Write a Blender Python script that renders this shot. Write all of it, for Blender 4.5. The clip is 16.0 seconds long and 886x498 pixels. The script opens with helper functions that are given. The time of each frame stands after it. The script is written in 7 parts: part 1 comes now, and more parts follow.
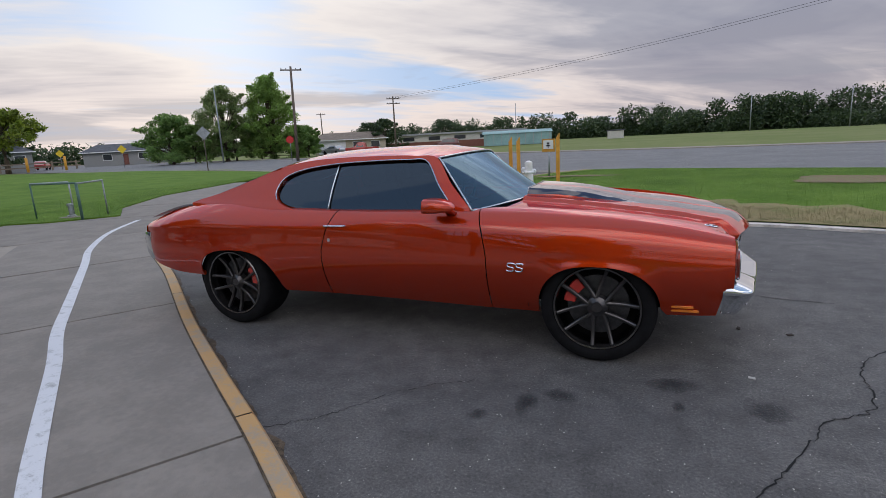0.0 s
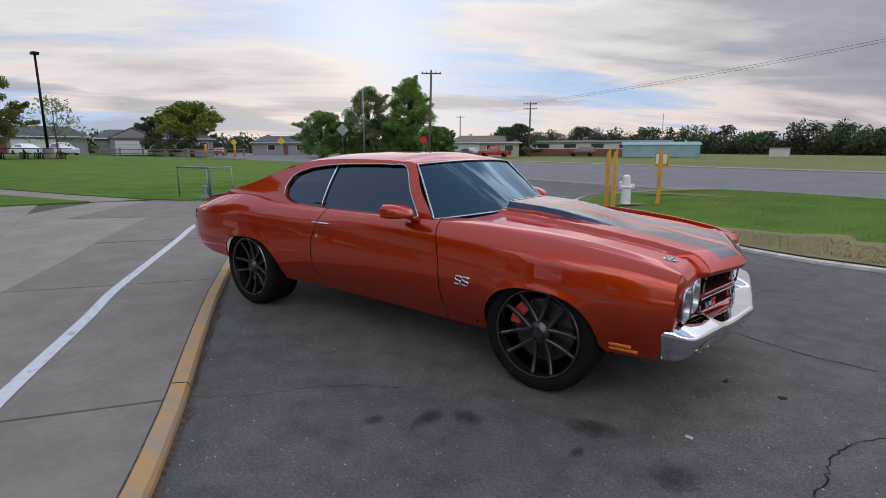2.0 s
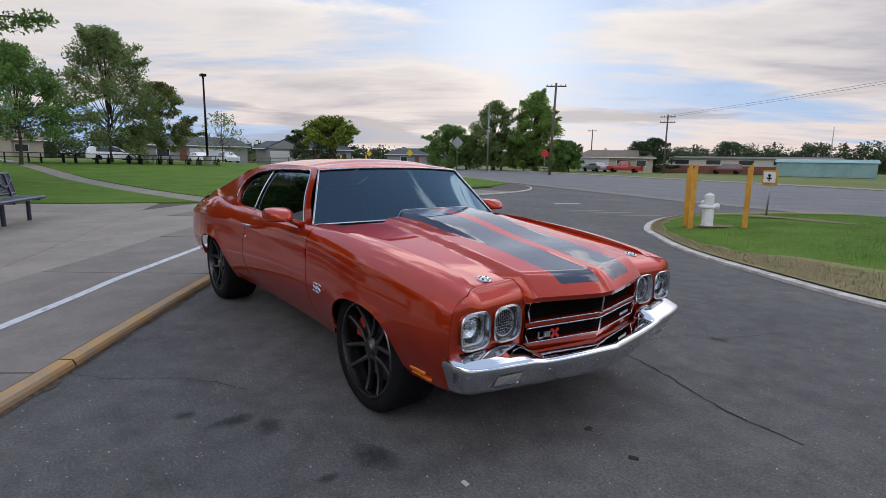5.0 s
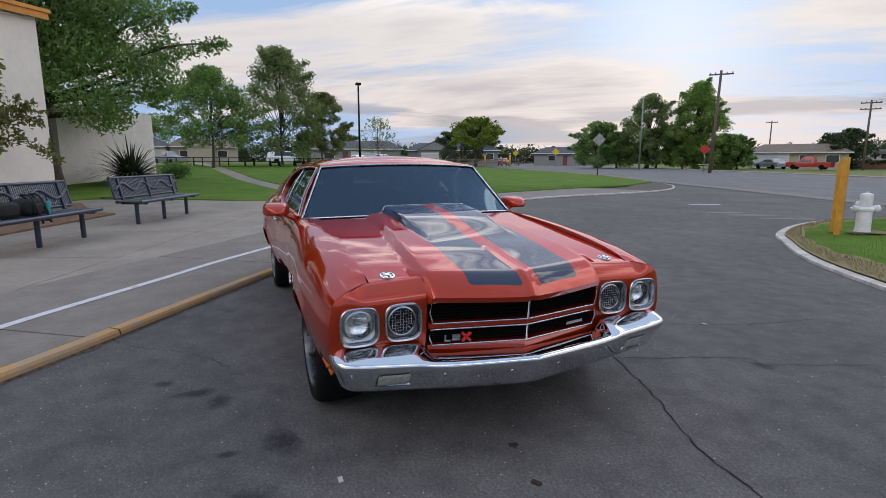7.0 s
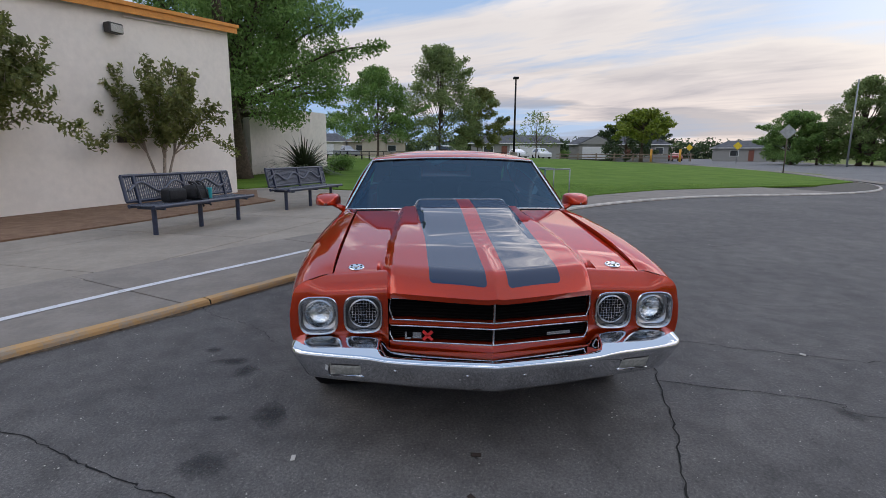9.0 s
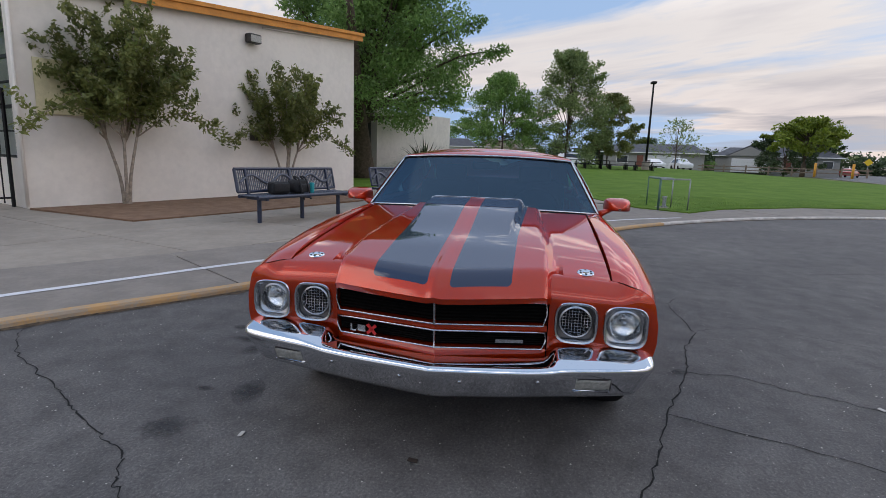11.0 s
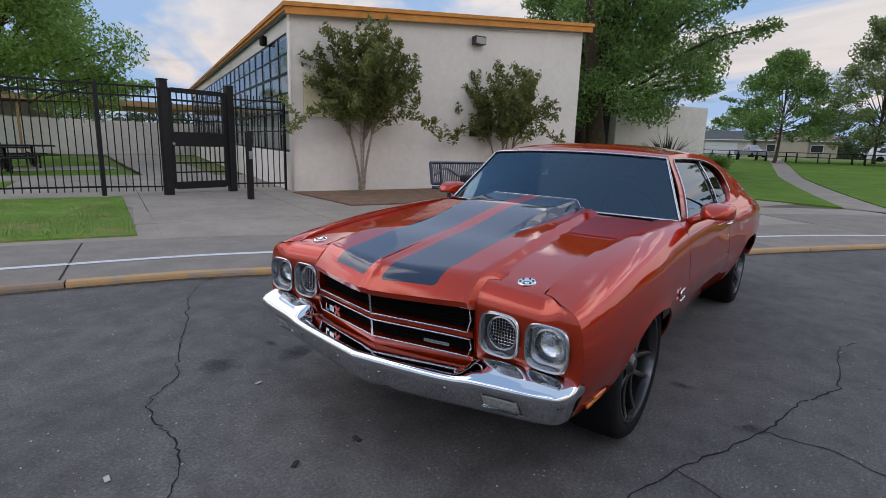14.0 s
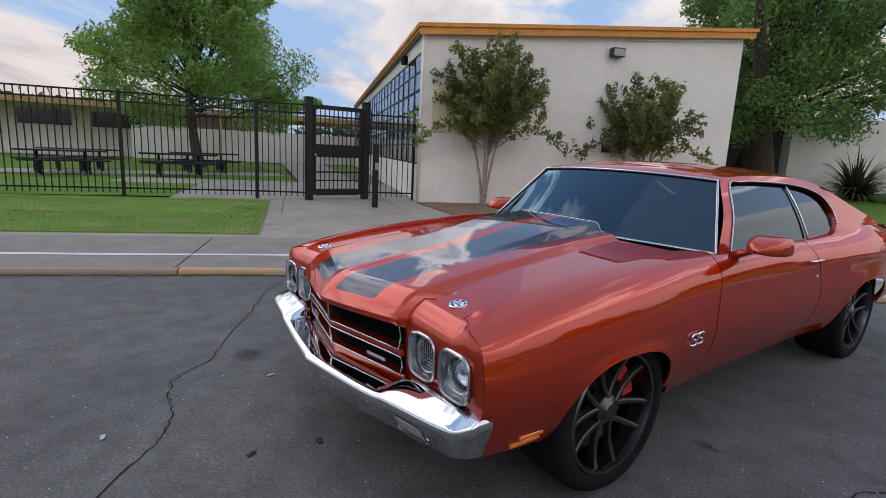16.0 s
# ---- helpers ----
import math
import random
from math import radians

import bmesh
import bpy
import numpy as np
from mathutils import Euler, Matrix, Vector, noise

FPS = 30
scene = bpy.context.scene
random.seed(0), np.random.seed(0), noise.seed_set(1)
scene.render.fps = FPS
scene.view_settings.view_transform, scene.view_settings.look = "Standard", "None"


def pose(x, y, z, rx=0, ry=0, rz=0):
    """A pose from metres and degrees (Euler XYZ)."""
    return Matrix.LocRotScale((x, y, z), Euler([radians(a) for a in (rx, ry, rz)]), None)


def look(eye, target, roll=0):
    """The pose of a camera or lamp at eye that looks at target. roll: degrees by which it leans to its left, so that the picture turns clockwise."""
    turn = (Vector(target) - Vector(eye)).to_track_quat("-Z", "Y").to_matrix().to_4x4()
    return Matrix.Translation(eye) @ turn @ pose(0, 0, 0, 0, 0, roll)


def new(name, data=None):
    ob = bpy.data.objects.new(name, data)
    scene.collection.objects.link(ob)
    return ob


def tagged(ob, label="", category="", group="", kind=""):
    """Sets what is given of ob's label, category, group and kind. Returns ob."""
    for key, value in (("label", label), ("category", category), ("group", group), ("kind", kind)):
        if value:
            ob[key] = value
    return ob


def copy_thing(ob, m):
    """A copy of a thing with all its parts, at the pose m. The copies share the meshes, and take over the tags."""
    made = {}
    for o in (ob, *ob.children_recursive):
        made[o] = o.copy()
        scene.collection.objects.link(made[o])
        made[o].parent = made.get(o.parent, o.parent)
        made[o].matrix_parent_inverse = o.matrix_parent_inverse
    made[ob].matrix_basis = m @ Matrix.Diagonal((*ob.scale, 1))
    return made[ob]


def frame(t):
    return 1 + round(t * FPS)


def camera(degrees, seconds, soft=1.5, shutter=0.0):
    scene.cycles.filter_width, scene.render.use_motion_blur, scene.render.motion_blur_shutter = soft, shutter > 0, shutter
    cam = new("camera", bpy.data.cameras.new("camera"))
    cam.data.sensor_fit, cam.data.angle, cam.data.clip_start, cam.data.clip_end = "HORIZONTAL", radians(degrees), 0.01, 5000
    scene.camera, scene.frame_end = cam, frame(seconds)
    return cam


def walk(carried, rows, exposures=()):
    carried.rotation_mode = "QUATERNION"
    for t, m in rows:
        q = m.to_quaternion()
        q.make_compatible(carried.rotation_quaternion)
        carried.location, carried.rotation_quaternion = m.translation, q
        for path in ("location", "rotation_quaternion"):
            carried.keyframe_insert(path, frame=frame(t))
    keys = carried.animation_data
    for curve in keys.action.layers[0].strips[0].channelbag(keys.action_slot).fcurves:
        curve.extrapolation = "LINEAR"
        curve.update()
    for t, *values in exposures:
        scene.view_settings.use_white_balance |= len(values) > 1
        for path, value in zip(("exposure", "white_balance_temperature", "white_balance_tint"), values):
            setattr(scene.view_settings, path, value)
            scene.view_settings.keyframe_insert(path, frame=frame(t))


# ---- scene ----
cam = camera(80.9, 16.0, soft=0.8)
PATH = [
    (0, (1.745, -3.941, 1.372), (0.985, -2.137, 0.964), -3.1),
    (0.5, (1.992, -3.809, 1.39), (1.134, -2.049, 0.984), -3.3),
    (1, (2.318, -3.751, 1.405), (1.304, -2.074, 1.007), -3.2),
    (1.5, (2.514, -3.585, 1.381), (1.394, -1.971, 1.004), -1.8),
    (2, (2.687, -3.398, 1.365), (1.499, -1.834, 0.986), -0.0),
    (2.5, (2.966, -3.217, 1.343), (1.675, -1.736, 0.97), 0.0),
    (3, (3.119, -3.043, 1.336), (1.753, -1.629, 0.97), -0.2),
    (3.2, (3.161, -2.919, 1.336), (1.79, -1.509, 0.974), 0.2),
    (5.3, (3.884, -2.049, 1.335), (2.285, -0.893, 1.007), 0.8),
    (5.5, (3.987, -1.944, 1.334), (2.347, -0.845, 1.009), 0.6),
    (6, (4.101, -1.744, 1.332), (2.375, -0.787, 1.01), 0.2),
    (6.5, (4.088, -1.47, 1.321), (2.334, -0.568, 0.992), 0.7),
    (7, (4.232, -1.21, 1.318), (2.404, -0.475, 0.978), 0.1),
    (7.5, (4.306, -1.036, 1.321), (2.417, -0.477, 0.973), -0.2),
    (8, (4.218, -0.807, 1.301), (2.32, -0.291, 0.94), 0.6),
    (8.5, (4.254, -0.601, 1.303), (2.318, -0.257, 0.935), 0.0),
    (9, (4.356, -0.379, 1.316), (2.394, -0.23, 0.953), 0.3),
    (9.2, (4.318, -0.329, 1.293), (2.352, -0.249, 0.935), 0.2),
    (11.3, (4.187, 0.463, 1.264), (2.255, 0.088, 0.908), 2.0),
    (11.5, (4.132, 0.521, 1.267), (2.207, 0.115, 0.906), 1.9),
    (12, (4.088, 0.712, 1.273), (2.204, 0.15, 0.905), 1.1),
    (12.5, (4.098, 0.956, 1.287), (2.293, 0.183, 0.908), 0.9),
    (13, (3.939, 1.072, 1.271), (2.192, 0.18, 0.882), 1.8),
    (13.5, (3.801, 1.226, 1.288), (2.109, 0.238, 0.892), 1.9),
    (14, (3.737, 1.486, 1.308), (2.176, 0.301, 0.909), 1.8),
    (14.5, (3.595, 1.577, 1.306), (2.125, 0.277, 0.918), 2.3),
    (15, (3.419, 1.617, 1.312), (1.991, 0.271, 0.926), 3.2),
    (15.5, (3.294, 1.826, 1.333), (1.997, 0.349, 0.963), 2.8),
    (16, (3.145, 2.004, 1.34), (1.984, 0.417, 0.971), 2.8),
]
walk(cam, [(t, look(eye, target, roll)) for t, eye, target, roll in PATH],
     [(0, 0.00), (9, 0.00), (12, 0.00), (13, -0.13), (14.5, 0.07), (16, 0.08)])

# ---------- world and light ----------
SUN_DIR = Vector((-0.70, 0.70, 0.25)).normalized()
world = bpy.data.worlds.new("sky")
scene.world = world
world.use_nodes = True


def ramp_node(nt, fac, stops):
    r = nt.nodes.new("ShaderNodeValToRGB")
    while len(r.color_ramp.elements) < len(stops):
        r.color_ramp.elements.new(0.5)
    for e, (p, c) in zip(r.color_ramp.elements, stops):
        e.position = p
        e.color = (*c, 1) if len(c) == 3 else c
    nt.links.new(fac, r.inputs[0])
    return r.outputs[0]


def math_node(nt, op, a, b=None, clamp=False):
    m = nt.nodes.new("ShaderNodeMath")
    m.operation, m.use_clamp = op, clamp
    for i, v in enumerate((a, b)):
        if v is None:
            continue
        if isinstance(v, (int, float)):
            m.inputs[i].default_value = v
        else:
            nt.links.new(v, m.inputs[i])
    return m.outputs[0]


def mix_node(nt, fac, a, b, mode="MIX"):
    m = nt.nodes.new("ShaderNodeMix")
    m.data_type, m.blend_type = "RGBA", mode
    for sock, v in ((m.inputs[0], fac), (m.inputs[6], a), (m.inputs[7], b)):
        if isinstance(v, (int, float)):
            sock.default_value = v
        elif isinstance(v, tuple):
            sock.default_value = (*v, 1)
        else:
            nt.links.new(v, sock)
    return m.outputs[2]


def noise_node(nt, vec, scale, detail=4, rough=0.55, stretch=None, distortion=0.0, offset=(0, 0, 0)):
    if stretch or offset != (0, 0, 0):
        mp = nt.nodes.new("ShaderNodeMapping")
        mp.inputs["Scale"].default_value = stretch or (1, 1, 1)
        mp.inputs["Location"].default_value = offset
        nt.links.new(vec, mp.inputs[0])
        vec = mp.outputs[0]
    n = nt.nodes.new("ShaderNodeTexNoise")
    n.inputs["Scale"].default_value = scale
    n.inputs["Detail"].default_value = detail
    n.inputs["Roughness"].default_value = rough
    n.inputs["Distortion"].default_value = distortion
    nt.links.new(vec, n.inputs["Vector"])
    return n.outputs["Fac"]


def build_sky():
    nt = world.node_tree
    nt.nodes.clear()
    tc = nt.nodes.new("ShaderNodeTexCoord")
    way = tc.outputs["Generated"]
    sep = nt.nodes.new("ShaderNodeSeparateXYZ")
    nt.links.new(way, sep.inputs[0])
    up = math_node(nt, "MAXIMUM", sep.outputs[2], 0.0)
    sky = nt.nodes.new("ShaderNodeTexSky")
    sky.sky_type, sky.sun_disc = "NISHITA", False
    sky.sun_elevation = math.asin(SUN_DIR.z)
    sky.sun_rotation = math.atan2(SUN_DIR.x, SUN_DIR.y)
    blue = mix_node(nt, 1.0, sky.outputs[0], (0.05, 0.052, 0.056), "MULTIPLY")
    blue = mix_node(nt, 0.85, blue, (0.42, 0.61, 0.94))
    # the cloud sheet, seen on a flat layer overhead
    h = math_node(nt, "ADD", up, 0.10)
    px = math_node(nt, "DIVIDE", sep.outputs[0], h)
    py = math_node(nt, "DIVIDE", sep.outputs[1], h)
    comb = nt.nodes.new("ShaderNodeCombineXYZ")
    nt.links.new(px, comb.inputs[0])
    nt.links.new(py, comb.inputs[1])
    turn = nt.nodes.new("ShaderNodeMapping")
    turn.inputs["Rotation"].default_value = (0, 0, radians(38))
    nt.links.new(comb.outputs[0], turn.inputs[0])
    flat = turn.outputs[0]
    big = noise_node(nt, flat, 0.42, 6, 0.55, (1.0, 0.45, 1), 0.6, (SKY_OFF[0], SKY_OFF[1], 0))
    fine = noise_node(nt, flat, 1.1, 6, 0.55, (1.2, 0.38, 1), 0.9, (1.3, 4.2, 0))
    d = math_node(nt, "ADD", math_node(nt, "MULTIPLY", big, 0.74), math_node(nt, "MULTIPLY", fine, 0.26))

    def toward(way_to, inner, outer, amount):
        dt = nt.nodes.new("ShaderNodeVectorMath")
        dt.operation = "DOT_PRODUCT"
        nt.links.new(way, dt.inputs[0])
        dt.inputs[1].default_value = Vector(way_to).normalized()
        w = ramp_node(nt, dt.outputs["Value"], [(outer, (0, 0, 0)), (inner, (1, 1, 1))])
        w.node.color_ramp.interpolation = "EASE"
        return math_node(nt, "MULTIPLY", w, amount)

    for lean in (toward((0.34, 0.92, 0.22), 0.97, 0.78, 0.15), toward((-0.54, 0.80, 0.25), 0.995, 0.93, -0.055), toward((-0.42, -0.88, 0.26), 0.97, 0.80, -0.11), toward((-0.76, 0.62, 0.20), 0.995, 0.93, -0.035), toward((0.8, 0.0, 0.6), 0.95, 0.5, -0.05), toward((-0.96, -0.10, 0.24), 0.99, 0.86, -0.06), toward((-0.85, 0.15, 0.52), 0.985, 0.86, 0.045), toward((0.05, -0.10, 1.0), 0.97, 0.78, -0.05), toward((-0.36, 0.78, 0.52), 0.985, 0.87, 0.07), toward((-0.45, -0.50, 0.74), 0.985, 0.86, -0.06)):
        d = math_node(nt, "ADD", d, lean)
    d = math_node(nt, "ADD", d, math_node(nt, "MULTIPLY", ramp_node(nt, up, [(0.24, (0, 0, 0)), (0.60, (1, 1, 1))]), -0.085))
    d = math_node(nt, "ADD", d, math_node(nt, "MULTIPLY", ramp_node(nt, up, [(0.03, (1, 1, 1)), (0.15, (0, 0, 0))]), -0.075))
    puff = noise_node(nt, flat, 2.3, 6, 0.6, (1.0, 0.6, 1), 0.8, (0.4, 2.7, 0))
    high = ramp_node(nt, up, [(0.20, (0, 0, 0)), (0.36, (1, 1, 1))])
    d = math_node(nt, "ADD", d, math_node(nt, "MULTIPLY", math_node(nt, "MULTIPLY", math_node(nt, "SUBTRACT", puff, 0.5), 0.42), high))
    spread = math_node(nt, "ADD", 1.0, math_node(nt, "MULTIPLY", ramp_node(nt, up, [(0.20, (0, 0, 0)), (0.40, (1, 1, 1))]), 0.9))
    d = math_node(nt, "ADD", math_node(nt, "MULTIPLY", math_node(nt, "SUBTRACT", d, 0.46), spread), 0.46)
    cover = ramp_node(nt, d, [(0.38, (0, 0, 0)), (0.46, (1, 1, 1))])
    # thick cloud turns grey-violet, thin cloud is cream
    body = ramp_node(nt, d, [(0.38, (0.75, 0.75, 0.765)), (0.47, (0.82, 0.795, 0.785)), (0.53, (0.69, 0.675, 0.695)), (0.59, (0.44, 0.455, 0.52)), (0.68, (0.33, 0.35, 0.43))])
    warm = ramp_node(nt, up, [(0.0, (1.08, 0.975, 0.90)), (0.07, (1.045, 0.98, 0.94)), (0.17, (1.0, 0.995, 0.985)), (0.4, (0.99, 1.0, 1.0))])
    body = mix_node(nt, 1.0, body, warm, "MULTIPLY")
    # lit cloud is brighter overhead than at the rim of the sky
    lift = nt.nodes.new("ShaderNodeMapRange")
    lift.interpolation_type = "SMOOTHSTEP"
    for k, val in ((1, 0.22), (2, 0.46), (3, 1.0), (4, 3.0)):
        lift.inputs[k].default_value = val
    nt.links.new(up, lift.inputs[0])
    tall = nt.nodes.new("ShaderNodeCombineColor")
    nt.links.new(math_node(nt, "MULTIPLY", lift.outputs[0], 1.012), tall.inputs[0])
    nt.links.new(math_node(nt, "MULTIPLY", lift.outputs[0], 0.985), tall.inputs[1])
    nt.links.new(math_node(nt, "MULTIPLY", lift.outputs[0], 1.0), tall.inputs[2])
    body = mix_node(nt, 1.0, body, tall.outputs[0], "MULTIPLY")
    sheet = mix_node(nt, cover, blue, body)
    # low bank of long dark clouds above the horizon
    comb2 = nt.nodes.new("ShaderNodeCombineXYZ")
    nt.links.new(sep.outputs[0], comb2.inputs[0])
    nt.links.new(sep.outputs[1], comb2.inputs[1])
    nt.links.new(math_node(nt, "MULTIPLY", sep.outputs[2], 11.0), comb2.inputs[2])
    low = noise_node(nt, comb2.outputs[0], 1.9, 5, 0.55, (1, 1, 1), 0.3, (0.7, 0.4, 0))
    band = ramp_node(nt, sep.outputs[2], [(0.0, (1, 1, 1)), (0.09, (1, 1, 1)), (0.17, (0, 0, 0))])
    streak = math_node(nt, "MULTIPLY", ramp_node(nt, low, [(0.53, (0, 0, 0)), (0.60, (1, 1, 1))]), band)
    sheet = mix_node(nt, math_node(nt, "MULTIPLY", streak, 0.6), sheet, (0.36, 0.36, 0.42))
    # glow where the low sun stands behind the cloud
    dot = nt.nodes.new("ShaderNodeVectorMath")
    dot.operation = "DOT_PRODUCT"
    nt.links.new(way, dot.inputs[0])
    dot.inputs[1].default_value = SUN_DIR
    glow = ramp_node(nt, dot.outputs["Value"], [(0.80, (0, 0, 0)), (0.94, (0.05, 0.045, 0.035)), (0.985, (0.12, 0.105, 0.08)), (1.0, (0.22, 0.20, 0.15))])
    sheet = mix_node(nt, 1.0, sheet, glow, "ADD")
    below = ramp_node(nt, sep.outputs[2], [(0.0, (0, 0, 0)), (0.01, (1, 1, 1))])
    sheet = mix_node(nt, below, (0.35, 0.33, 0.32), sheet)
    bg = nt.nodes.new("ShaderNodeBackground")
    bg.inputs[1].default_value = SKY_STRENGTH
    out = nt.nodes.new("ShaderNodeOutputWorld")
    nt.links.new(sheet, bg.inputs[0])
    nt.links.new(bg.outputs[0], out.inputs[0])


SKY_STRENGTH = 0.94
SKY_OFF = (3.1, 0.6)
build_sky()
sun = new("sun", bpy.data.lights.new("sun", "SUN"))
sun.data.energy, sun.data.angle, sun.data.color = 0.58, radians(172), (1.0, 0.86, 0.70)
sun.matrix_world = look(SUN_DIR * 50, (0, 0, 0))


# ---------- materials ----------
def material(name, base=(0.5, 0.5, 0.5), rough=0.5, metal=0.0, vary=0.0, scale=8.0, bump=0.0, bump_scale=60.0, coat=0.0, spec=0.5, second=None, stops=(0.42, 0.6), objrand=0.0, island=0.0, detail=5):
    """A principled surface with colour variation at two scales and fine relief."""
    m = bpy.data.materials.new(name)
    m.use_nodes = True
    nt = m.node_tree
    p = nt.nodes["Principled BSDF"]
    p.inputs["Roughness"].default_value = rough
    p.inputs["Metallic"].default_value = metal
    p.inputs["Coat Weight"].default_value = coat
    p.inputs["Coat Roughness"].default_value = 0.03
    p.inputs["Specular IOR Level"].default_value = spec
    tc = nt.nodes.new("ShaderNodeTexCoord")
    geo = nt.nodes.new("ShaderNodeNewGeometry")
    vec = geo.outputs["Position"]
    col = (*base, 1)
    sock = None
    if vary > 0 or second:
        a = noise_node(nt, vec, scale, detail, 0.6)
        b = noise_node(nt, vec, scale * 9.7, 3, 0.6)
        f = math_node(nt, "ADD", math_node(nt, "MULTIPLY", a, 0.65), math_node(nt, "MULTIPLY", b, 0.35))
        lo = tuple(c * (1 - vary) for c in base)
        hi = tuple(min(1, c * (1 + vary)) for c in base) if not second else second
        sock = ramp_node(nt, f, [(stops[0], lo if not second else base), (stops[1], hi)])
    if objrand or island:
        if objrand:
            rnd = nt.nodes.new("ShaderNodeObjectInfo").outputs["Random"]
        else:
            rnd = geo.outputs["Random Per Island"]
        k = objrand or island
        v = math_node(nt, "ADD", math_node(nt, "MULTIPLY", rnd, 2 * k), 1 - k)
        hsv = nt.nodes.new("ShaderNodeHueSaturation")
        hsv.inputs["Color"].default_value = col
        if sock:
            nt.links.new(sock, hsv.inputs["Color"])
        nt.links.new(v, hsv.inputs["Value"])
        sock = hsv.outputs[0]
    if sock:
        nt.links.new(sock, p.inputs["Base Color"])
    else:
        p.inputs["Base Color"].default_value = col
    if bump > 0:
        n = noise_node(nt, vec, bump_scale, 4, 0.6)
        bn = nt.nodes.new("ShaderNodeBump")
        bn.inputs["Strength"].default_value = bump
        bn.inputs["Distance"].default_value = 0.01
        nt.links.new(n, bn.inputs["Height"])
        nt.links.new(bn.outputs[0], p.inputs["Normal"])
    return m


def glass_material(name, tint, gloss_rough=0.0, ior=1.5, gloss=(0.92, 0.96, 1.0)):
    """Thin tinted pane: it lets tinted light through and mirrors by Fresnel."""
    m = bpy.data.materials.new(name)
    m.use_nodes = True
    nt = m.node_tree
    nt.nodes.clear()
    tr = nt.nodes.new("ShaderNodeBsdfTransparent")
    tr.inputs[0].default_value = (*tint, 1)
    gl = nt.nodes.new("ShaderNodeBsdfGlossy")
    gl.inputs["Roughness"].default_value = gloss_rough
    gl.inputs[0].default_value = (*gloss, 1)
    fr = nt.nodes.new("ShaderNodeFresnel")
    fr.inputs[0].default_value = ior
    mx = nt.nodes.new("ShaderNodeMixShader")
    out = nt.nodes.new("ShaderNodeOutputMaterial")
    nt.links.new(fr.outputs[0], mx.inputs[0])
    nt.links.new(tr.outputs[0], mx.inputs[1])
    nt.links.new(gl.outputs[0], mx.inputs[2])
    nt.links.new(mx.outputs[0], out.inputs[0])
    return m


def paint_material(name, stripes=False):
    """Candy orange-red metallic paint under clear lacquer; the bonnet also wears two slate-blue stripes."""
    m = bpy.data.materials.new(name)
    m.use_nodes = True
    nt = m.node_tree
    p = nt.nodes["Principled BSDF"]
    geo = nt.nodes.new("ShaderNodeNewGeometry")
    fleck = noise_node(nt, geo.outputs["Position"], 900, 2, 0.5)
    red = ramp_node(nt, fleck, [(0.35, (0.35, 0.022, 0.0018)), (0.65, (0.53, 0.040, 0.0038))])
    if stripes:
        sep = nt.nodes.new("ShaderNodeSeparateXYZ")
        nt.links.new(geo.outputs["Position"], sep.inputs[0])
        off = math_node(nt, "ABSOLUTE", math_node(nt, "ADD", sep.outputs[1], -0.012))
        inner = math_node(nt, "GREATER_THAN", off, 0.045)
        wide = math_node(nt, "MULTIPLY", math_node(nt, "MULTIPLY", math_node(nt, "SUBTRACT", 1.7, sep.outputs[0]), 1.3, True), 0.030)
        outer = math_node(nt, "LESS_THAN", off, math_node(nt, "ADD", wide, 0.285))
        # rounded ends at the nose
        nose = math_node(nt, "ADD", sep.outputs[0], math_node(nt, "MULTIPLY", off, 0.24))
        ex = math_node(nt, "MAXIMUM", math_node(nt, "ADD", nose, -2.262), 0.0)
        ey = math_node(nt, "MAXIMUM", math_node(nt, "ADD", math_node(nt, "ABSOLUTE", math_node(nt, "ADD", off, -0.165)), -0.101), 0.0)
        r2 = math_node(nt, "ADD", math_node(nt, "MULTIPLY", ex, ex), math_node(nt, "MULTIPLY", ey, ey))
        ended = math_node(nt, "LESS_THAN", r2, 0.0004)
        front = math_node(nt, "LESS_THAN", nose, 2.262)
        body = math_node(nt, "MAXIMUM", front, ended)
        mask = math_node(nt, "MULTIPLY", math_node(nt, "MULTIPLY", inner, outer), body)
        red = mix_node(nt, mask, red, (0.012, 0.024, 0.055))
        metal = math_node(nt, "SUBTRACT", 0.72, math_node(nt, "MULTIPLY", mask, 0.67))
        nt.links.new(metal, p.inputs["Metallic"])
    else:
        p.inputs["Metallic"].default_value = 0.72
    nt.links.new(red, p.inputs["Base Color"])
    p.inputs["Roughness"].default_value = 0.40
    p.inputs["Specular IOR Level"].default_value = 0.05
    p.inputs["Specular Tint"].default_value = (1.0, 0.20, 0.06, 1)
    p.inputs["Coat Weight"].default_value = 1.0
    p.inputs["Coat Roughness"].default_value = 0.008
    p.inputs["Coat IOR"].default_value = 1.62
    return m


M = {}
M["paint"] = paint_material("candy_orange_paint")
M["paint_striped"] = paint_material("striped_paint", True)
M["chrome"] = material("chrome", (0.70, 0.72, 0.75), 0.04, 1.0)
M["dull_chrome"] = material("bright_trim", (0.52, 0.53, 0.55), 0.24, 1.0)
M["black"] = material("black_plastic", (0.004, 0.004, 0.005), 0.6, vary=0.3, spec=.25)
M["dark"] = material("black_underseal", (0.004, 0.004, 0.004), 0.95, spec=.1)
M["tyre"] = material("tyre_rubber", (0.007, 0.007, 0.008), 0.85, spec=.15, vary=0.25, scale=20, bump=0.15, bump_scale=90)
M["rim"] = material("gunmetal_rim", (0.085, 0.082, 0.083), 0.30, 0.85, vary=0.15, scale=15)
M["rim_edge"] = material("machined_rim_lip", (0.15, 0.147, 0.147), 0.26, 1.0)
M["disc"] = material("brake_disc_iron", (0.09, 0.09, 0.095), 0.4, 1.0, vary=0.2, scale=30)
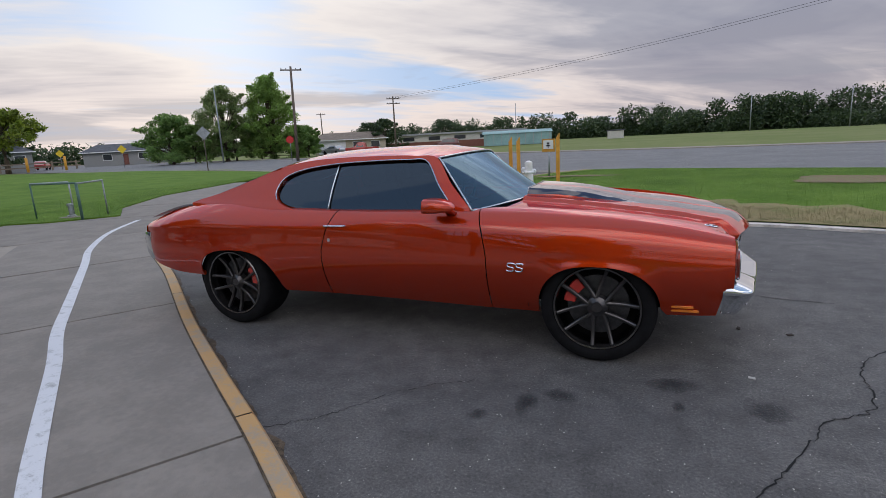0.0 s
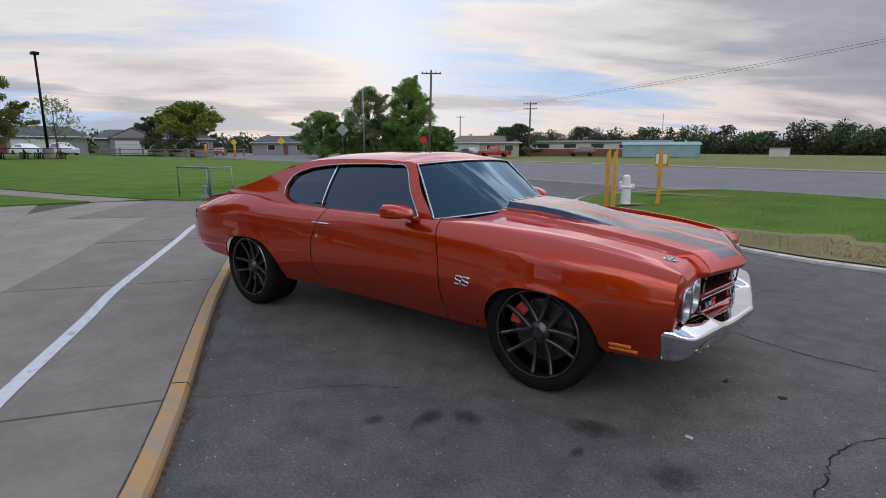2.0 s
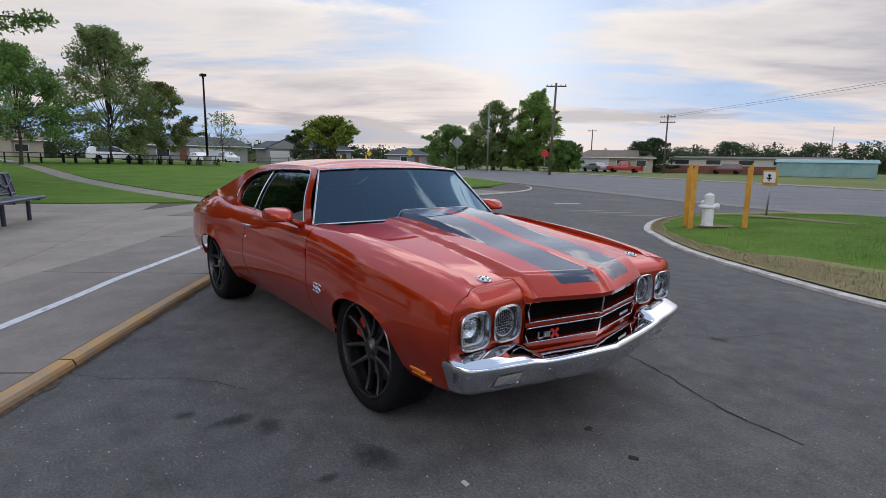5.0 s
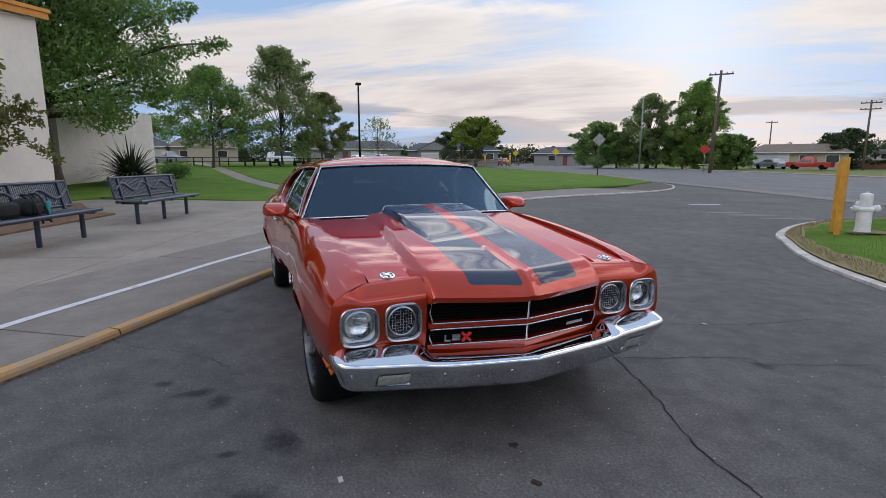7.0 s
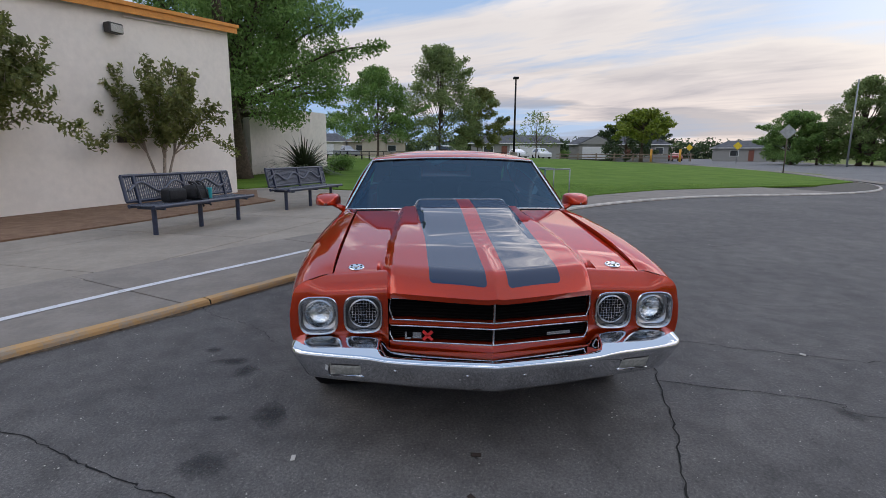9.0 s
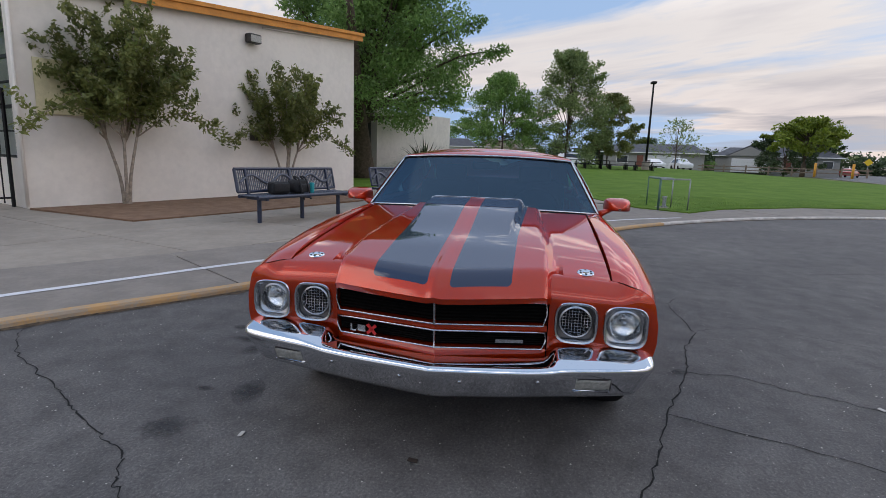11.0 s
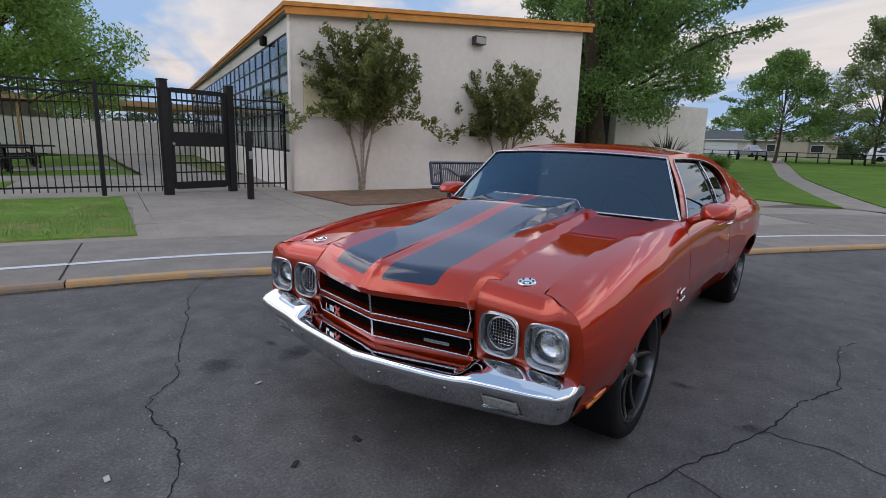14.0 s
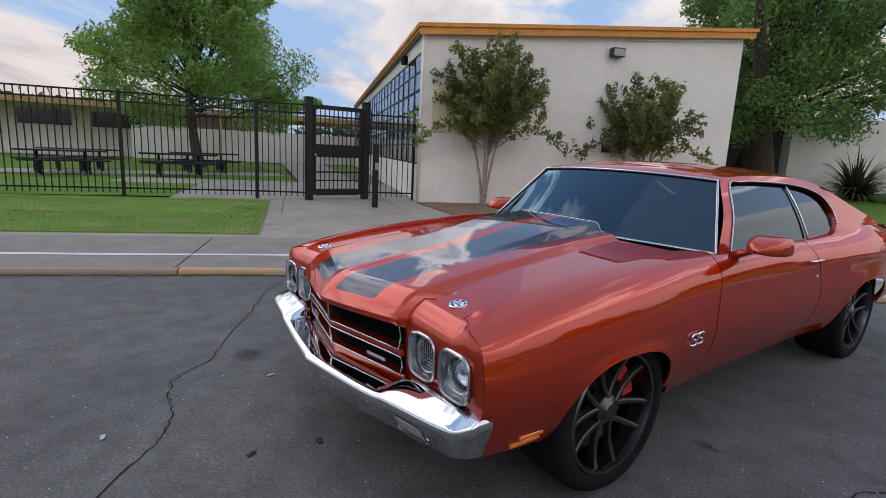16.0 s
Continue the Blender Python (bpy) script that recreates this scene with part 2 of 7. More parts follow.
M["caliper"] = material("red_caliper", (0.42, 0.03, 0.02), 0.35, coat=0.4)
M["screen"] = glass_material("windscreen_glass", (0.09, 0.20, 0.26), ior=1.85, gloss=(0.52, 0.77, 1.0))
M["tint"] = glass_material("tinted_glass", (0.045, 0.055, 0.065), ior=1.8, gloss=(0.75, 0.88, 1.0))
M["lens"] = glass_material("lamp_glass", (0.92, 0.94, 0.95))
M["reflector"] = material("lamp_reflector", (0.88, 0.89, 0.90), 0.13, 1.0, bump=0.22, bump_scale=110)
M["amber"] = material("amber_lens", (0.62, 0.16, 0.012), 0.25, coat=0.6)
M["clear_lens"] = material("clouded_lens", (0.34, 0.34, 0.31), 0.2, coat=0.6, vary=0.2, scale=60)
M["vinyl"] = material("black_vinyl", (0.010, 0.010, 0.012), 0.7, spec=.3, vary=0.3, scale=30, bump=0.2)
M["badge_red"] = material("badge_red", (0.5, 0.02, 0.02), 0.35, coat=0.4)


# ---------- mesh helpers ----------
def mesh_from(name, verts, faces, mat, smooth=False, sharp=None):
    me = bpy.data.meshes.new(name)
    me.from_pydata([tuple(v) for v in verts], [], [tuple(f) for f in faces])
    if mat:
        me.materials.append(mat)
    if smooth:
        me.polygons.foreach_set("use_smooth", [True] * len(me.polygons))
        if sharp:
            me.set_sharp_from_angle(angle=radians(sharp))
    me.update()
    return me


def piece(name, verts, faces, mat, parent=None, smooth=False, sharp=None, label=""):
    ob = new(name, mesh_from(name, verts, faces, mat, smooth, sharp))
    ob.parent = parent
    if label:
        tagged(ob, label=label)
    return ob


def facing(verts, faces, way):
    """The faces turned so that they look the given way."""
    total = Vector((0, 0, 0))
    for q in faces:
        a, b, c = (Vector(verts[k]) for k in q[:3])
        total += (b - a).cross(c - a)
    return faces if total.dot(Vector(way)) > 0 else [q[::-1] for q in faces]


def turn_out(ob, way):
    """Flip a mesh whose faces look inwards; way(point) is the outward direction at a point."""
    m = ob.matrix_basis if ob.parent is None or ob.parent.type == "EMPTY" else ob.parent.matrix_basis @ ob.matrix_basis
    total = 0.0
    for q in ob.data.polygons:
        total += q.area * (m.to_3x3() @ q.normal).dot(way(m @ q.center))
    if total < 0:
        ob.data.flip_normals()


def part(name, bm, mat, parent=None, label="", smooth=False, sharp=35):
    me = bpy.data.meshes.new(name)
    bm.to_mesh(me)
    bm.free()
    me.materials.append(mat)
    if smooth:
        me.polygons.foreach_set("use_smooth", [True] * len(me.polygons))
        me.set_sharp_from_angle(angle=radians(sharp))
    ob = new(name, me)
    ob.parent = parent
    if label:
        tagged(ob, label=label)
    return ob


def thing(name, label, category, m=None, group="", kind=""):
    ob = new(name)
    ob.empty_display_size = 0.2
    if m is not None:
        ob.matrix_basis = m
    return tagged(ob, label, category, group, kind)


def bm_box(bm, size, m=Matrix(), bevel=0.0, segments=1):
    r = bmesh.ops.create_cube(bm, size=1.0, matrix=m @ Matrix.Diagonal((*size, 1)))
    if bevel:
        edges = list({e for v in r["verts"] for e in v.link_edges})
        bmesh.ops.bevel(bm, geom=edges, offset=bevel, segments=segments, affect="EDGES", profile=0.5)
    return bm


def box_part(name, size, at, mat, parent=None, bevel=0.0, rot=(0, 0, 0), label="", segments=1):
    bm = bmesh.new()
    bm_box(bm, size, pose(*at, *rot), bevel, segments)
    return part(name, bm, mat, parent, label, smooth=segments > 1)


def tube(points, radius, n=8, closed=False, flat=1.0):
    """Verts and faces of a round bar along points; radius may be a list; flat squeezes it across z."""
    pts = [Vector(p) for p in points]
    k = len(pts)
    rad = radius if isinstance(radius, (list, tuple)) else [radius] * k
    verts, faces = [], []
    ref = Vector((0, 0, 1))
    for i, p in enumerate(pts):
        a = pts[i - 1] if (i > 0 or closed) else p
        b = pts[(i + 1) % k] if (i < k - 1 or closed) else p
        t = (b - a).normalized()
        side = t.cross(ref)
        if side.length < 0.05:
            side = t.cross(Vector((1, 0, 0)))
        side.normalize()
        up = side.cross(t).normalized()
        for j in range(n):
            ang = 2 * math.pi * j / n
            verts.append(p + side * math.cos(ang) * rad[i] + up * math.sin(ang) * rad[i] * flat)
    for i in range(k if closed else k - 1):
        for j in range(n):
            a, b = i * n + j, i * n + (j + 1) % n
            c, d = ((i + 1) % k) * n + (j + 1) % n, ((i + 1) % k) * n + j
            faces.append((a, b, c, d))
    if not closed:
        faces.append(tuple(range(n - 1, -1, -1)))
        faces.append(tuple((k - 1) * n + j for j in range(n)))
    return verts, faces


def lathe(profile, n=40, axis="y", at=(0, 0, 0), close=False):
    """Turn a list of (radius, height) about an axis."""
    verts, faces = [], []
    k = len(profile)
    for j in range(n):
        a = 2 * math.pi * j / n
        for r, h in profile:
            c, s = r * math.cos(a), r * math.sin(a)
            v = {"y": (c, h, s), "z": (c, s, h), "x": (h, c, s)}[axis]
            verts.append((v[0] + at[0], v[1] + at[1], v[2] + at[2]))
    for j in range(n):
        for i in range(k - 1):
            a, b = j * k + i, j * k + i + 1
            c, d = ((j + 1) % n) * k + i + 1, ((j + 1) % n) * k + i
            faces.append((a, b, c, d))
    return verts, faces


def grid_faces(rows, cols, keep=None, flip=False):
    out = []
    for i in range(rows - 1):
        for j in range(cols - 1):
            if keep and not keep(i, j):
                continue
            f = (i * cols + j, i * cols + j + 1, (i + 1) * cols + j + 1, (i + 1) * cols + j)
            out.append(f[::-1] if flip else f)
    return out


def curve_of(points):
    """A smooth monotone curve through (x, value) points."""
    xs = np.array([p[0] for p in points], float)
    ys = np.array([p[1] for p in points], float)
    h, d = np.diff(xs), np.diff(ys) / np.diff(xs)
    m = np.zeros(len(xs))
    m[0], m[-1] = d[0], d[-1]
    for i in range(1, len(xs) - 1):
        if d[i - 1] * d[i] > 0:
            w1, w2 = 2 * h[i] + h[i - 1], h[i] + 2 * h[i - 1]
            m[i] = (w1 + w2) / (w1 / d[i - 1] + w2 / d[i])

    def value(x):
        x = min(max(x, xs[0]), xs[-1])
        i = min(int(np.searchsorted(xs, x, side="right")) - 1, len(xs) - 2)
        t = (x - xs[i]) / h[i]
        return float(ys[i] * (1 + 2 * t) * (1 - t) ** 2 + m[i] * h[i] * t * (1 - t) ** 2 + ys[i + 1] * t * t * (3 - 2 * t) + m[i + 1] * h[i] * t * t * (t - 1))
    return value


def smooth01(t):
    t = min(max(t, 0.0), 1.0)
    return t * t * (3 - 2 * t)


def catmull(points, sub=6, closed=False):
    pts = [Vector(p) for p in points]
    k = len(pts)
    out = []
    for i in range(k if closed else k - 1):
        p1, p2 = pts[i], pts[(i + 1) % k]
        p0 = pts[i - 1] if (i > 0 or closed) else p1
        p3 = pts[(i + 2) % k] if (i + 2 < k or closed) else p2
        for j in range(sub):
            t = j / sub
            out.append(0.5 * ((2 * p1) + (p2 - p0) * t + (2 * p0 - 5 * p1 + 4 * p2 - p3) * t * t + (3 * p1 - p0 - 3 * p2 + p3) * t ** 3))
    if not closed:
        out.append(pts[-1])
    return out


# ---------- the car: x ahead, y to its left, standing on z = 0 ----------
AXLE, TYRE_R, RIM_R = 1.4225, 0.342, 0.259
car = thing("muscle_car", "metallic orange-red two-door muscle car with blue bonnet stripes, parked on asphalt", "car")

w_max = curve_of([(-2.36, .80), (-2.2, .865), (-1.9, .915), (-1.4, .937), (-.9, .915), (-.45, .892), (.2, .888), (.8, .903), (1.4, .928), (1.85, .918), (2.05, .900), (2.14, .882)])
z_crease = curve_of([(-2.36, .78), (-1.9, .80), (-1.0, .805), (-.45, .795), (.14, .765), (.76, .722), (1.25, .70), (1.6, .685), (2.14, .655)])
z_top = curve_of([(-2.36, .822), (-2.2, .873), (-1.9, .945), (-1.5, .975), (-1.0, .945), (-.4, .915), (.6, .915), (.9, .916), (1.25, .899), (1.55, .874), (1.85, .834), (2.05, .794), (2.14, .772)])
w_top = curve_of([(-2.36, .70), (-2.0, .74), (-1.5, .79), (-1.0, .805), (-.4, .803), (.6, .803), (1.0, .792), (1.5, .80), (2.0, .805), (2.14, .80)])
z_sill = curve_of([(-2.36, .50), (-2.2, .455), (-1.9, .41), (-1.6, .40), (-.85, .30), (-.3, .29), (.8, .27), (1.05, .275), (1.8, .322), (2.065, .332), (2.08, .50), (2.14, .515)])
ARCHES = ((AXLE, .355, .612, -.003), (-1.29, .375, .63, .0))


def arch_top(x):
    """Height of the lower body edge, lifted over the wheels."""
    z = z_sill(x)
    for cx, half, top, _ in ARCHES:
        d = abs(x - cx) / half
        if d < 1:
            z = max(z, z_sill(x) + (top - z_sill(x)) * (1 - d ** 2.6) ** 0.42)
    return z


def side_w(x, z):
    a, zc, zt, wt = w_max(x), z_crease(x), z_top(x), w_top(x)
    if z <= zc:
        w = a - .105 * max(0, (.60 - z) / .30) ** 1.8
        w -= .010 * max(0, (z - .60) / max(zc - .60, .02)) ** 2 if z > .60 else 0
        # the shallow hollow under the crease
        w -= .004 * math.exp(-((z - (zc - .055)) / .03) ** 2)
    else:
        s = min(1, (z - zc) / (zt - zc))
        b = a - .010
        f = smooth01((x + .5) / .6)
        lean = .42 - .14 * f
        w = b - (b - wt) * (lean * s + (1 - lean) * s ** (2.6 + 2.2 * f))
    for cx, half, top, _ in ARCHES:
        d = math.hypot((x - cx) / half, max(0, z - .33) / (top - .33)) - 1
        if -.2 < d < .5:
            w += .009 * math.exp(-(max(d, 0) / .14) ** 2)
    return w


def warp_x(x, z):
    """The door edges lean and curve."""
    x += .12 * max(0, (z - .60) / .32) ** 1.5 * math.exp(-((x + .5) / .16) ** 2)
    x -= .06 * max(0, (z - .62) / .30) ** 1.3 * math.exp(-((x - .75) / .14) ** 2)
    return x


GAP = .0035


def stations(a, b, step):
    xs = set(np.round(np.linspace(a, b, max(2, int((b - a) / step))), 4))
    for cx, half, _, _ in ARCHES:
        for e in np.linspace(0, 1, 26):
            for s in (-1, 1):
                x = cx + s * half * (1 - e ** 3)
                if a < x < b:
                    xs.add(round(x, 4))
    xs = sorted(xs)
    return [x for i, x in enumerate(xs) if i == 0 or x - xs[i - 1] > .0012]


def side_panel(a, b, sign, inner_w):
    """One body panel from its lower edge over the shoulder to an inner edge."""
    xs = stations(a, b, .035)
    low = [0, .12, .25, .4, .55, .7, .82, .91, .97, 1]
    high = [.06, .16, .3, .45, .6, .74, .86, .95, 1]
    verts, cols = [], None
    for x in xs:
        zs, zc, zt = arch_top(x), z_crease(x), z_top(x)
        fl = .05 - .040 * smooth01((zs - z_sill(x)) / .03)
        ring = [(side_w(x, zs) - fl, zs + .005), (side_w(x, zs) - .006, zs - .001)]
        ring += [(side_w(x, z), z) for z in (zs + (zc - zs) * t for t in low)]
        ring += [(side_w(x, z), z) for z in (zc + (zt - zc) * t for t in high)]
        wi = inner_w(x)
        wt = w_top(x)
        for t in (.12, .26, .4, .55, .7, .85, 1):
            ring.append((wt + (wi - wt) * t, zt + .016 * math.sin(t * math.pi / 2) * smooth01((wt - wi) / .08)))
        ring.append((wi, zt - .03))
        cols = len(ring)
        verts += [(warp_x(x, z) - .05 * smooth01((x - 2.0) / .135) * smooth01((.80 - w) / .09), sign * w, z) for w, z in ring]
    faces = grid_faces(len(xs), cols, flip=sign < 0)
    return verts, faces


def fender_in(x):
    return .694 + GAP


def cabin_in(x):
    return .74


def quarter_in(x):
    return .74 + (.02 - .74) * smooth01((-x - 1.15) / .55)


for sign, side in ((-1, "right"), (1, "left")):
    v, f = side_panel(-2.345, -.5 - GAP, sign, quarter_in)
    piece("quarter_panel", v, f, M["paint"], car, True, 24)
    v, f = side_panel(-.5 + GAP, .75 - GAP, sign, cabin_in)
    door = piece("door", v, f, M["paint"], car, True, 24)
    v, f = side_panel(.75 + GAP, 2.135, sign, lambda x: fender_in(x) if x > .86 else .74 + (fender_in(x) - .74) * smooth01((x - .76) / .1))
    piece("fender", v, f, M["paint"], car, True, 24)
    # chrome handle and lock on the door
    y = sign * (side_w(-.36, .82) + .012)
    v, f = tube([(-.46, y, .822), (-.44, y + sign * .018, .823), (-.30, y + sign * .018, .825), (-.27, y + sign * .004, .825)], [.010, .011, .010, .007], 8, flat=.7)
    h = piece("door_handle", v, f, M["chrome"], door, True, label="chrome door handle")
    v, f = lathe([(0, .004), (.013, .004), (.015, -.01)], 16, "y", (-.425, 0, .72))
    v = [(p[0], sign * (side_w(-.42, .72) + p[1]), p[2]) for p in v]
    piece("door_lock", v, f, M["chrome"], door, True, 30, label="round chrome lock")
    # amber side marker, two bars
    for z, l in ((.383, .115), (.357, .145)):
        x0 = 1.83
        box_part("side_marker", (l, .012, .016), (x0 + l / 2, sign * (side_w(1.9, z) + .002), z), M["amber"], car, .003, label="amber side marker lens")

# rear face, underside and wheel wells
v = [(-2.345, s * side_w(-2.345, z), z) for z in np.linspace(.50, .83, 8) for s in (-1, 1)]
v = [(p[0] - .03 * math.sin((p[2] - .5) / .33 * math.pi), p[1], p[2]) for p in v]
piece("rear_panel", v, grid_faces(8, 2), M["paint"], car, True)
box_part("underbody", (3.7, 1.25, .12), (-.05, 0, .36), M["dark"], car)
for cx in (AXLE, -1.33):
    for s in (-1, 1):
        v, f = [], []
        n = 20
        for j in range(n + 1):
            a = -.06 + (math.pi + .12) * j / n
            for w in (.42, .835 + .05 * math.sin(a)):
                v.append((cx + .42 * math.cos(a), s * w, .33 + .335 * math.sin(a)))
        k = len(v)
        v += [(cx, s * .42, .25)]
        f = grid_faces(n + 1, 2)
        f += [(2 * j, 2 * j + 2, k) for j in range(n)]
        piece("wheel_well", v, f, M["dark"], car)

# greenhouse: outer loop and window loop, in (x, z)
PAIRS = [((.622, .913), (.505, .913)), ((.475, 1.09), (.385, 1.085)), ((.338, 1.258), (.268, 1.240)), ((.17, 1.278), (.12, 1.254)), ((0, 1.286), (-.05, 1.256)),
         ((-.4, 1.287), (-.43, 1.246)), ((-.72, 1.272), (-.72, 1.216)), ((-.97, 1.229), (-.885, 1.165)), ((-1.25, 1.135), (-.945, 1.09)), ((-1.52, 1.052), (-.945, 1.025)),
         ((-1.82, .968), (-.875, .962)), ((-1.3, .93), (-.70, .922)), ((-.6, .908), (-.45, .908)), ((0, .906), (0, .907)), ((.4, .906), (.32, .908))]


def cabin_w(x, z):
    base = w_top(x) - .002
    s = (z - .913) / .36
    fillet = .028 * smooth01((-x - .55) / .5) * math.exp(-max(0, z - z_top(x)) / .045)
    return base - (base - .605) * s + .020 * 4 * max(s, 0) * (1 - s) + fillet


def loop(k, sub=8):
    return catmull([(p[k][0], 0, p[k][1]) for p in PAIRS], sub, True)


OUT, WIN = loop(0), loop(1)
NL = len(OUT)
SUB = 8
for sign in (-1, 1):
    verts = []
    rings = [0, .3, .7, .93, 1]
    for t in rings:
        for o, w in zip(OUT, WIN):
            x, z = o.x + (w.x - o.x) * t, o.z + (w.z - o.z) * t
            verts.append((x, sign * cabin_w(x, z), z))
    for w in WIN:
        verts.append((w.x, sign * (cabin_w(w.x, w.z) - .03), w.z))
    faces = []
    for i in range(len(rings)):
        for j in range(NL):
            q = (i * NL + j, i * NL + (j + 1) % NL, (i + 1) * NL + (j + 1) % NL, (i + 1) * NL + j)
            faces.append(q if sign > 0 else q[::-1])
    piece("cabin_side", verts, faces, M["paint"], car, True, 30)
    trim = [(w.x, sign * (cabin_w(w.x, w.z) + .004), w.z) for w in WIN[SUB * 0:SUB * 9 + 4]]
    v, f = tube(trim, .0052, 6)
    piece("window_trim", v, f, M["dull_chrome"], car, True, label="bright metal window trim")
    # side glass in two panes, split by a bright upright
    xsplit = lambda z: -.475 + (z - .9) * .09
    for name, keep in (("door_glass", 1), ("quarter_glass", -1)):
        zs = np.linspace(.900, 1.262, 15)
        vv, ff = [], []
        for z in zs:
            front = .515 - (z - .908) * (.24 / .332)
            back = np.interp(z, [.90, .925, .962, 1.025, 1.09, 1.165, 1.216, 1.246, 1.262], [-.5, -.70, -.875, -.945, -.945, -.885, -.72, -.45, -.2])
            a, b = (front, max(xsplit(z), back)) if keep > 0 else (min(xsplit(z), front), min(back, xsplit(z)))
            for t in np.linspace(0, 1, 9):
                x = a + (b - a) * t
                vv.append((x, sign * (cabin_w(x, z) - .022), z))
        piece(name, vv, facing(vv, grid_faces(15, 9), (0, sign, 0)), M["tint"], car, True, label="dark tinted side glass")
    v, f = tube([(xsplit(z), sign * (cabin_w(xsplit(z), z) - .010), z) for z in np.linspace(.905, 1.248, 8)], .0065, 6)
    piece("glass_upright", v, f, M["dull_chrome"], car, True, label="bright metal glass edge")

# roof skin between the rails
rail = [o for o in OUT[SUB * 2:SUB * 7 + 1]]
verts, nacross = [], 25
for i, o in enumerate(rail):
    w = cabin_w(o.x, o.z)
    u = i / (len(rail) - 1)
    for k in range(nacross):
        s = -1 + 2 * k / (nacross - 1)
        crown = (.026 + .034 * smooth01(u / .28)) * (1 - abs(s) ** 2.4)
        fwd = (.085 * (1 - u) ** 3 - .02 * u ** 4) * (1 - s * s)
        verts.append((o.x + fwd, s * w, o.z + crown * (.85 + .3 * u * (1 - u))))
piece("roof", verts, grid_faces(len(rail), nacross, flip=True), M["paint"], car, True, 40)


def screen_grid(low, high, bow_low, bow_high, crown_low, crown_high, rows=14, cols=25, inset=0.0):
    """A curved screen between a lower and an upper corner (x, w, z), bowed in the middle."""
    out = []
    for i in range(rows):
        t = i / (rows - 1)
        x, w, z = (low[k] + (high[k] - low[k]) * t for k in range(3))
        bow, cr = bow_low + (bow_high - bow_low) * t, crown_low + (crown_high - crown_low) * t
        for j in range(cols):
            s = -1 + 2 * j / (cols - 1)
            out.append((x + bow * (1 - s * s) - inset, s * w, z + cr * (1 - abs(s) ** 2.2)))
    return out


WS_LOW, WS_HIGH = (.630, .792, .913), (.345, .610, 1.255)
g = screen_grid(WS_LOW, WS_HIGH, .29, .085, .035, .022)
piece("windscreen", g, facing(g, grid_faces(14, 25), (1, 0, 1)), M["screen"], car, True, label="tinted curved windscreen")
edge = [g[13 * 25 + j] for j in range(25)]
lside, rside = [g[i * 25] for i in range(14)], [g[i * 25 + 24] for i in range(14)]
ring = lside + edge[1:-1] + rside[::-1]
v, f = tube([(p[0] + .006, p[1], p[2] + .004) for p in ring], .0075, 6)
piece("windscreen_trim", v, f, M["dull_chrome"], car, True, label="bright metal windscreen trim")
v, f = tube([(p[0] + .012, p[1], p[2] + .006) for p in g[:25]], .008, 6)
piece("cowl_trim", v, f, M["dull_chrome"], car, True, label="bright metal cowl trim")
# rear window and deck
g = screen_grid((-1.80, .745, .972), (-.97, .650, 1.229), -.05, -.02, .045, .055, 16, 31)
piece("sail_panel", g, grid_faces(16, 31, keep=lambda i, j: j < 4 or j > 25 or i < 1 or i > 13), M["paint"], car, True, 50)
piece("rear_window", g, facing(g, grid_faces(16, 31, keep=lambda i, j: not (j < 4 or j > 25 or i < 1 or i > 13)), (-1, 0, 1)), M["tint"], car, True, label="tinted rear window")
v = [(x, s * (quarter_in(-1.7) + .735), z_top(x) + .018 + .012 * (1 - s * s)) for x in np.linspace(-2.33, -1.60, 10) for s in np.linspace(-1, 1, 13)]
piece("boot_lid", v, grid_faces(10, 13), M["paint"], car, True)


# bonnet with raised centre and cowl scoop
def hood_end(w):
    return 2.085 + (2.205 - 2.085) * (1 - smooth01((w - .435) / .055)) + .105 * (1 - min(1, w / .44) ** 1.3) * (w < .44)


z_hood = curve_of([(.78, .935), (.9, .926), (1.25, .898), (1.55, .868), (1.85, .832), (2.05, .798), (2.15, .782), (2.32, .755)])


def hood_z(x, w):
    z = z_hood(x) + .014 * (1 - (w / .69) ** 2)
    wd = .405 + .055 * smooth01((x - .9) / 1.1)
    z += .027 * (1 - smooth01((w - wd + .035) / .05)) * smooth01((x - .75) / .12)
    fade = 1 - smooth01((x - 1.12) / .62)
    ws = .285 - .03 * smooth01((x - 1.0) / .6)
    z += .046 * fade * (1 - smooth01((w - ws + .006) / .030))
    z += .010 * max(0, 1 - w / .03) * smooth01((x - 1.7) / .4) * .5
    e = hood_end(w) - x
    if w < .49:
        z -= .078 * max(0, 1 - e / .13) ** 2
    else:
        z -= .004 * max(0, 1 - e / .05) ** 2
    return z


ws = sorted(set([round(-.690 + .690 * 2 * i / 110, 4) for i in range(111)]))
rows = [0, .02, .05, .09] + list(np.linspace(.13, .86, 40)) + list(np.linspace(.875, 1, 16))
verts = []
for t in rows:
    for w in ws:
        start = .86 + .055 * (1 - (w / .69) ** 2) - .02
        x = start + t * (hood_end(abs(w)) - start)
        verts.append((x, w, hood_z(x, abs(w))))
for w in ws:
    x = hood_end(abs(w))
    verts.append((x - .012, w, hood_z(x, abs(w)) - .025))
bonnet = piece("bonnet", verts, grid_faces(len(rows) + 1, len(ws)), M["paint_striped"], car, True, 22, label="orange-red bonnet with two blue stripes and cowl scoop")
# bright rear lip of the raised scoop
lip = []
for w in np.linspace(-.33, .33, 31):
    x = .86 + .055 * (1 - (w / .69) ** 2) - .018
    lip.append((x, w, hood_z(x + .003, abs(w)) + .002))
v, f = tube(lip, .0032, 5)
piece("bonnet_lip", v, f, M["dull_chrome"], bonnet, True, label="thin bright lip along the scoop")
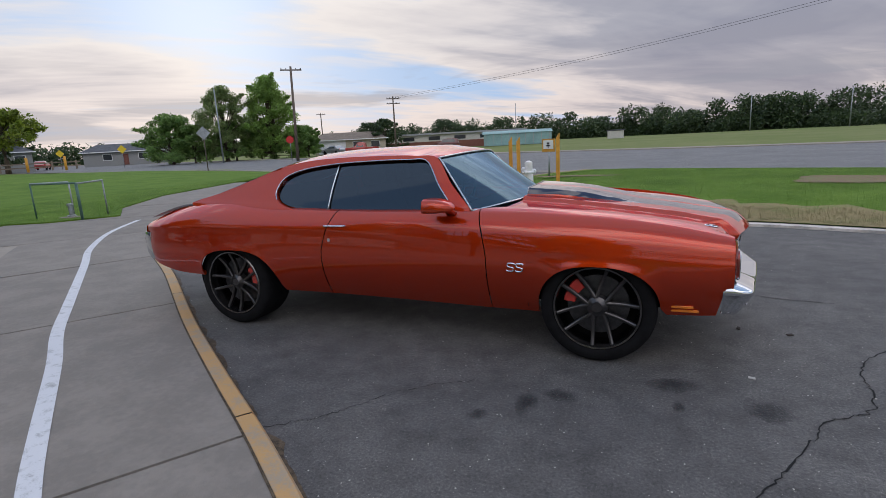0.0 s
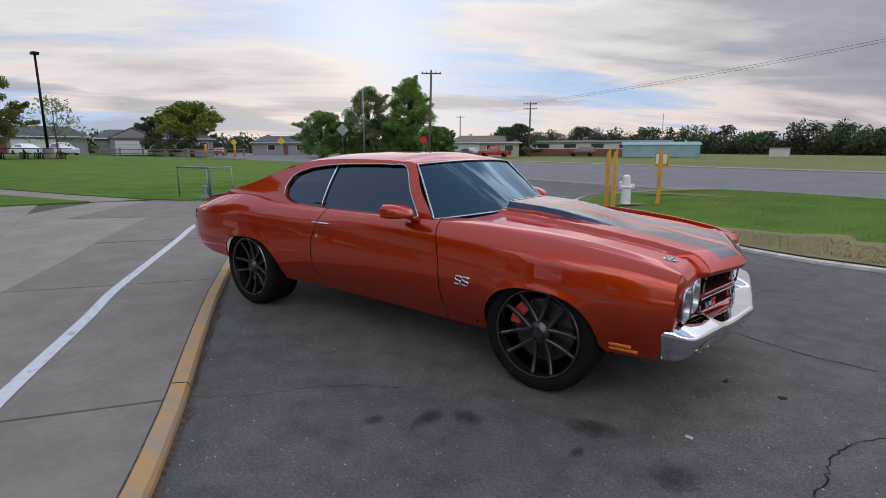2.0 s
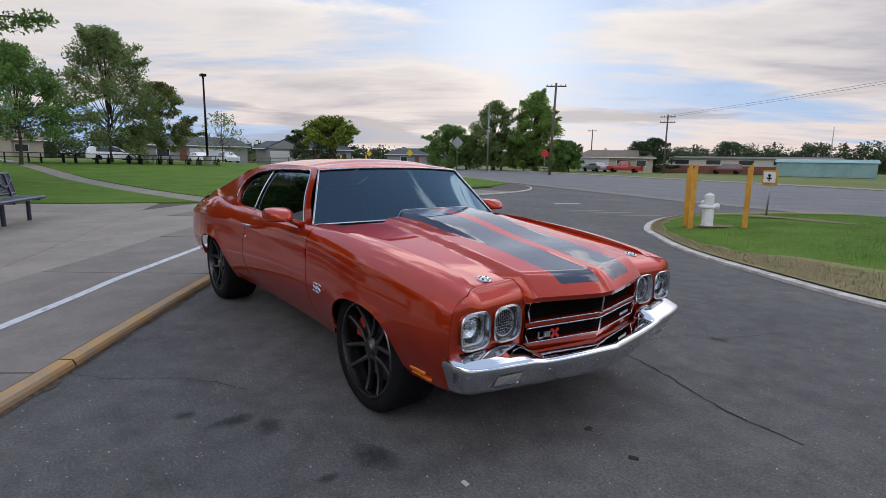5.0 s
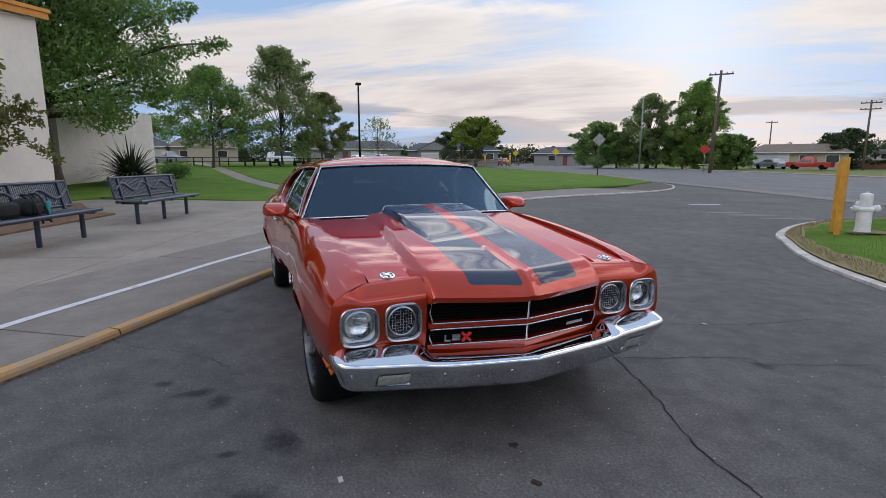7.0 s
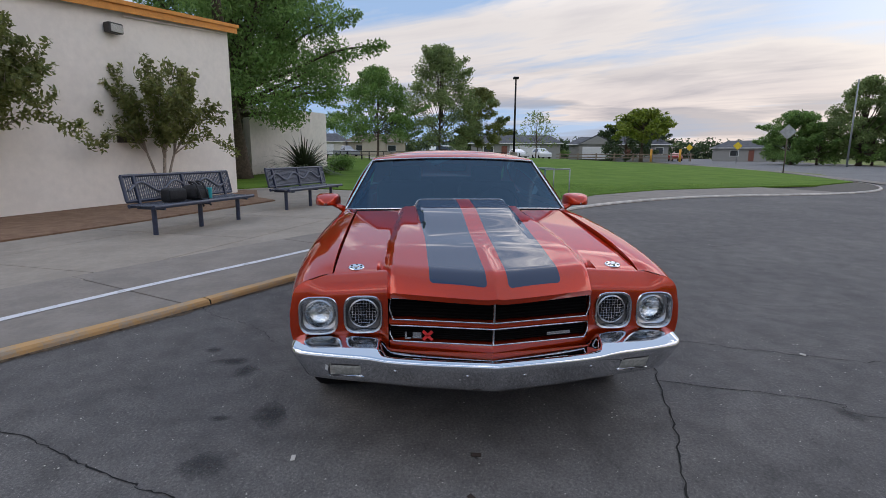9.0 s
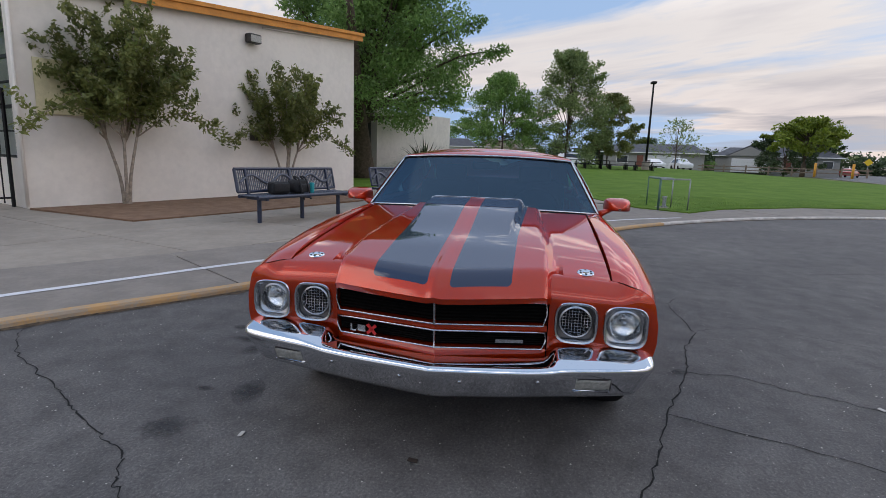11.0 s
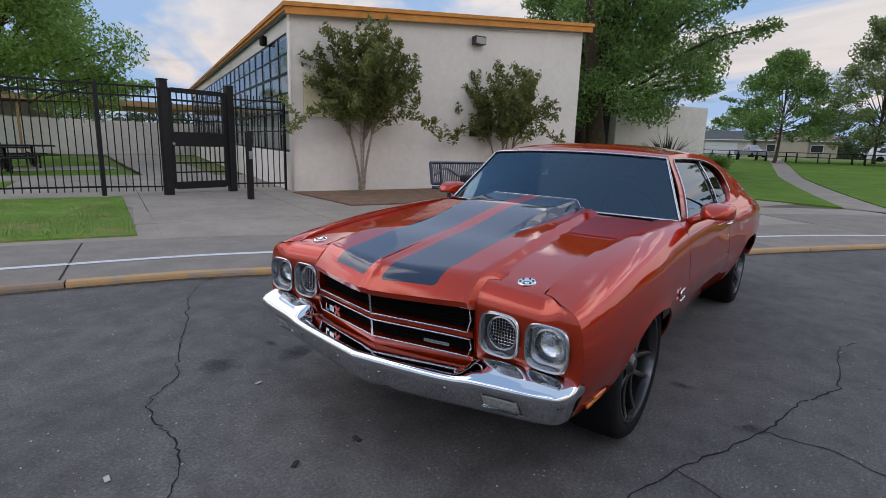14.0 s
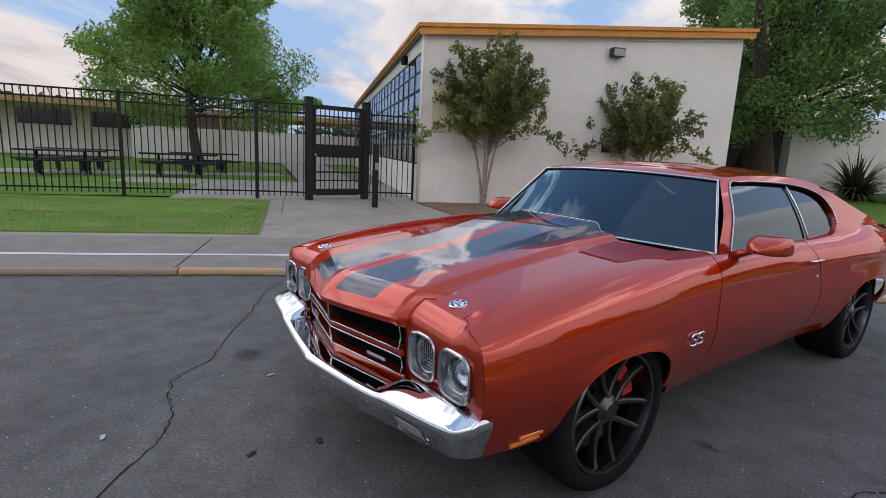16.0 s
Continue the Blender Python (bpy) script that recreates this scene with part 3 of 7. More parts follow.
# rear edge of the scoop, closing it above the cowl
v = []
for w in np.linspace(-.693, .693, 60):
    x = .86 + .055 * (1 - (w / .69) ** 2) - .02
    v += [(x, w, hood_z(x, abs(w))), (x - .004, w, .87)]
piece("cowl_panel", v, grid_faces(60, 2), M["black"], car)
for s in (-1, 1):
    z = hood_z(2.035, .595) + .003
    v, f = lathe([(0, .006), (.012, .006), (.013, .002), (.024, .003), (.033, .003), (.036, 0), (.036, -.004)], 28, "z")
    tilt = pose(2.035, s * .595, z, 0, 9, 0)
    piece("bonnet_pin", [tilt @ Vector(p) for p in v], f, M["chrome"], bonnet, True, 30, label="round chrome bonnet pin plate")
    for k in range(6):
        a = k * math.pi / 3
        vv, ff = lathe([(0, .0045), (.0045, .0045), (.0045, .002)], 10, "z", (.024 * math.cos(a), .024 * math.sin(a), 0))
        piece("pin_hole", [tilt @ Vector(p) for p in vv], ff, M["black"], bonnet)


# nose: lamp panels, lamps, grille
def panel_top(w):
    return .800 - .012 * max(0, (w - .452) / .24) if w < .69 else .772 + .016 * math.sin(min(1, max(0, .80 - w) / .1035) * math.pi / 2)


def lamp_x(w, z, t=0.0, s=None):
    x = 2.160 - .02 * (.70 - z) / .2
    s = (z - .46) / (panel_top(min(w, .80)) - .46) if s is None else s
    x -= (x - 2.137 + .052 * smooth01((.80 - w) / .09)) * max(0, (s - .70) / .30) ** 2.2
    return x + (2.137 - x) * t ** 9


LAMPS = ((.752, .620), (.560, .622))


def squircle(a, half=.083, n=4.0):
    c, s = math.cos(a), math.sin(a)
    r = (abs(c) ** n + abs(s) ** n) ** (-1 / n)
    return half * r * c, half * r * s


def in_lamp(w, z):
    return any(abs((w - lw) / .079) ** 4 + abs((z - lz) / .079) ** 4 < 1 for lw, lz in LAMPS)


for s in (-1, 1):
    v, mid = [], {}
    for i in range(40):
        for j in range(60):
            a, t = i / 39, j / 59
            zr = .46 + (z_top(2.135) - .46) * a
            w = .452 + (side_w(2.135, zr) - .452) * t
            z = .46 + (panel_top(.452 + .348 * t) - .46) * a
            z = z + (zr - z) * t ** 10
            mid[i, j] = (w, z)
            v.append((lamp_x(w, z, t, a), s * w, z))
    v += [(v[39 * 60 + j][0] - .045, v[39 * 60 + j][1] * (1 - .012 * (j == 59)), v[39 * 60 + j][2] - .004) for j in range(60)]
    keep = lambda i, j: i > 38 or not in_lamp((mid[i, j][0] + mid[i + 1, j + 1][0]) / 2, (mid[i, j][1] + mid[i + 1, j + 1][1]) / 2)
    piece("lamp_panel", v, grid_faces(41, 60, keep, flip=s < 0), M["paint"], car, True, 40)
    cheek = [(lamp_x(.452, z) + dx, s * .450, z) for z in (.46, .60, .74) for dx in (-.12, .01)]
    piece("grille_cheek", cheek, grid_faces(3, 2), M["paint"], car)
    for idx, (lw, lz) in enumerate(LAMPS):
        n = 40
        prof = [(.080, -.004), (.086, .010), (.083, .015), (.076, .012), (.070, -.02)]
        v = []
        for half, dx in prof:
            for k in range(n):
                dw, dz = squircle(2 * math.pi * k / n, half, 3.6)
                v.append((lamp_x(lw, lz) + dx, s * (lw + dw), lz + dz))
        f = []
        for i in range(len(prof) - 1):
            for k in range(n):
                q = (i * n + k, i * n + (k + 1) % n, (i + 1) * n + (k + 1) % n, (i + 1) * n + k)
                f.append(q if s > 0 else q[::-1])
        bez = piece("lamp_bezel", v, f, M["dull_chrome"], car, True, 35, label="bright metal headlamp surround")
        x0 = lamp_x(lw, lz)
        v, f = lathe([(.060, -.022), (.092, -.010)], 36, "x", (x0, s * lw, lz))
        piece("lamp_bucket", v, f, M["dull_chrome"] if idx == 0 else M["rim"], bez, True)
        v, f = lathe([(.066, -.035), (.069, -.024), (.066, -.014), (.059, -.012), (.058, -.02)], 36, "x", (x0, s * lw, lz))
        piece("lamp_ring", v, f, M["dull_chrome"], bez, True, 40)
        if idx == 0:
            v, f = lathe([(0, -.056), (.02, -.054), (.045, -.042), (.060, -.024)], 36, "x", (x0, s * lw, lz))
            piece("reflector", v, f, M["reflector"], bez, True)
            v, f = lathe([(0, .008), (.02, .006), (.04, -.001), (.060, -.014)], 36, "x", (x0, s * lw, lz))
            piece("lamp_lens", v, facing(v, f, (1, 0, 0)), M["lens"], bez, True, label="clear domed headlamp glass")
            v, f = lathe([(0, -.022), (.009, -.024), (.011, -.030), (.011, -.05)], 20, "x", (x0, s * lw, lz + .006))
            piece("bulb_shield", v, f, M["dull_chrome"], bez, True, 40)
        else:
            v, f = lathe([(0, -.075), (.058, -.072)], 36, "x", (x0, s * lw, lz))
            piece("intake_backing", v, f, M["black"], bez)
            v, f = lathe([(.059, -.018), (.056, -.045), (.054, -.074)], 36, "x", (x0, s * lw, lz))
            piece("intake_tube", v, f, M["dull_chrome"], bez, True)
            for k in range(-4, 5):
                off = k * .0125
                l = math.sqrt(max(.056 ** 2 - off ** 2, 0))
                for a, b in (((0, -l, off), (0, l, off)), ((0, off, -l), (0, off, l))):
                    vv, ff = tube([(x0 - .034, s * lw + a[1], lz + a[2]), (x0 - .034, s * lw + b[1], lz + b[2])], .0013, 4)
                    piece("intake_wire", vv, ff, M["dull_chrome"], bez)


def grille_x(w, z):
    return 2.268 - .088 * (abs(w) / .44) - .10 * (.71 - z)


def grille_strip(z0, z1, mat, name, dx=0.0, w1=.447):
    v = []
    for z in (z0, z1):
        v += [(grille_x(w, z) + dx, w, z) for w in np.linspace(-w1, w1, 21)]
    v += [(grille_x(w, z1) + dx - .08, w, z1) for w in np.linspace(-w1, w1, 21)]
    v = [(grille_x(w, z0) + dx - .08, w, z0) for w in np.linspace(-w1, w1, 21)] + v
    return piece(name, v, grid_faces(4, 21), mat, car)


grille = grille_strip(.455, .745, M["dark"], "grille_backing", -.05)
grille_strip(.578, .602, M["paint"], "grille_bar", -.004)
grille_strip(.455, .500, M["paint"], "lower_valance", -.004)
for z0, z1 in ((.604, .703), (.502, .576)):
    path = [(w, z1) for w in np.linspace(-.44, .44, 15)] + [(.444, (z0 + z1) / 2)] + [(w, z0) for w in np.linspace(.43, -.43, 15)] + [(-.444, (z0 + z1) / 2)]
    v, f = tube([(grille_x(w, z) + .004, w, z) for w, z in path], .0040, 6, closed=True)
    piece("grille_frame", v, f, M["dull_chrome"], grille, True, label="bright metal grille frame")
    v, f = tube([(grille_x(0, z) + .006, 0, z) for z in (z0, z1)], .005, 6)
    piece("grille_divider", v, f, M["dull_chrome"], grille)
    for z in np.linspace(z0 + .012, z1 - .012, 6):
        v, f = tube([(grille_x(w, z) - .03, w, z) for w in (-.44, 0, .44)], .0035, 4)
        piece("grille_slat", v, f, M["dark"], grille)


def flat_sign(name, polys, base, mat, parent, thick=.004, label=""):
    """Raised flat shapes: polys in (u, v) laid by base(u, v, depth)."""
    v, f = [], []
    for poly in polys:
        k, n = len(v), len(poly)
        v += [base(u, w, thick) for u, w in poly] + [base(u, w, -.002) for u, w in poly]
        f.append(tuple(k + i for i in range(n)))
        f += [(k + i, k + n + i, k + n + (i + 1) % n, k + (i + 1) % n) for i in range(n)]
    return piece(name, v, f, mat, parent, label=label)


def bar(u0, v0, u1, v1, t):
    d = Vector((u1 - u0, v1 - v0)).normalized()
    n = Vector((-d.y, d.x)) * t / 2
    a, b = Vector((u0, v0)), Vector((u1, v1))
    return [tuple(a + n), tuple(a - n), tuple(b - n), tuple(b + n)]


on_grille = lambda u, w, d: (grille_x(u, .535) + .006 + d, u, .535 + w)
flat_sign("grille_badge", [bar(-.375, .014, -.375, -.016, .008), bar(-.379, -.014, -.352, -.014, .008), bar(-.345, 0, -.308, 0, .028)], on_grille, M["dull_chrome"], grille, label="small silver and red grille badge")
flat_sign("grille_badge", [bar(-.30, .02, -.26, -.02, .013), bar(-.30, -.02, -.26, .02, .013)], on_grille, M["badge_red"], grille, label="small red grille badge")
flat_sign("grille_badge", [bar(.245, .002, .355, .002, .014)], on_grille, M["dull_chrome"], grille, label="small silver grille badge")

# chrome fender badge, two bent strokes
for s in (-1, 1):
    for k, x0 in enumerate((.914, .970)):
        pts = [(.055, .052), (.048, .06), (.012, .06), (.004, .05), (.006, .038), (.014, .033), (.040, .028), (.048, .022), (.047, .010), (.038, .002), (.006, .002), (-.002, .010)]
        line = [(x0 + (p[0] - .027) * (-s) * .88, s * (side_w(x0, .585) + .006), .559 + p[1] * .84) for p in pts]
        v, f = tube(catmull(line, 3), .0058, 6)
        piece("fender_badge", v, f, M["chrome"], car, True, label="chrome double-curl fender badge")

# front bumper: a flat shelf behind a tight bead, over a face that leans under
b_x = curve_of([(0, 2.375), (.30, 2.333), (.44, 2.31), (.60, 2.283), (.75, 2.258), (.82, 2.24), (.855, 2.215)])
b_top = curve_of([(0, .466), (.36, .470), (.45, .474), (.53, .484), (.62, .488), (.875, .500)])
b_bot = curve_of([(0, .314), (.3, .324), (.55, .337), (.875, .346)])


def bumper_plan(t, inset):
    """Plan of one half of the bumper, moved inwards: front, corner, wing."""
    w0 = .812 - .7 * inset * smooth01((t - .55) / .29)
    if t < .84:
        w = w0 * t / .84
        return b_x(min(w + .7 * inset * smooth01((t - .55) / .29) * (t / .84), .82)) - inset, w
    x0, r = b_x(.812) - inset, .058
    if t < .94:
        a = (t - .84) / .10 * math.pi / 2 * .96
        return x0 - r * (1 - math.cos(a)) - .012 * (t - .84) / .10, w0 + r * math.sin(a)
    return x0 - r - .012 - (.10 - .9 * min(inset, .07)) * (t - .94) / .06, w0 + r + .004


def bumper_ring(w):
    """Insets and heights of the bumper's section from back to underside."""
    zt, zb = b_top(w), b_bot(w)
    lip = smooth01((w - .44) / .05)
    rise = lambda d: (.043 * lip + .001 * (1 - lip)) * d
    ring = [(.135, zt + rise(1.0) - .006), (.118, zt + rise(1.0)), (.104, zt + rise(.90)), (.080, zt + rise(.66)), (.055, zt + rise(.42)), (.032, zt + rise(.17) + .001), (.019, zt + .001),
            (.010, zt - .003), (.004, zt - .009), (.001, zt - .016), (0, zt - .024), (.002, zt - .031)]
    for k in (.2, .4, .6, .8, 1.0):
        z = zt - .031 - (zt - .031 - zb - .008) * k
        ring.append((.002 + .058 * k, z))
    return ring + [(.068, zb), (.11, zb + .008)]


rows = []
for t in np.linspace(-1, 1, 141):
    side = 1 if t >= 0 else -1
    w_at = min(bumper_plan(abs(t), 0)[1], .875)
    row = []
    for inset, z in bumper_ring(w_at):
        x, w = bumper_plan(abs(t), inset)
        if z > b_top(w_at) - .01:
            w = bumper_plan(abs(t), inset * .35)[1]
        row.append((max(x, 2.085), side * w, z))
    rows.append(row)
bumper = piece("front_bumper", [p for r in rows for p in r], grid_faces(len(rows), len(rows[0]), flip=True), M["chrome"], car, True, 60, label="chrome front bumper")


def bumper_face(w, z):
    zt, zb = b_top(w), b_bot(w)
    return b_x(w) - .002 - .058 * min(1, max(0, (zt - .031 - z) / (zt - .039 - zb)))


def face_patch(name, s, w0, w1, z0, z1, d, mat, label=""):
    v = []
    for z in np.linspace(z0, z1, 7):
        for w in np.linspace(w0, w1, 9):
            e = .006 * (abs((z - z0) / (z1 - z0) - .5) > .49 or abs((w - w0) / (w1 - w0) - .5) > .49)
            v.append((bumper_face(w, z) + d - e, s * w, z))
    return piece(name, v, grid_faces(7, 9, flip=s < 0), mat, bumper, True, 40, label)


for s in (-1, 1):
    face_patch("lamp_frame", s, .560, .706, .373, .445, .003, M["rim"])
    face_patch("lamp_sill", s, .557, .709, .367, .374, .008, M["chrome"])
    face_patch("turn_lamp", s, .567, .699, .380, .437, .0065, M["clear_lens"], "clouded clear turn lamp lens")
for w in (-.12, .12, -.42, .42):
    z = b_bot(abs(w)) + .085
    v, f = lathe([(0, .004), (.007, .003), (.009, 0)], 12, "x", (bumper_face(abs(w), z), w, z))
    piece("bumper_bolt", v, f, M["dull_chrome"], bumper, True)
# valance under the bumper and rear bumper
box_part("valance", (.06, .9, .06), (2.03, 0, .36), M["dark"], car, .01)
v = []
for t in np.linspace(-1, 1, 61):
    e = max(0, abs(t) - .86) / .14
    w = .80 * min(1, abs(t) / .86) + .028 * math.sin(e * math.pi / 2)
    x = -2.43 + .05 * min(1, abs(t) / .86) ** 6 + .09 * e
    c = smooth01(e * 1.4)
    y = math.copysign(1, t) * w
    rim = [(.06, .74, .03), (0, .735, .006), (-.015, .70, 0), (-.012, .56, .002), (.02, .50, .012), (.10, .49, .05)]
    v += [(x + dx * (1 - c), y - math.copysign(1, t) * dy * c, z) for dx, z, dy in rim]
piece("rear_bumper", v, grid_faces(61, 6), M["chrome"], car, True, 40, label="chrome rear bumper")


# door mirrors
def mirror(sign):
    v, n = [], 18
    prof = [(-.117, .050), (-.125, .053), (-.12, .059), (-.06, .060), (0, .056), (.05, .047), (.09, .035), (.118, .020), (.128, .006)]
    for dx, r in prof:
        for k in range(n):
            a = 2 * math.pi * k / n
            v.append((.475 + dx * .76, sign * (.940 + r * 1.5 * math.copysign(abs(math.cos(a)) ** .5, math.cos(a))), .950 + r * (1.15 if math.sin(a) > 0 else .38) * math.copysign(abs(math.sin(a)) ** .5, math.sin(a))))
    f = grid_faces(len(prof), n)
    for i in range(len(prof) - 1):
        f.append((i * n + n - 1, i * n, (i + 1) * n, (i + 1) * n + n - 1))
    ob = piece("door_mirror", v, f, M["paint"], car, True, 50, label="body-coloured sport mirror")
    vv, ff = tube([(.50, sign * .81, .905), (.495, sign * .85, .925), (.485, sign * .90, .945)], [.042, .032, .026], 10, flat=.6)
    piece("mirror_stalk", vv, ff, M["paint"], ob, True)
    vv = [(.475 - .0895, sign * (.935 + .051 * 1.45 * math.cos(2 * math.pi * k / n)), .952 + .050 * (1.12 if math.sin(2 * math.pi * k / n) > 0 else .38) * math.sin(2 * math.pi * k / n)) for k in range(n)]
    piece("mirror_glass", vv, [tuple(range(n))], M["chrome"], ob, label="silvered mirror glass")


mirror(-1)
mirror(1)


# wheels
def wheel(x, sign, width, face, spin):
    o, i = face, face - width
    tr = TYRE_R
    prof = [(RIM_R, o - .005), (RIM_R + .012, o + .006), (tr - .022, o + .002), (tr - .006, o - .018), (tr, o - .04), (tr, o - width / 2), (tr, i + .04), (tr - .006, i + .015), (RIM_R, i)]
    v, f = lathe([(r, sign * h) for r, h in prof], 56, "y")
    hub = piece("wheel", v, f, M["tyre"], car, True, 50, label="low-profile tyre on a gunmetal alloy wheel")
    hub.location = (x, 0, TYRE_R)
    prof = [(RIM_R + .002, o - .002), (RIM_R - .004, o + .004), (RIM_R - .014, o + .002), (RIM_R - .018, o - .014), (RIM_R - .022, o - .05), (RIM_R - .03, i + .02)]
    v, f = lathe([(r, sign * h) for r, h in prof], 56, "y")
    rim = piece("rim", v, f, M["rim_edge"], hub, True, 40, label="gunmetal split-spoke alloy rim")
    v, f = lathe([(r, sign * h) for r, h in ((0, o - .02), (.030, o - .02), (.034, o - .026), (.062, o - .040), (.066, o - .09))], 30, "y")
    piece("hub_cap", v, f, M["rim"], hub, True, 30)
    for k in range(5):
        for d in (-1, 1):
            v = []
            for t in np.linspace(0, 1, 7):
                r0 = .045 + (RIM_R - .012 - .045) * t
                off = d * (.030 + .030 * t)
                a, r = spin + k * 2 * math.pi / 5 + math.atan2(off, r0), math.hypot(r0, off) if t < 1 else RIM_R - .012
                h = o - .034 + .022 * t ** 1.5 - .012 * math.sin(t * math.pi)
                wd = .0115 - .0015 * t
                c, s2 = math.cos(a), math.sin(a)
                for du, dh in ((-wd, -.03), (-wd, -.004), (-wd * .5, 0), (wd * .5, 0), (wd, -.004), (wd, -.03)):
                    v.append((r * c - du * s2, sign * (h + dh), r * s2 + du * c))
            piece("spoke", v, grid_faces(7, 6, flip=sign < 0), M["rim"], hub, True, 40)
        a = spin + (k + .5) * 2 * math.pi / 5
        v, f = lathe([(0, sign * (o - .034)), (.006, sign * (o - .034)), (.007, sign * (o - .05))], 8, "y", (.045 * math.cos(a), 0, .045 * math.sin(a)))
        piece("wheel_nut", v, f, M["black"], hub)
    v, f = lathe([(.05, sign * (o - .10)), (.185, sign * (o - .10)), (.185, sign * (o - .125))], 40, "y")
    piece("brake_disc", v, f, M["disc"], hub, True, 30, label="iron brake disc")
    v = []
    base = math.radians(150 if x > 0 else 20)
    for t in np.linspace(-.42, .42, 8):
        a = base + t
        for r, h in ((.135, -.075), (.20, -.075), (.205, -.085), (.205, -.13), (.13, -.09)):
            v.append((r * math.cos(a), sign * (o + h + .01), r * math.sin(a)))
    piece("brake_caliper", v, grid_faces(8, 5), M["caliper"], hub, True, 40, label="red brake caliper")
    v, f = lathe([(.0, sign * (o - .14)), (.25, sign * (o - .14))], 30, "y")
    piece("wheel_back", v, f, M["dark"], hub)


for s in (-1, 1):
    wheel(AXLE, s, .255, .872, radians(62 if s < 0 else 54))
    wheel(-1.39, s, .29, .862, radians(40 if s < 0 else 20))

# cabin inside
box_part("cabin_floor", (2.2, 1.4, .05), (-.45, 0, .42), M["vinyl"], car)
v = []
for y in np.linspace(-.72, .72, 13):
    v += [(.86, y, .90), (.50, y, .915), (.40, y, .89), (.38, y, .80), (.45, y, .60)]
piece("dashboard", v, grid_faces(13, 5), M["vinyl"], car, True, 40)


def seat(name, x, y, width, high):
    bm = bmesh.new()
    bm_box(bm, (.50, width, .16), pose(x + .22, y, .56, 0, -6, 0), .05, 3)
    bm_box(bm, (.15, width, .52), pose(x - .10, y, .82, 0, -16, 0), .05, 3)
    ob = part(name, bm, M["vinyl"], car, smooth=True, sharp=60)
    if high:
        box_part("headrest", (.09, .27, .15), (x - .20, y, 1.13), M["vinyl"], ob, .035, (0, -12, 0), segments=3)


seat("front_seat", -.12, -.36, .50, True)
seat("front_seat", -.12, .36, .50, True)
seat("rear_seat", -.98, 0, 1.2, False)
n = 28
ringpts = [(.18 + .19 * math.sin(a) * .35, .37 + .19 * math.cos(a), .88 + .19 * math.sin(a) * .93) for a in (2 * math.pi * k / n for k in range(n))]
v, f = tube(ringpts, .013, 6, True)
wheel_ob = piece("steering_wheel", v, f, M["black"], car, True)
v, f = tube([(.18, .19, .88), (.20, .37, .87), (.18, .55, .88)], .012, 6)
piece("steering_spoke", v, f, M["dull_chrome"], wheel_ob, True)
v, f = tube([(.20, .37, .87), (.45, .37, .77)], .025, 8)
piece("steering_column", v, f, M["black"], wheel_ob, True)
box_part("inner_mirror", (.02, .20, .055), (.34, 0, 1.21), M["black"], car, .01)


for ob in car.children_recursive:
    if ob.type == "MESH" and ob.name.split(".")[0] not in ("wheel_well", "dashboard", "lamp_bucket", "reflector"):
        turn_out(ob, lambda p: (p - Vector((min(1.6, max(-1.6, p.x)), 0, .62))).normalized())

# ---------- ground, drive, walk ----------
def ground_z(x, y):
    """The lawn side rises gently away from the drive."""
    return .75 * smooth01((-x - 14) / 34) * smooth01((34 - y) / 22) * smooth01((y + 40) / 12)


def asphalt_material(name, base, light, speck, stain=0.35):
    m = bpy.data.materials.new(name)
    m.use_nodes = True
    nt = m.node_tree
    p = nt.nodes["Principled BSDF"]
    pos = nt.nodes.new("ShaderNodeNewGeometry").outputs["Position"]
    broad = noise_node(nt, pos, .55, 5, .6)
    mid = noise_node(nt, pos, 5, 6, .65)
    fine = noise_node(nt, pos, 70, 8, .85)
    col = ramp_node(nt, broad, [(.35, base), (.68, light)])
    dark = ramp_node(nt, mid, [(.32, (1 - stain, 1 - stain, 1 - stain)), (.60, (1.06, 1.06, 1.06))])
    col = mix_node(nt, 1.0, col, dark, "MULTIPLY")
    grit = noise_node(nt, pos, 420, 2, .7)
    grain = ramp_node(nt, fine, [(.34, (.30, .30, .30)), (.48, (.92, .92, .92)), (.57, (1.3, 1.3, 1.3)), (.66, (2.9, 2.8, 2.7))])
    col = mix_node(nt, speck, col, grain, "MULTIPLY")
    col = mix_node(nt, speck, col, ramp_node(nt, grit, [(.32, (.55, .55, .55)), (.55, (1.05, 1.05, 1.05)), (.72, (1.9, 1.85, 1.8))]), "MULTIPLY")
    vor = nt.nodes.new("ShaderNodeTexVoronoi")
    vor.inputs["Scale"].default_value = 22
    nt.links.new(pos, vor.inputs["Vector"])
    bits = ramp_node(nt, vor.outputs["Distance"], [(0.0, (1, 1, 1)), (.055, (1, 1, 1)), (.075, (0, 0, 0))])
    pick = ramp_node(nt, noise_node(nt, pos, 9, 2, .5), [(.54, (0, 0, 0)), (.58, (1, 1, 1))])
    col = mix_node(nt, math_node(nt, "MULTIPLY", bits, pick), col, (.30, .29, .27))
    nt.links.new(col, p.inputs["Base Color"])
    p.inputs["Roughness"].default_value = .82
    bn = nt.nodes.new("ShaderNodeBump")
    bn.inputs["Strength"].default_value, bn.inputs["Distance"].default_value = .32, .006
    nt.links.new(math_node(nt, "ADD", fine, math_node(nt, "MULTIPLY", mid, .4)), bn.inputs["Height"])
    nt.links.new(bn.outputs[0], p.inputs["Normal"])
    return m


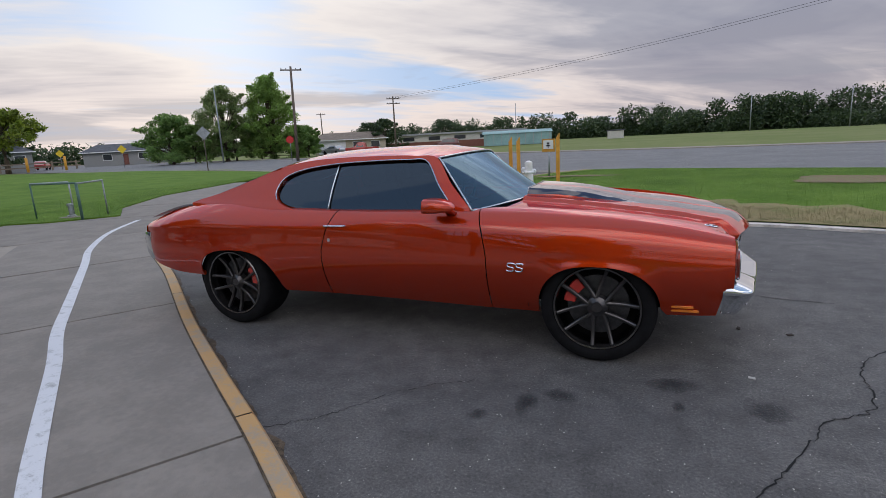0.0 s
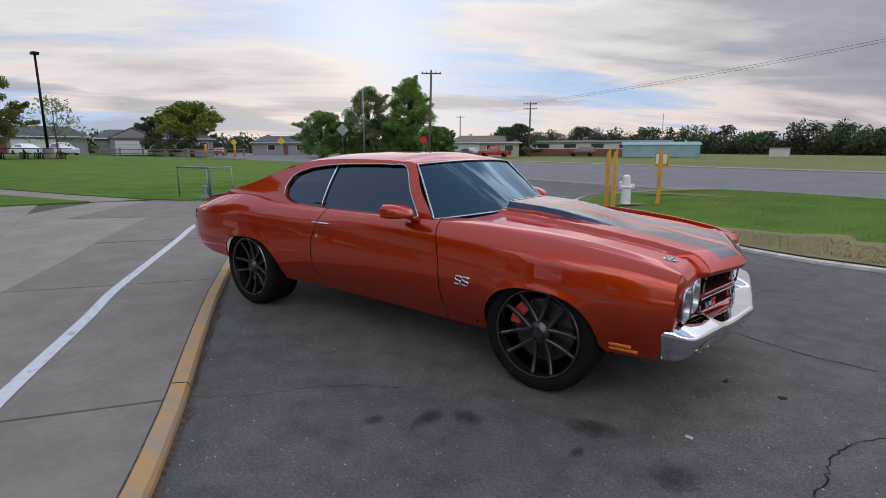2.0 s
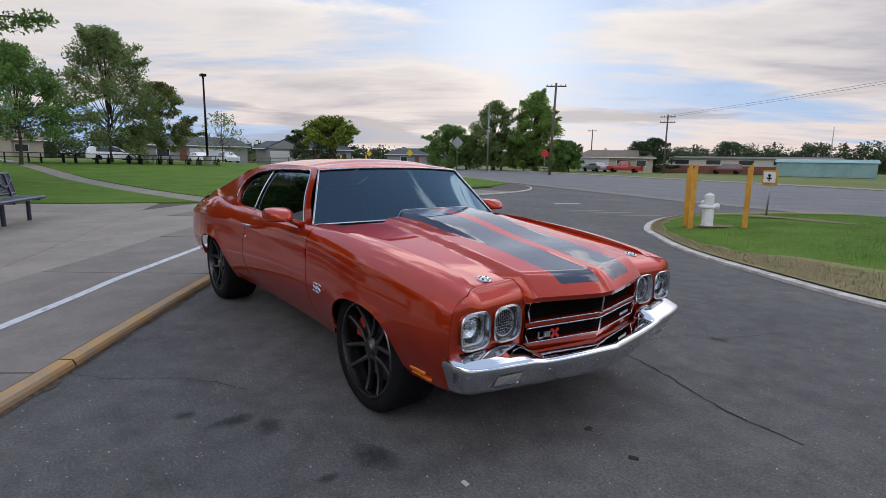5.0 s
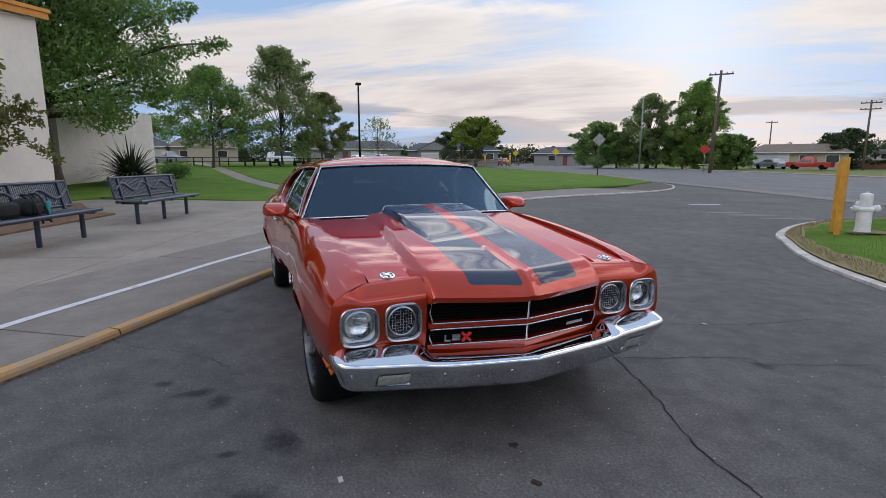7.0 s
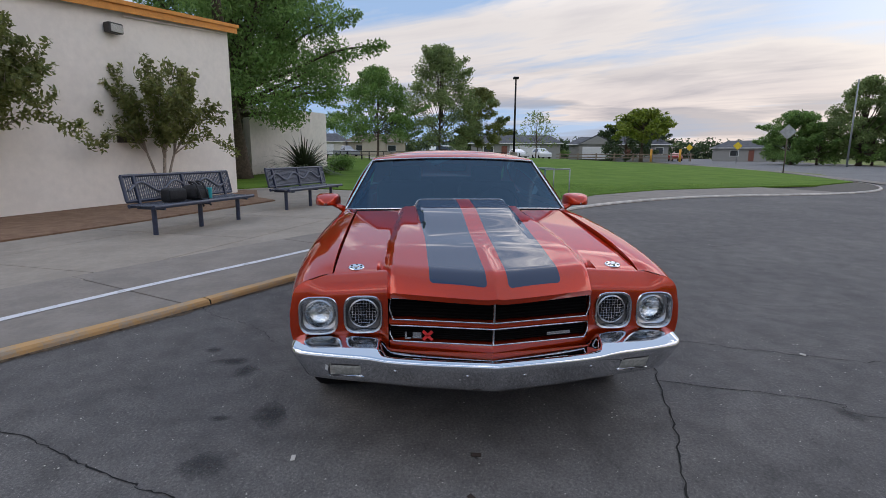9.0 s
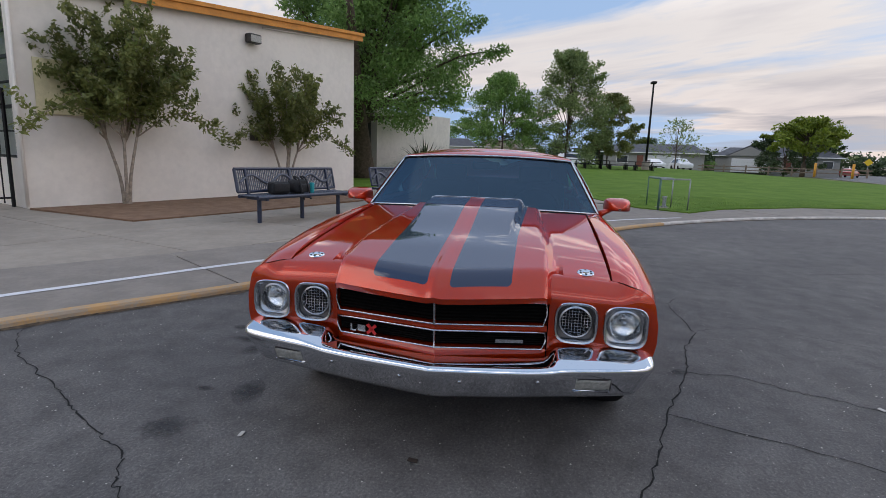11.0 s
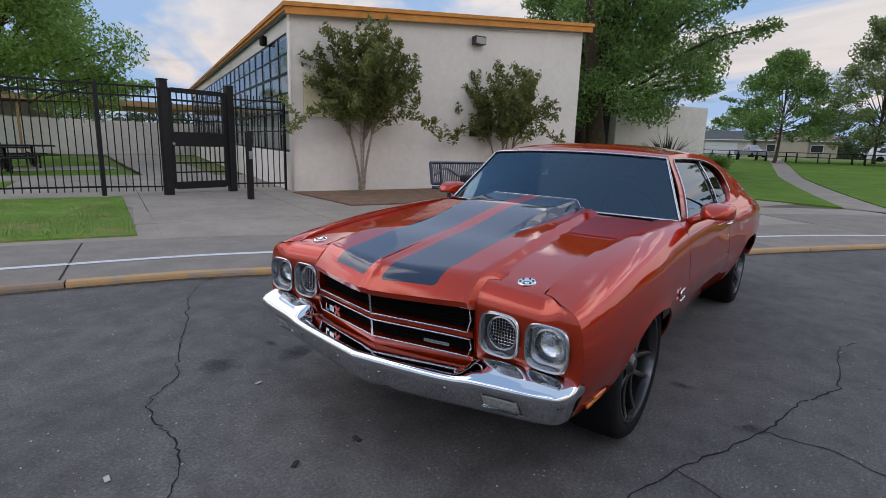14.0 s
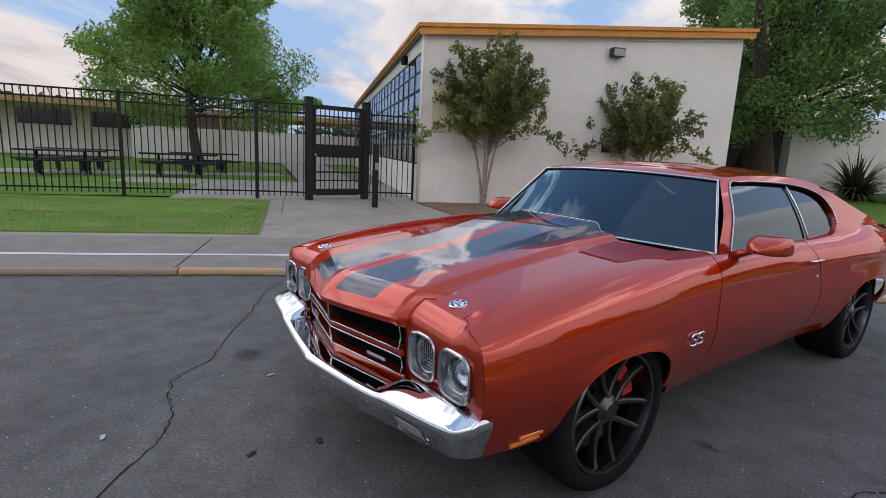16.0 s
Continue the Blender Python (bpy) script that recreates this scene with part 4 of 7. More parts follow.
M["asphalt"] = asphalt_material("old_asphalt", (0.079, 0.0745, 0.0735), (0.125, 0.1175, 0.112), .95)
M["road"] = asphalt_material("worn_road", (0.1278, 0.1263, 0.1278), (0.1736, 0.1708, 0.1695), .5, .2)
M["concrete"] = material("walk_concrete", (0.21, 0.184, 0.1595), .85, vary=.11, scale=2.6, bump=.25, bump_scale=120, objrand=.05)
M["concrete_light"] = material("plaza_concrete", (0.2771, 0.2402, 0.1989), .85, vary=.11, scale=1.1, bump=.25, bump_scale=120, objrand=.05)
M["joint"] = material("joint_dirt", (0.093, 0.0818, 0.0682), .95, vary=.3, scale=20)
M["yellow_kerb"] = material("worn_yellow_kerb", (0.47, 0.28, 0.115), .8, second=(0.3348, 0.2666, 0.1922), scale=6, stops=(.46, .60), bump=.3)
M["worn_kerb"] = material("faded_kerb", (0.2914, 0.2046, 0.1302), .85, second=(0.2294, 0.1922, 0.155), scale=5, stops=(.44, .62), bump=.3)
M["kerb_face"] = material("dirty_kerb_face", (.085, .060, .038), .95, vary=.5, scale=22, bump=.3)
M["white_paint"] = material("worn_white_paint", (0.625, 0.625, 0.6458), .75, second=(0.2778, 0.2778, 0.2778), scale=14, stops=(.53, .68), bump=.15)
M["grass"] = material("lawn", (0.0802, 0.1515, 0.0195), .9, second=(0.1319, 0.2101, 0.0352), scale=.9, stops=(.38, .62), bump=.8, bump_scale=45, detail=8, spec=.08)
M["worn_lawn"] = material("worn_lawn", (0.1438, 0.25, 0.0438), .9, second=(0.3375, 0.2812, 0.125), scale=1.5, stops=(.50, .66), bump=.8, bump_scale=45, detail=8, spec=.08)
M["dry_grass"] = material("dry_grass", (0.276, 0.2127, 0.0978), .95, second=(0.1495, 0.184, 0.046), scale=1.9, stops=(.50, .66), bump=.7, bump_scale=45)
M["field"] = material("park_grass", (0.138, 0.1782, 0.0517), .95, spec=.08, second=(0.207, 0.2127, 0.092), scale=.06, stops=(.38, .62), bump=.5, bump_scale=8)
M["soil"] = material("bark_soil", (0.1552, 0.0828, 0.046), .95, second=(0.2415, 0.1495, 0.092), scale=5, stops=(.4, .62), bump=.9, bump_scale=30)
M["pale_kerb"] = material("pale_kerb", (0.5208, 0.4774, 0.434), .85, vary=.25, scale=4, bump=.3)
M["crack"] = material("crack_shadow", (.008, .008, .008), 1.0)


def stain_material():
    """Dark spill that fades out at its rim."""
    m = bpy.data.materials.new("faded_spill")
    m.use_nodes = True
    nt = m.node_tree
    p = nt.nodes["Principled BSDF"]
    p.inputs["Base Color"].default_value = (.030, .030, .033, 1)
    p.inputs["Roughness"].default_value = .7
    gen = nt.nodes.new("ShaderNodeTexCoord").outputs["Generated"]
    mp = nt.nodes.new("ShaderNodeMapping")
    mp.inputs["Location"].default_value, mp.inputs["Scale"].default_value = (-1, -1, 0), (2, 2, 0)
    nt.links.new(gen, mp.inputs[0])
    ln = nt.nodes.new("ShaderNodeVectorMath")
    ln.operation = "LENGTH"
    nt.links.new(mp.outputs[0], ln.inputs[0])
    pos = nt.nodes.new("ShaderNodeNewGeometry").outputs["Position"]
    r = math_node(nt, "ADD", ln.outputs["Value"], math_node(nt, "MULTIPLY", math_node(nt, "ADD", noise_node(nt, pos, 14, 5, .7), -.5), 1.1))
    a = ramp_node(nt, r, [(.2, (.5, .5, .5)), (.95, (0, 0, 0))])
    tr = nt.nodes.new("ShaderNodeBsdfTransparent")
    mx = nt.nodes.new("ShaderNodeMixShader")
    nt.links.new(a, mx.inputs[0])
    nt.links.new(tr.outputs[0], mx.inputs[1])
    nt.links.new(p.outputs[0], mx.inputs[2])
    nt.links.new(mx.outputs[0], nt.nodes["Material Output"].inputs[0])
    return m


M["stain"] = stain_material()
M["litter"] = material("pale_litter", (.46, .44, .40), .8)
M["leaf_litter"] = material("dead_leaf", (.03, .02, .015), .9)


def sheet(name, poly, z, mat, cuts=0, height=None, thick=0.0, label="", kind="structure", reach=4):
    """A flat piece of ground from its outline, with sides if it has thickness."""
    bm = bmesh.new()
    vs = [bm.verts.new((x, y, 0)) for x, y in poly]
    face = bm.faces.new(vs)
    if face.normal.z < 0:
        face.normal_flip()
    bm.normal_update()
    if face.normal.z < 0:
        bmesh.ops.reverse_faces(bm, faces=[face])
    if thick:
        r = bmesh.ops.extrude_face_region(bm, geom=[face])
        top = [g for g in r["geom"] if isinstance(g, bmesh.types.BMVert)]
        for v in top:
            v.co.z += thick
        bmesh.ops.recalc_face_normals(bm, faces=bm.faces)
    bmesh.ops.triangulate(bm, faces=[f for f in bm.faces if len(f.verts) > 4])
    for _ in range(cuts):
        long = [e for e in bm.edges if e.calc_length() > reach]
        if not long:
            break
        bmesh.ops.subdivide_edges(bm, edges=long, cuts=1)
        bmesh.ops.triangulate(bm, faces=bm.faces)
    for v in bm.verts:
        v.co.z += z - thick + (height(v.co.x, v.co.y) if height else 0)
    return tagged(part(name, bm, mat), label, "", "", kind)


# ground to the horizon
v, f = [], []
rings = [0, 6, 12, 18, 25, 33, 42, 55, 75, 110, 170, 280, 500, 1000, 2400]
for r in rings:
    for k in range(72):
        a = 2 * math.pi * k / 72
        x, y = r * math.cos(a), r * math.sin(a)
        v.append((x, y, -.05 + ground_z(x, y)))
for i in range(len(rings) - 1):
    for k in range(72):
        f.append((i * 72 + k, (i + 1) * 72 + k, (i + 1) * 72 + (k + 1) % 72, i * 72 + (k + 1) % 72))
tagged(piece("ground", v, f, M["field"], None, True), "mown green park grass with dry patches, reaching the horizon", "ground", "", "structure")

KERB = [(14, -9.6), (9, -6.75), (6, -5.25), (3.7, -4.22), (2.6, -3.72), (1.42, -3.17), (.47, -2.49), (-.01, -2.15), (-.77, -1.64), (-1.81, -.92), (-3.39, .24), (-4.75, 1.16), (-6.67, 2.62), (-8.3, 4.3), (-9.5, 5.9), (-10.7, 8.0), (-11.5, 10.4), (-12.1, 13.8), (-13.6, 17.0), (-16.5, 19.8), (-21, 22.0), (-30, 25.6)]
KERB = [(p.x, p.y) for p in catmull([(x, y, 0) for x, y in KERB], 6)]


def offset_line(line, d):
    """A line moved sideways; positive is to the right of its course."""
    out = []
    for i, (x, y) in enumerate(line):
        a, b = line[max(0, i - 1)], line[min(len(line) - 1, i + 1)]
        t = Vector((b[0] - a[0], b[1] - a[1])).normalized()
        out.append((x - t.y * d, y + t.x * d))
    return out


def along(line, s0, s1, n=None):
    """The stretch of a line between two lengths."""
    acc, out = 0.0, []
    for (x0, y0), (x1, y1) in zip(line, line[1:]):
        l = math.hypot(x1 - x0, y1 - y0)
        for s in ((s0,) if acc <= s0 < acc + l else ()) + ((s1,) if acc < s1 <= acc + l else ()):
            t = (s - acc) / l
            out.append((s, x0 + (x1 - x0) * t, y0 + (y1 - y0) * t))
        acc += l
        if s0 < acc < s1:
            out.append((acc, x1, y1))
    return [(x, y) for _, x, y in sorted(set(out))]


def length(line):
    return sum(math.hypot(b[0] - a[0], b[1] - a[1]) for a, b in zip(line, line[1:]))


def strip(name, line, d0, d1, z0, z1, mat, parent=None, z_low=None, label=""):
    """A band beside a line, from offset d0 at height z0 to d1 at height z1, with a face down to z_low at d0."""
    a, b = offset_line(line, d0), offset_line(line, d1)
    v, f = [], []
    for (xa, ya), (xb, yb) in zip(a, b):
        ga, gb = ground_z(xa, ya), ground_z(xb, yb)
        v += [(xa, ya, (z_low if z_low is not None else z0) + ga), (xa, ya, z0 + ga), (xb, yb, z1 + gb)]
    ob = piece(name, v, grid_faces(len(line), 3, flip=True), mat, parent)
    turn_out(ob, lambda p: Vector((0, 0, 1)))
    if label:
        tagged(ob, label, "", "", "structure")
    return ob


WALK_Z = .055
tagged(sheet("drive", [(16, -11), (16, 4), (9, 7), (9, 13), (5, 15.8), (-3, 18.8), (-14, 23), (-32, 29), (-32, 22), (-20, 14), (-12, 2), (-6, -2), (3, -7)], 0, M["asphalt"]), "dark cracked asphalt drive with pale specks", "drive")
# kerb: painted top, dirty face
KL = length(KERB)
kerb_root = thing("kerb", "low concrete kerb with worn yellow paint", "kerb", kind="structure")
marks = [0] + [2.9 * i + 1.56 for i in range(0, 16)] + [KL - .01]
for i, (a, b) in enumerate(zip(marks, marks[1:])):
    line = along(KERB, a + .006, b - .006)
    if len(line) < 2:
        continue
    painted = a < 24
    worn = a < 12.0
    v, f = [], []
    rows_ = [offset_line(line, d) for d in (0, .006, .02, .100, .106)]
    zz = (-.02, WALK_Z - .018, WALK_Z + .002, WALK_Z + .006, WALK_Z - .03)
    for k in range(len(line)):
        for r, z in zip(rows_, zz):
            v.append((r[k][0], r[k][1], z + ground_z(*r[k])))
    piece("kerb_stone", v, grid_faces(len(line), 5, flip=True), (M["worn_kerb"] if worn else M["yellow_kerb"]) if painted else M["pale_kerb"], kerb_root)
# dirt in the gutter
dirt = [(p.x, p.y) for p in catmull([(x, y, 0) for x, y in KERB], 8)]
v = []
for (x, y), (x1, y1) in zip(offset_line(dirt, .004), offset_line(dirt, -1)):
    w = .030 * (.9 + 1.3 * noise.noise(Vector((x * 5, y * 5, 1))) + .3 * noise.noise(Vector((x * 23, y * 23, 2))))
    w = max(.010, w)
    v += [(x, y, .012), (x + (x1 - x) * w, y + (y1 - y) * w, .0035)]
tagged(piece("gutter_dirt", v, grid_faces(len(dirt), 2, flip=False), M["kerb_face"]), "brown dirt line along the kerb foot", "", "", "structure")

strip("kerb_dirt", KERB, .101, .112, WALK_Z + .003, WALK_Z + .003, M["kerb_face"], None, label="brown dirt between kerb and walk")

# walk slabs beside the kerb, cut by joints
walk_root = thing("pavement", "grey concrete walk cut into slabs by joints", "pavement", kind="structure")
tagged(strip("joint_bed", KERB, .10, 2.05, WALK_Z - .014, WALK_Z - .014, M["joint"]), "dirt in the joints", "", "", "structure")
slabs = [0] + [2.75 * i + 2.11 for i in range(0, 15)] + [KL - .01]
for a, b in zip(slabs, slabs[1:]):
    line = along(KERB, a + .011, b - .011)
    if len(line) < 2 or a > 36:
        continue
    lo, hi = offset_line(line, .112), offset_line(line, 1.95 if a < 24 else 3.4)
    n = len(line)
    v = []
    for (xa, ya), (xb, yb) in zip(lo, hi):
        v += [(xa, ya, WALK_Z - .03), (xa, ya, WALK_Z), (xb, yb, WALK_Z), (xb, yb, WALK_Z - .03)]
    turn_out(piece("slab", v, grid_faces(n, 4) + [(0, 1, 2, 3), tuple(4 * (n - 1) + k for k in (3, 2, 1, 0))], M["concrete"], walk_root), lambda p: Vector((0, 0, 1)))
# white line painted on the walk
line = [(p.x, p.y) for p in catmull([(10, -8.1, 0), (6.5, -6.38, 0), (3.76, -5.09, 0), (2.52, -4.51, 0), (1.14, -3.91, 0), (.34, -3.44, 0), (-.54, -2.91, 0), (-1.11, -2.53, 0), (-1.92, -1.97, 0), (-2.6, -1.53, 0), (-3.35, -.97, 0), (-5.04, .30, 0), (-6.15, 1.12, 0), (-7.45, 2.35, 0), (-8.5, 3.75, 0)], 6)]
strip("white_line", line, -.046, .046, WALK_Z + .004, WALK_Z + .004, M["white_paint"], None, label="worn white line painted on the walk")

strip("walk_fill", along(KERB, 0, 27), 1.957, 4.6, WALK_Z - .007, WALK_Z - .007, M["concrete_light"], None, label="pale concrete between walk and plaza")
# plaza of lighter slabs up to the building
plaza = thing("plaza", "pale concrete plaza cut into large slabs", "pavement", kind="structure")
U = Vector((-.9398, .3417, 0))
N = Vector((-.3417, -.9398, 0))
ORG = Vector((1.5, -3.2, 0))


def plaza_at(u, n):
    p = ORG + U * u + N * n
    return p.x, p.y


tagged(sheet("plaza_bed", [(6, -8), (3, -5.5), (.6, -4.2), (-2.5, -1.9), (-6.5, 1.0), (-9.8, 4.6), (-14, 3), (-16, -8), (-9, -13), (-3, -16), (-1, -14), (1.0, -5.4)], WALK_Z - .016, M["joint"]), "dirt in the plaza joints", "")
for iu in range(-3, 8):
    for jn in range(0, 6):
        u0, u1 = iu * 2.45 + .008, (iu + 1) * 2.45 - .008
        n0, n1 = 1.2 + jn * 2.05 + .008, 1.2 + (jn + 1) * 2.05 - .008
        pts = [plaza_at(u0, n0), plaza_at(u1, n0), plaza_at(u1, n1), plaza_at(u0, n1)]
        cx, cy = sum(p[0] for p in pts) / 4, sum(p[1] for p in pts) / 4
        if cx > 1.3 and cy < -5.4 or cx < -14.5:
            continue
        z = WALK_Z - .002
        v = [(x, y, z) for x, y in pts] + [(x, y, z - .03) for x, y in pts]
        turn_out(piece("slab", v, [(3, 2, 1, 0), (0, 1, 5, 4), (1, 2, 6, 5), (2, 3, 7, 6), (3, 0, 4, 7)], M["concrete_light"], plaza), lambda p: Vector((0, 0, 1)))

# lawns
LAWN_EDGE = [(-18.6, 20.6), (-16.2, 16.8), (-15.0, 12.6), (-13.6, 8.6), (-11.5, 5.6), (-9.75, 4.25), (-10.6, 3.2), (-11.7, 2.7)]
tagged(sheet("lawn", LAWN_EDGE + [(-25, .0), (-47, -2.85), (-64, -4.1), (-66, 26), (-40, 27), (-24, 22.4)], .085, M["grass"], 5, ground_z, .06), "bright green mown lawn beside the drive", "lawn")
tagged(sheet("lawn", [(-12.1, 1.55), (-13.0, -1.3), (-14.0, -2.9), (-15.6, -5.2), (-14.2, -5.9), (-14.0, -9), (-30, -9), (-47, -8), (-47, -3.8), (-25, -.95)], .085, M["grass"], 5, ground_z, .06), "green lawn strip beside the plaza", "lawn")
sheet("garden_path", [(-11.6, 2.9), (-12.2, 1.45), (-25, -1.05), (-47, -3.9), (-64, -5.4), (-64, -4.0), (-47, -2.75), (-25, .1)], .06, M["concrete_light"], 4, ground_z, label="concrete path across the lawn")
tagged(sheet("lawn", [(-.62, -9.9), (.96, -5.45), (3.9, -6.7), (9, -9.2), (16, -12.6), (16, -17), (5, -12.0)], .07, M["worn_lawn"], thick=.06), "worn green grass patch with dry spots in front of the fence", "lawn")
tagged(sheet("lawn", [(-1.75, -10.25), (4.5, -12.1), (16, -16), (20, -30), (-8.5, -46), (-5.2, -24)], .05, M["grass"]), "shaded school lawn behind the fence", "lawn")
sheet("school_path", [(-1.8, -10.15), (-3.6, -9.9), (-12, -34), (-9, -34)], .062, M["concrete_light"], label="concrete path behind the gate")
sheet("school_path", [(22, -19.4), (-4.0, -18.7), (-4.4, -20.9), (22, -22)], .064, M["concrete_light"], label="concrete strip under the picnic tables")
ISLAND = [(16, .9), (10, 2.1), (6, 3.1), (3.4, 4.0), (2.38, 4.25), (1.31, 4.80), (.14, 5.5), (-.7, 6.2), (-1.4, 6.95), (-1.95, 7.55), (-2.45, 8.45), (-2.85, 9.5), (-3.05, 10.6), (-2.95, 12.2), (-2.0, 14.6), (-.9, 16.1)]
ISLAND = [(p.x, p.y) for p in catmull([(x, y, 0) for x, y in ISLAND], 5)]
strip("island_kerb", ISLAND, .0, -.13, .035, .04, M["pale_kerb"], None, z_low=-.01, label="flush pale concrete edge of the grass island")
inner = offset_line(ISLAND, -.13)


def off_line(line, x, y):
    """Distance of a point from a line."""
    best = 1e9
    for (ax, ay), (bx, by) in zip(line, line[1:]):
        dx, dy = bx - ax, by - ay
        t = min(1, max(0, ((x - ax) * dx + (y - ay) * dy) / max(dx * dx + dy * dy, 1e-9)))
        best = min(best, math.hypot(x - ax - dx * t, y - ay - dy * t))
    return best


def island_z(x, y):
    return .15 * smooth01((off_line(ISLAND[::3] + [ISLAND[-1]], x, y) - .15) / 2.6) * smooth01(off_line([(-.9, 16.1), (2.3, 15.3), (7.3, 13.4), (16, 10.0)], x, y) / 2.5)


tagged(sheet("grass_island", inner + [(2.3, 15.3), (7.3, 13.4), (16, 10.0)], .05, M["grass"], 6, island_z, reach=1.0), "green grass island with dry bare edge", "lawn")


def dry_width(x, y):
    """How far the trodden, dry rim of the island reaches in."""
    w = .30 + 1.3 * math.exp(-((x - 2.0) / 1.8) ** 2) + .8 * smooth01((x - 2.5) / 2)
    return w * (1 + .45 * noise.noise(Vector((x * 1.7, y * 1.7, 3))))


v, f = [], []
for u in (0, .2, .4, .6, .8, 1.0):
    for (x0, y0), (x1, y1) in zip(offset_line(ISLAND, -.13), offset_line(ISLAND, -1)):
        d = .13 + dry_width(x0, y0) * u
        x, y = x0 + (x1 - x0) * (d - .13) / .87, y0 + (y1 - y0) * (d - .13) / .87
        v.append((x, y, .058 + island_z(x, y) - .015 * (u > .9)))
tagged(piece("dry_edge", v, grid_faces(6, len(ISLAND), flip=True), M["dry_grass"]), "dry trodden grass along the island edge", "", "", "structure")

# street
NEAR = [(40, 1.5), (16, 10.0), (7.3, 13.4), (2.3, 15.4), (-5.8, 17.6), (-17, 22), (-30, 27), (-66, 38), (-140, 58)]
FAR = [(40, 22), (13.1, 31.8), (2.9, 35.0), (-12.2, 41.0), (-38, 51.0), (-97, 71), (-160, 92)]
tagged(sheet("road", NEAR + FAR[::-1], .004, M["road"], 4), "wide worn grey asphalt street", "road")
strip("gutter", NEAR, -.02, .9, .010, .010, M["concrete"], None, label="pale concrete gutter of the street")
strip("far_walk", FAR, .0, -1.6, .06, .07, M["concrete_light"], None, z_low=0, label="pale kerb and walk beyond the street")
box_part("road_mark", (2.6, .28, .002), (13.2, 24.0, .012), M["white_paint"], None, 0, (0, 0, -20))
tagged(bpy.data.objects["road_mark"], "white line painted on the street", "", "", "structure")
box_part("arrow_mark", (.9, .16, .002), (-7.2, 11.75, .012), M["white_paint"], None, 0, (0, 0, 62))
tagged(bpy.data.objects["arrow_mark"], "short white mark painted on the drive", "", "", "structure")


# cracks, stains and litter on the asphalt
def crack(points, width, seed, name="crack"):
    rnd = random.Random(seed)
    pts = catmull([(x, y, 0) for x, y in points], 10)
    line = [(p.x + rnd.gauss(0, .008), p.y + rnd.gauss(0, .008)) for p in pts]
    v, f = [], []
    for i, (x, y) in enumerate(line):
        a, b = line[max(0, i - 1)], line[min(len(line) - 1, i + 1)]
        t = Vector((b[0] - a[0], b[1] - a[1])).normalized()
        w = width * rnd.uniform(.4, 1.2) * .38
        v += [(x - t.y * w, y + t.x * w, .003), (x + t.y * w, y - t.x * w, .003)]
    ob = piece(name, v, grid_faces(len(line), 2, flip=True), M["crack"])
    tagged(ob, "jagged dark crack in the asphalt", "crack", "asphalt cracks", "structure")


def blob(x, y, rx, ry, rot, mat, label, seed, z=.0025, name="stain"):
    rnd = random.Random(seed)
    n = 26
    ph = [rnd.uniform(0, 6.3) for _ in range(3)]
    v = [(x, y, z)]
    for k in range(n):
        a = 2 * math.pi * k / n
        r = 1 + .18 * math.sin(2 * a + ph[0]) + .13 * math.sin(3 * a + ph[1]) + .10 * math.sin(5 * a + ph[2])
        u, w = rx * r * math.cos(a), ry * r * math.sin(a)
        v.append((x + u * math.cos(rot) - w * math.sin(rot), y + u * math.sin(rot) + w * math.cos(rot), z))
    ob = piece(name, v, [(0, k + 1, (k + 1) % n + 1) for k in range(n)], mat)
    tagged(ob, label, "stain", "", "structure")


crack([(3.6, .35), (3.04, -.25), (2.81, -.60), (2.78, -.91), (2.70, -1.12), (2.52, -1.24), (2.39, -1.47), (2.22, -1.78), (2.05, -2.05), (1.77, -2.57), (1.48, -2.95), (1.3, -3.05)], .011, 1)
crack([(-.9, 1.75), (-.55, 1.62), (.10, 1.64), (.53, 1.47), (.98, 1.36), (1.58, 1.10), (2.12, .93), (2.61, .72), (3.0, .66)], .013, 2)
crack([(.98, 1.36), (.98, 1.66), (1.11, 1.88), (1.16, 2.05), (1.4, 2.6), (1.5, 3.3)], .010, 3)
crack([(-4.9, .95), (-4.23, 1.01), (-3.06, 1.79), (-2.63, 2.56), (-2.49, 3.2), (-2.9, 4.6)], .010, 4)
crack([(-.35, -2.2), (-.13, -2.13), (.14, -1.94), (.29, -1.74), (.46, -1.52), (.8, -1.3)], .006, 5)
crack([(.1, 1.64), (-.1, 2.2), (.2, 3.0), (0, 3.8)], .006, 6)
crack([(1.58, 1.10), (1.9, 1.9), (2.04, 1.95), (2.3, 2.6)], .008, 7)
for i, (x, y, rx, ry) in enumerate([(.93, -1.67, .085, .05), (1.13, -1.47, .13, .07), (1.30, -1.35, .13, .08), (1.86, -1.06, .16, .10), (1.87, -1.30, .06, .04), (2.27, -1.22, .17, .10), (2.05, 1.90, .12, .05), (.72, .92, .08, .05), (1.0, 1.3, .10, .05), (2.30, -.07, .02, .012)]):
    blob(x, y, rx, ry, .6 + i, M["stain"], "dark oil stain on the asphalt", i)
for i, (x, y) in enumerate([(-3.7, 10.5), (-4.6, 10.4), (-5.3, 10.3)]):
    blob(x, y, .55, .16, 1.2, M["concrete"], "pale worn patch on the drive", 40 + i, .005)
for i, (x, y) in enumerate([(2.25, -.87), (1.26, 2.27), (3.09, -.59)]):
    ob = box_part("litter_scrap", (.035, .02, .004), (x, y, .006), M["litter"], None, .001, (8, 5, 40 * i))
    tagged(ob, "small pale scrap of litter on the asphalt", "litter", "litter scraps")
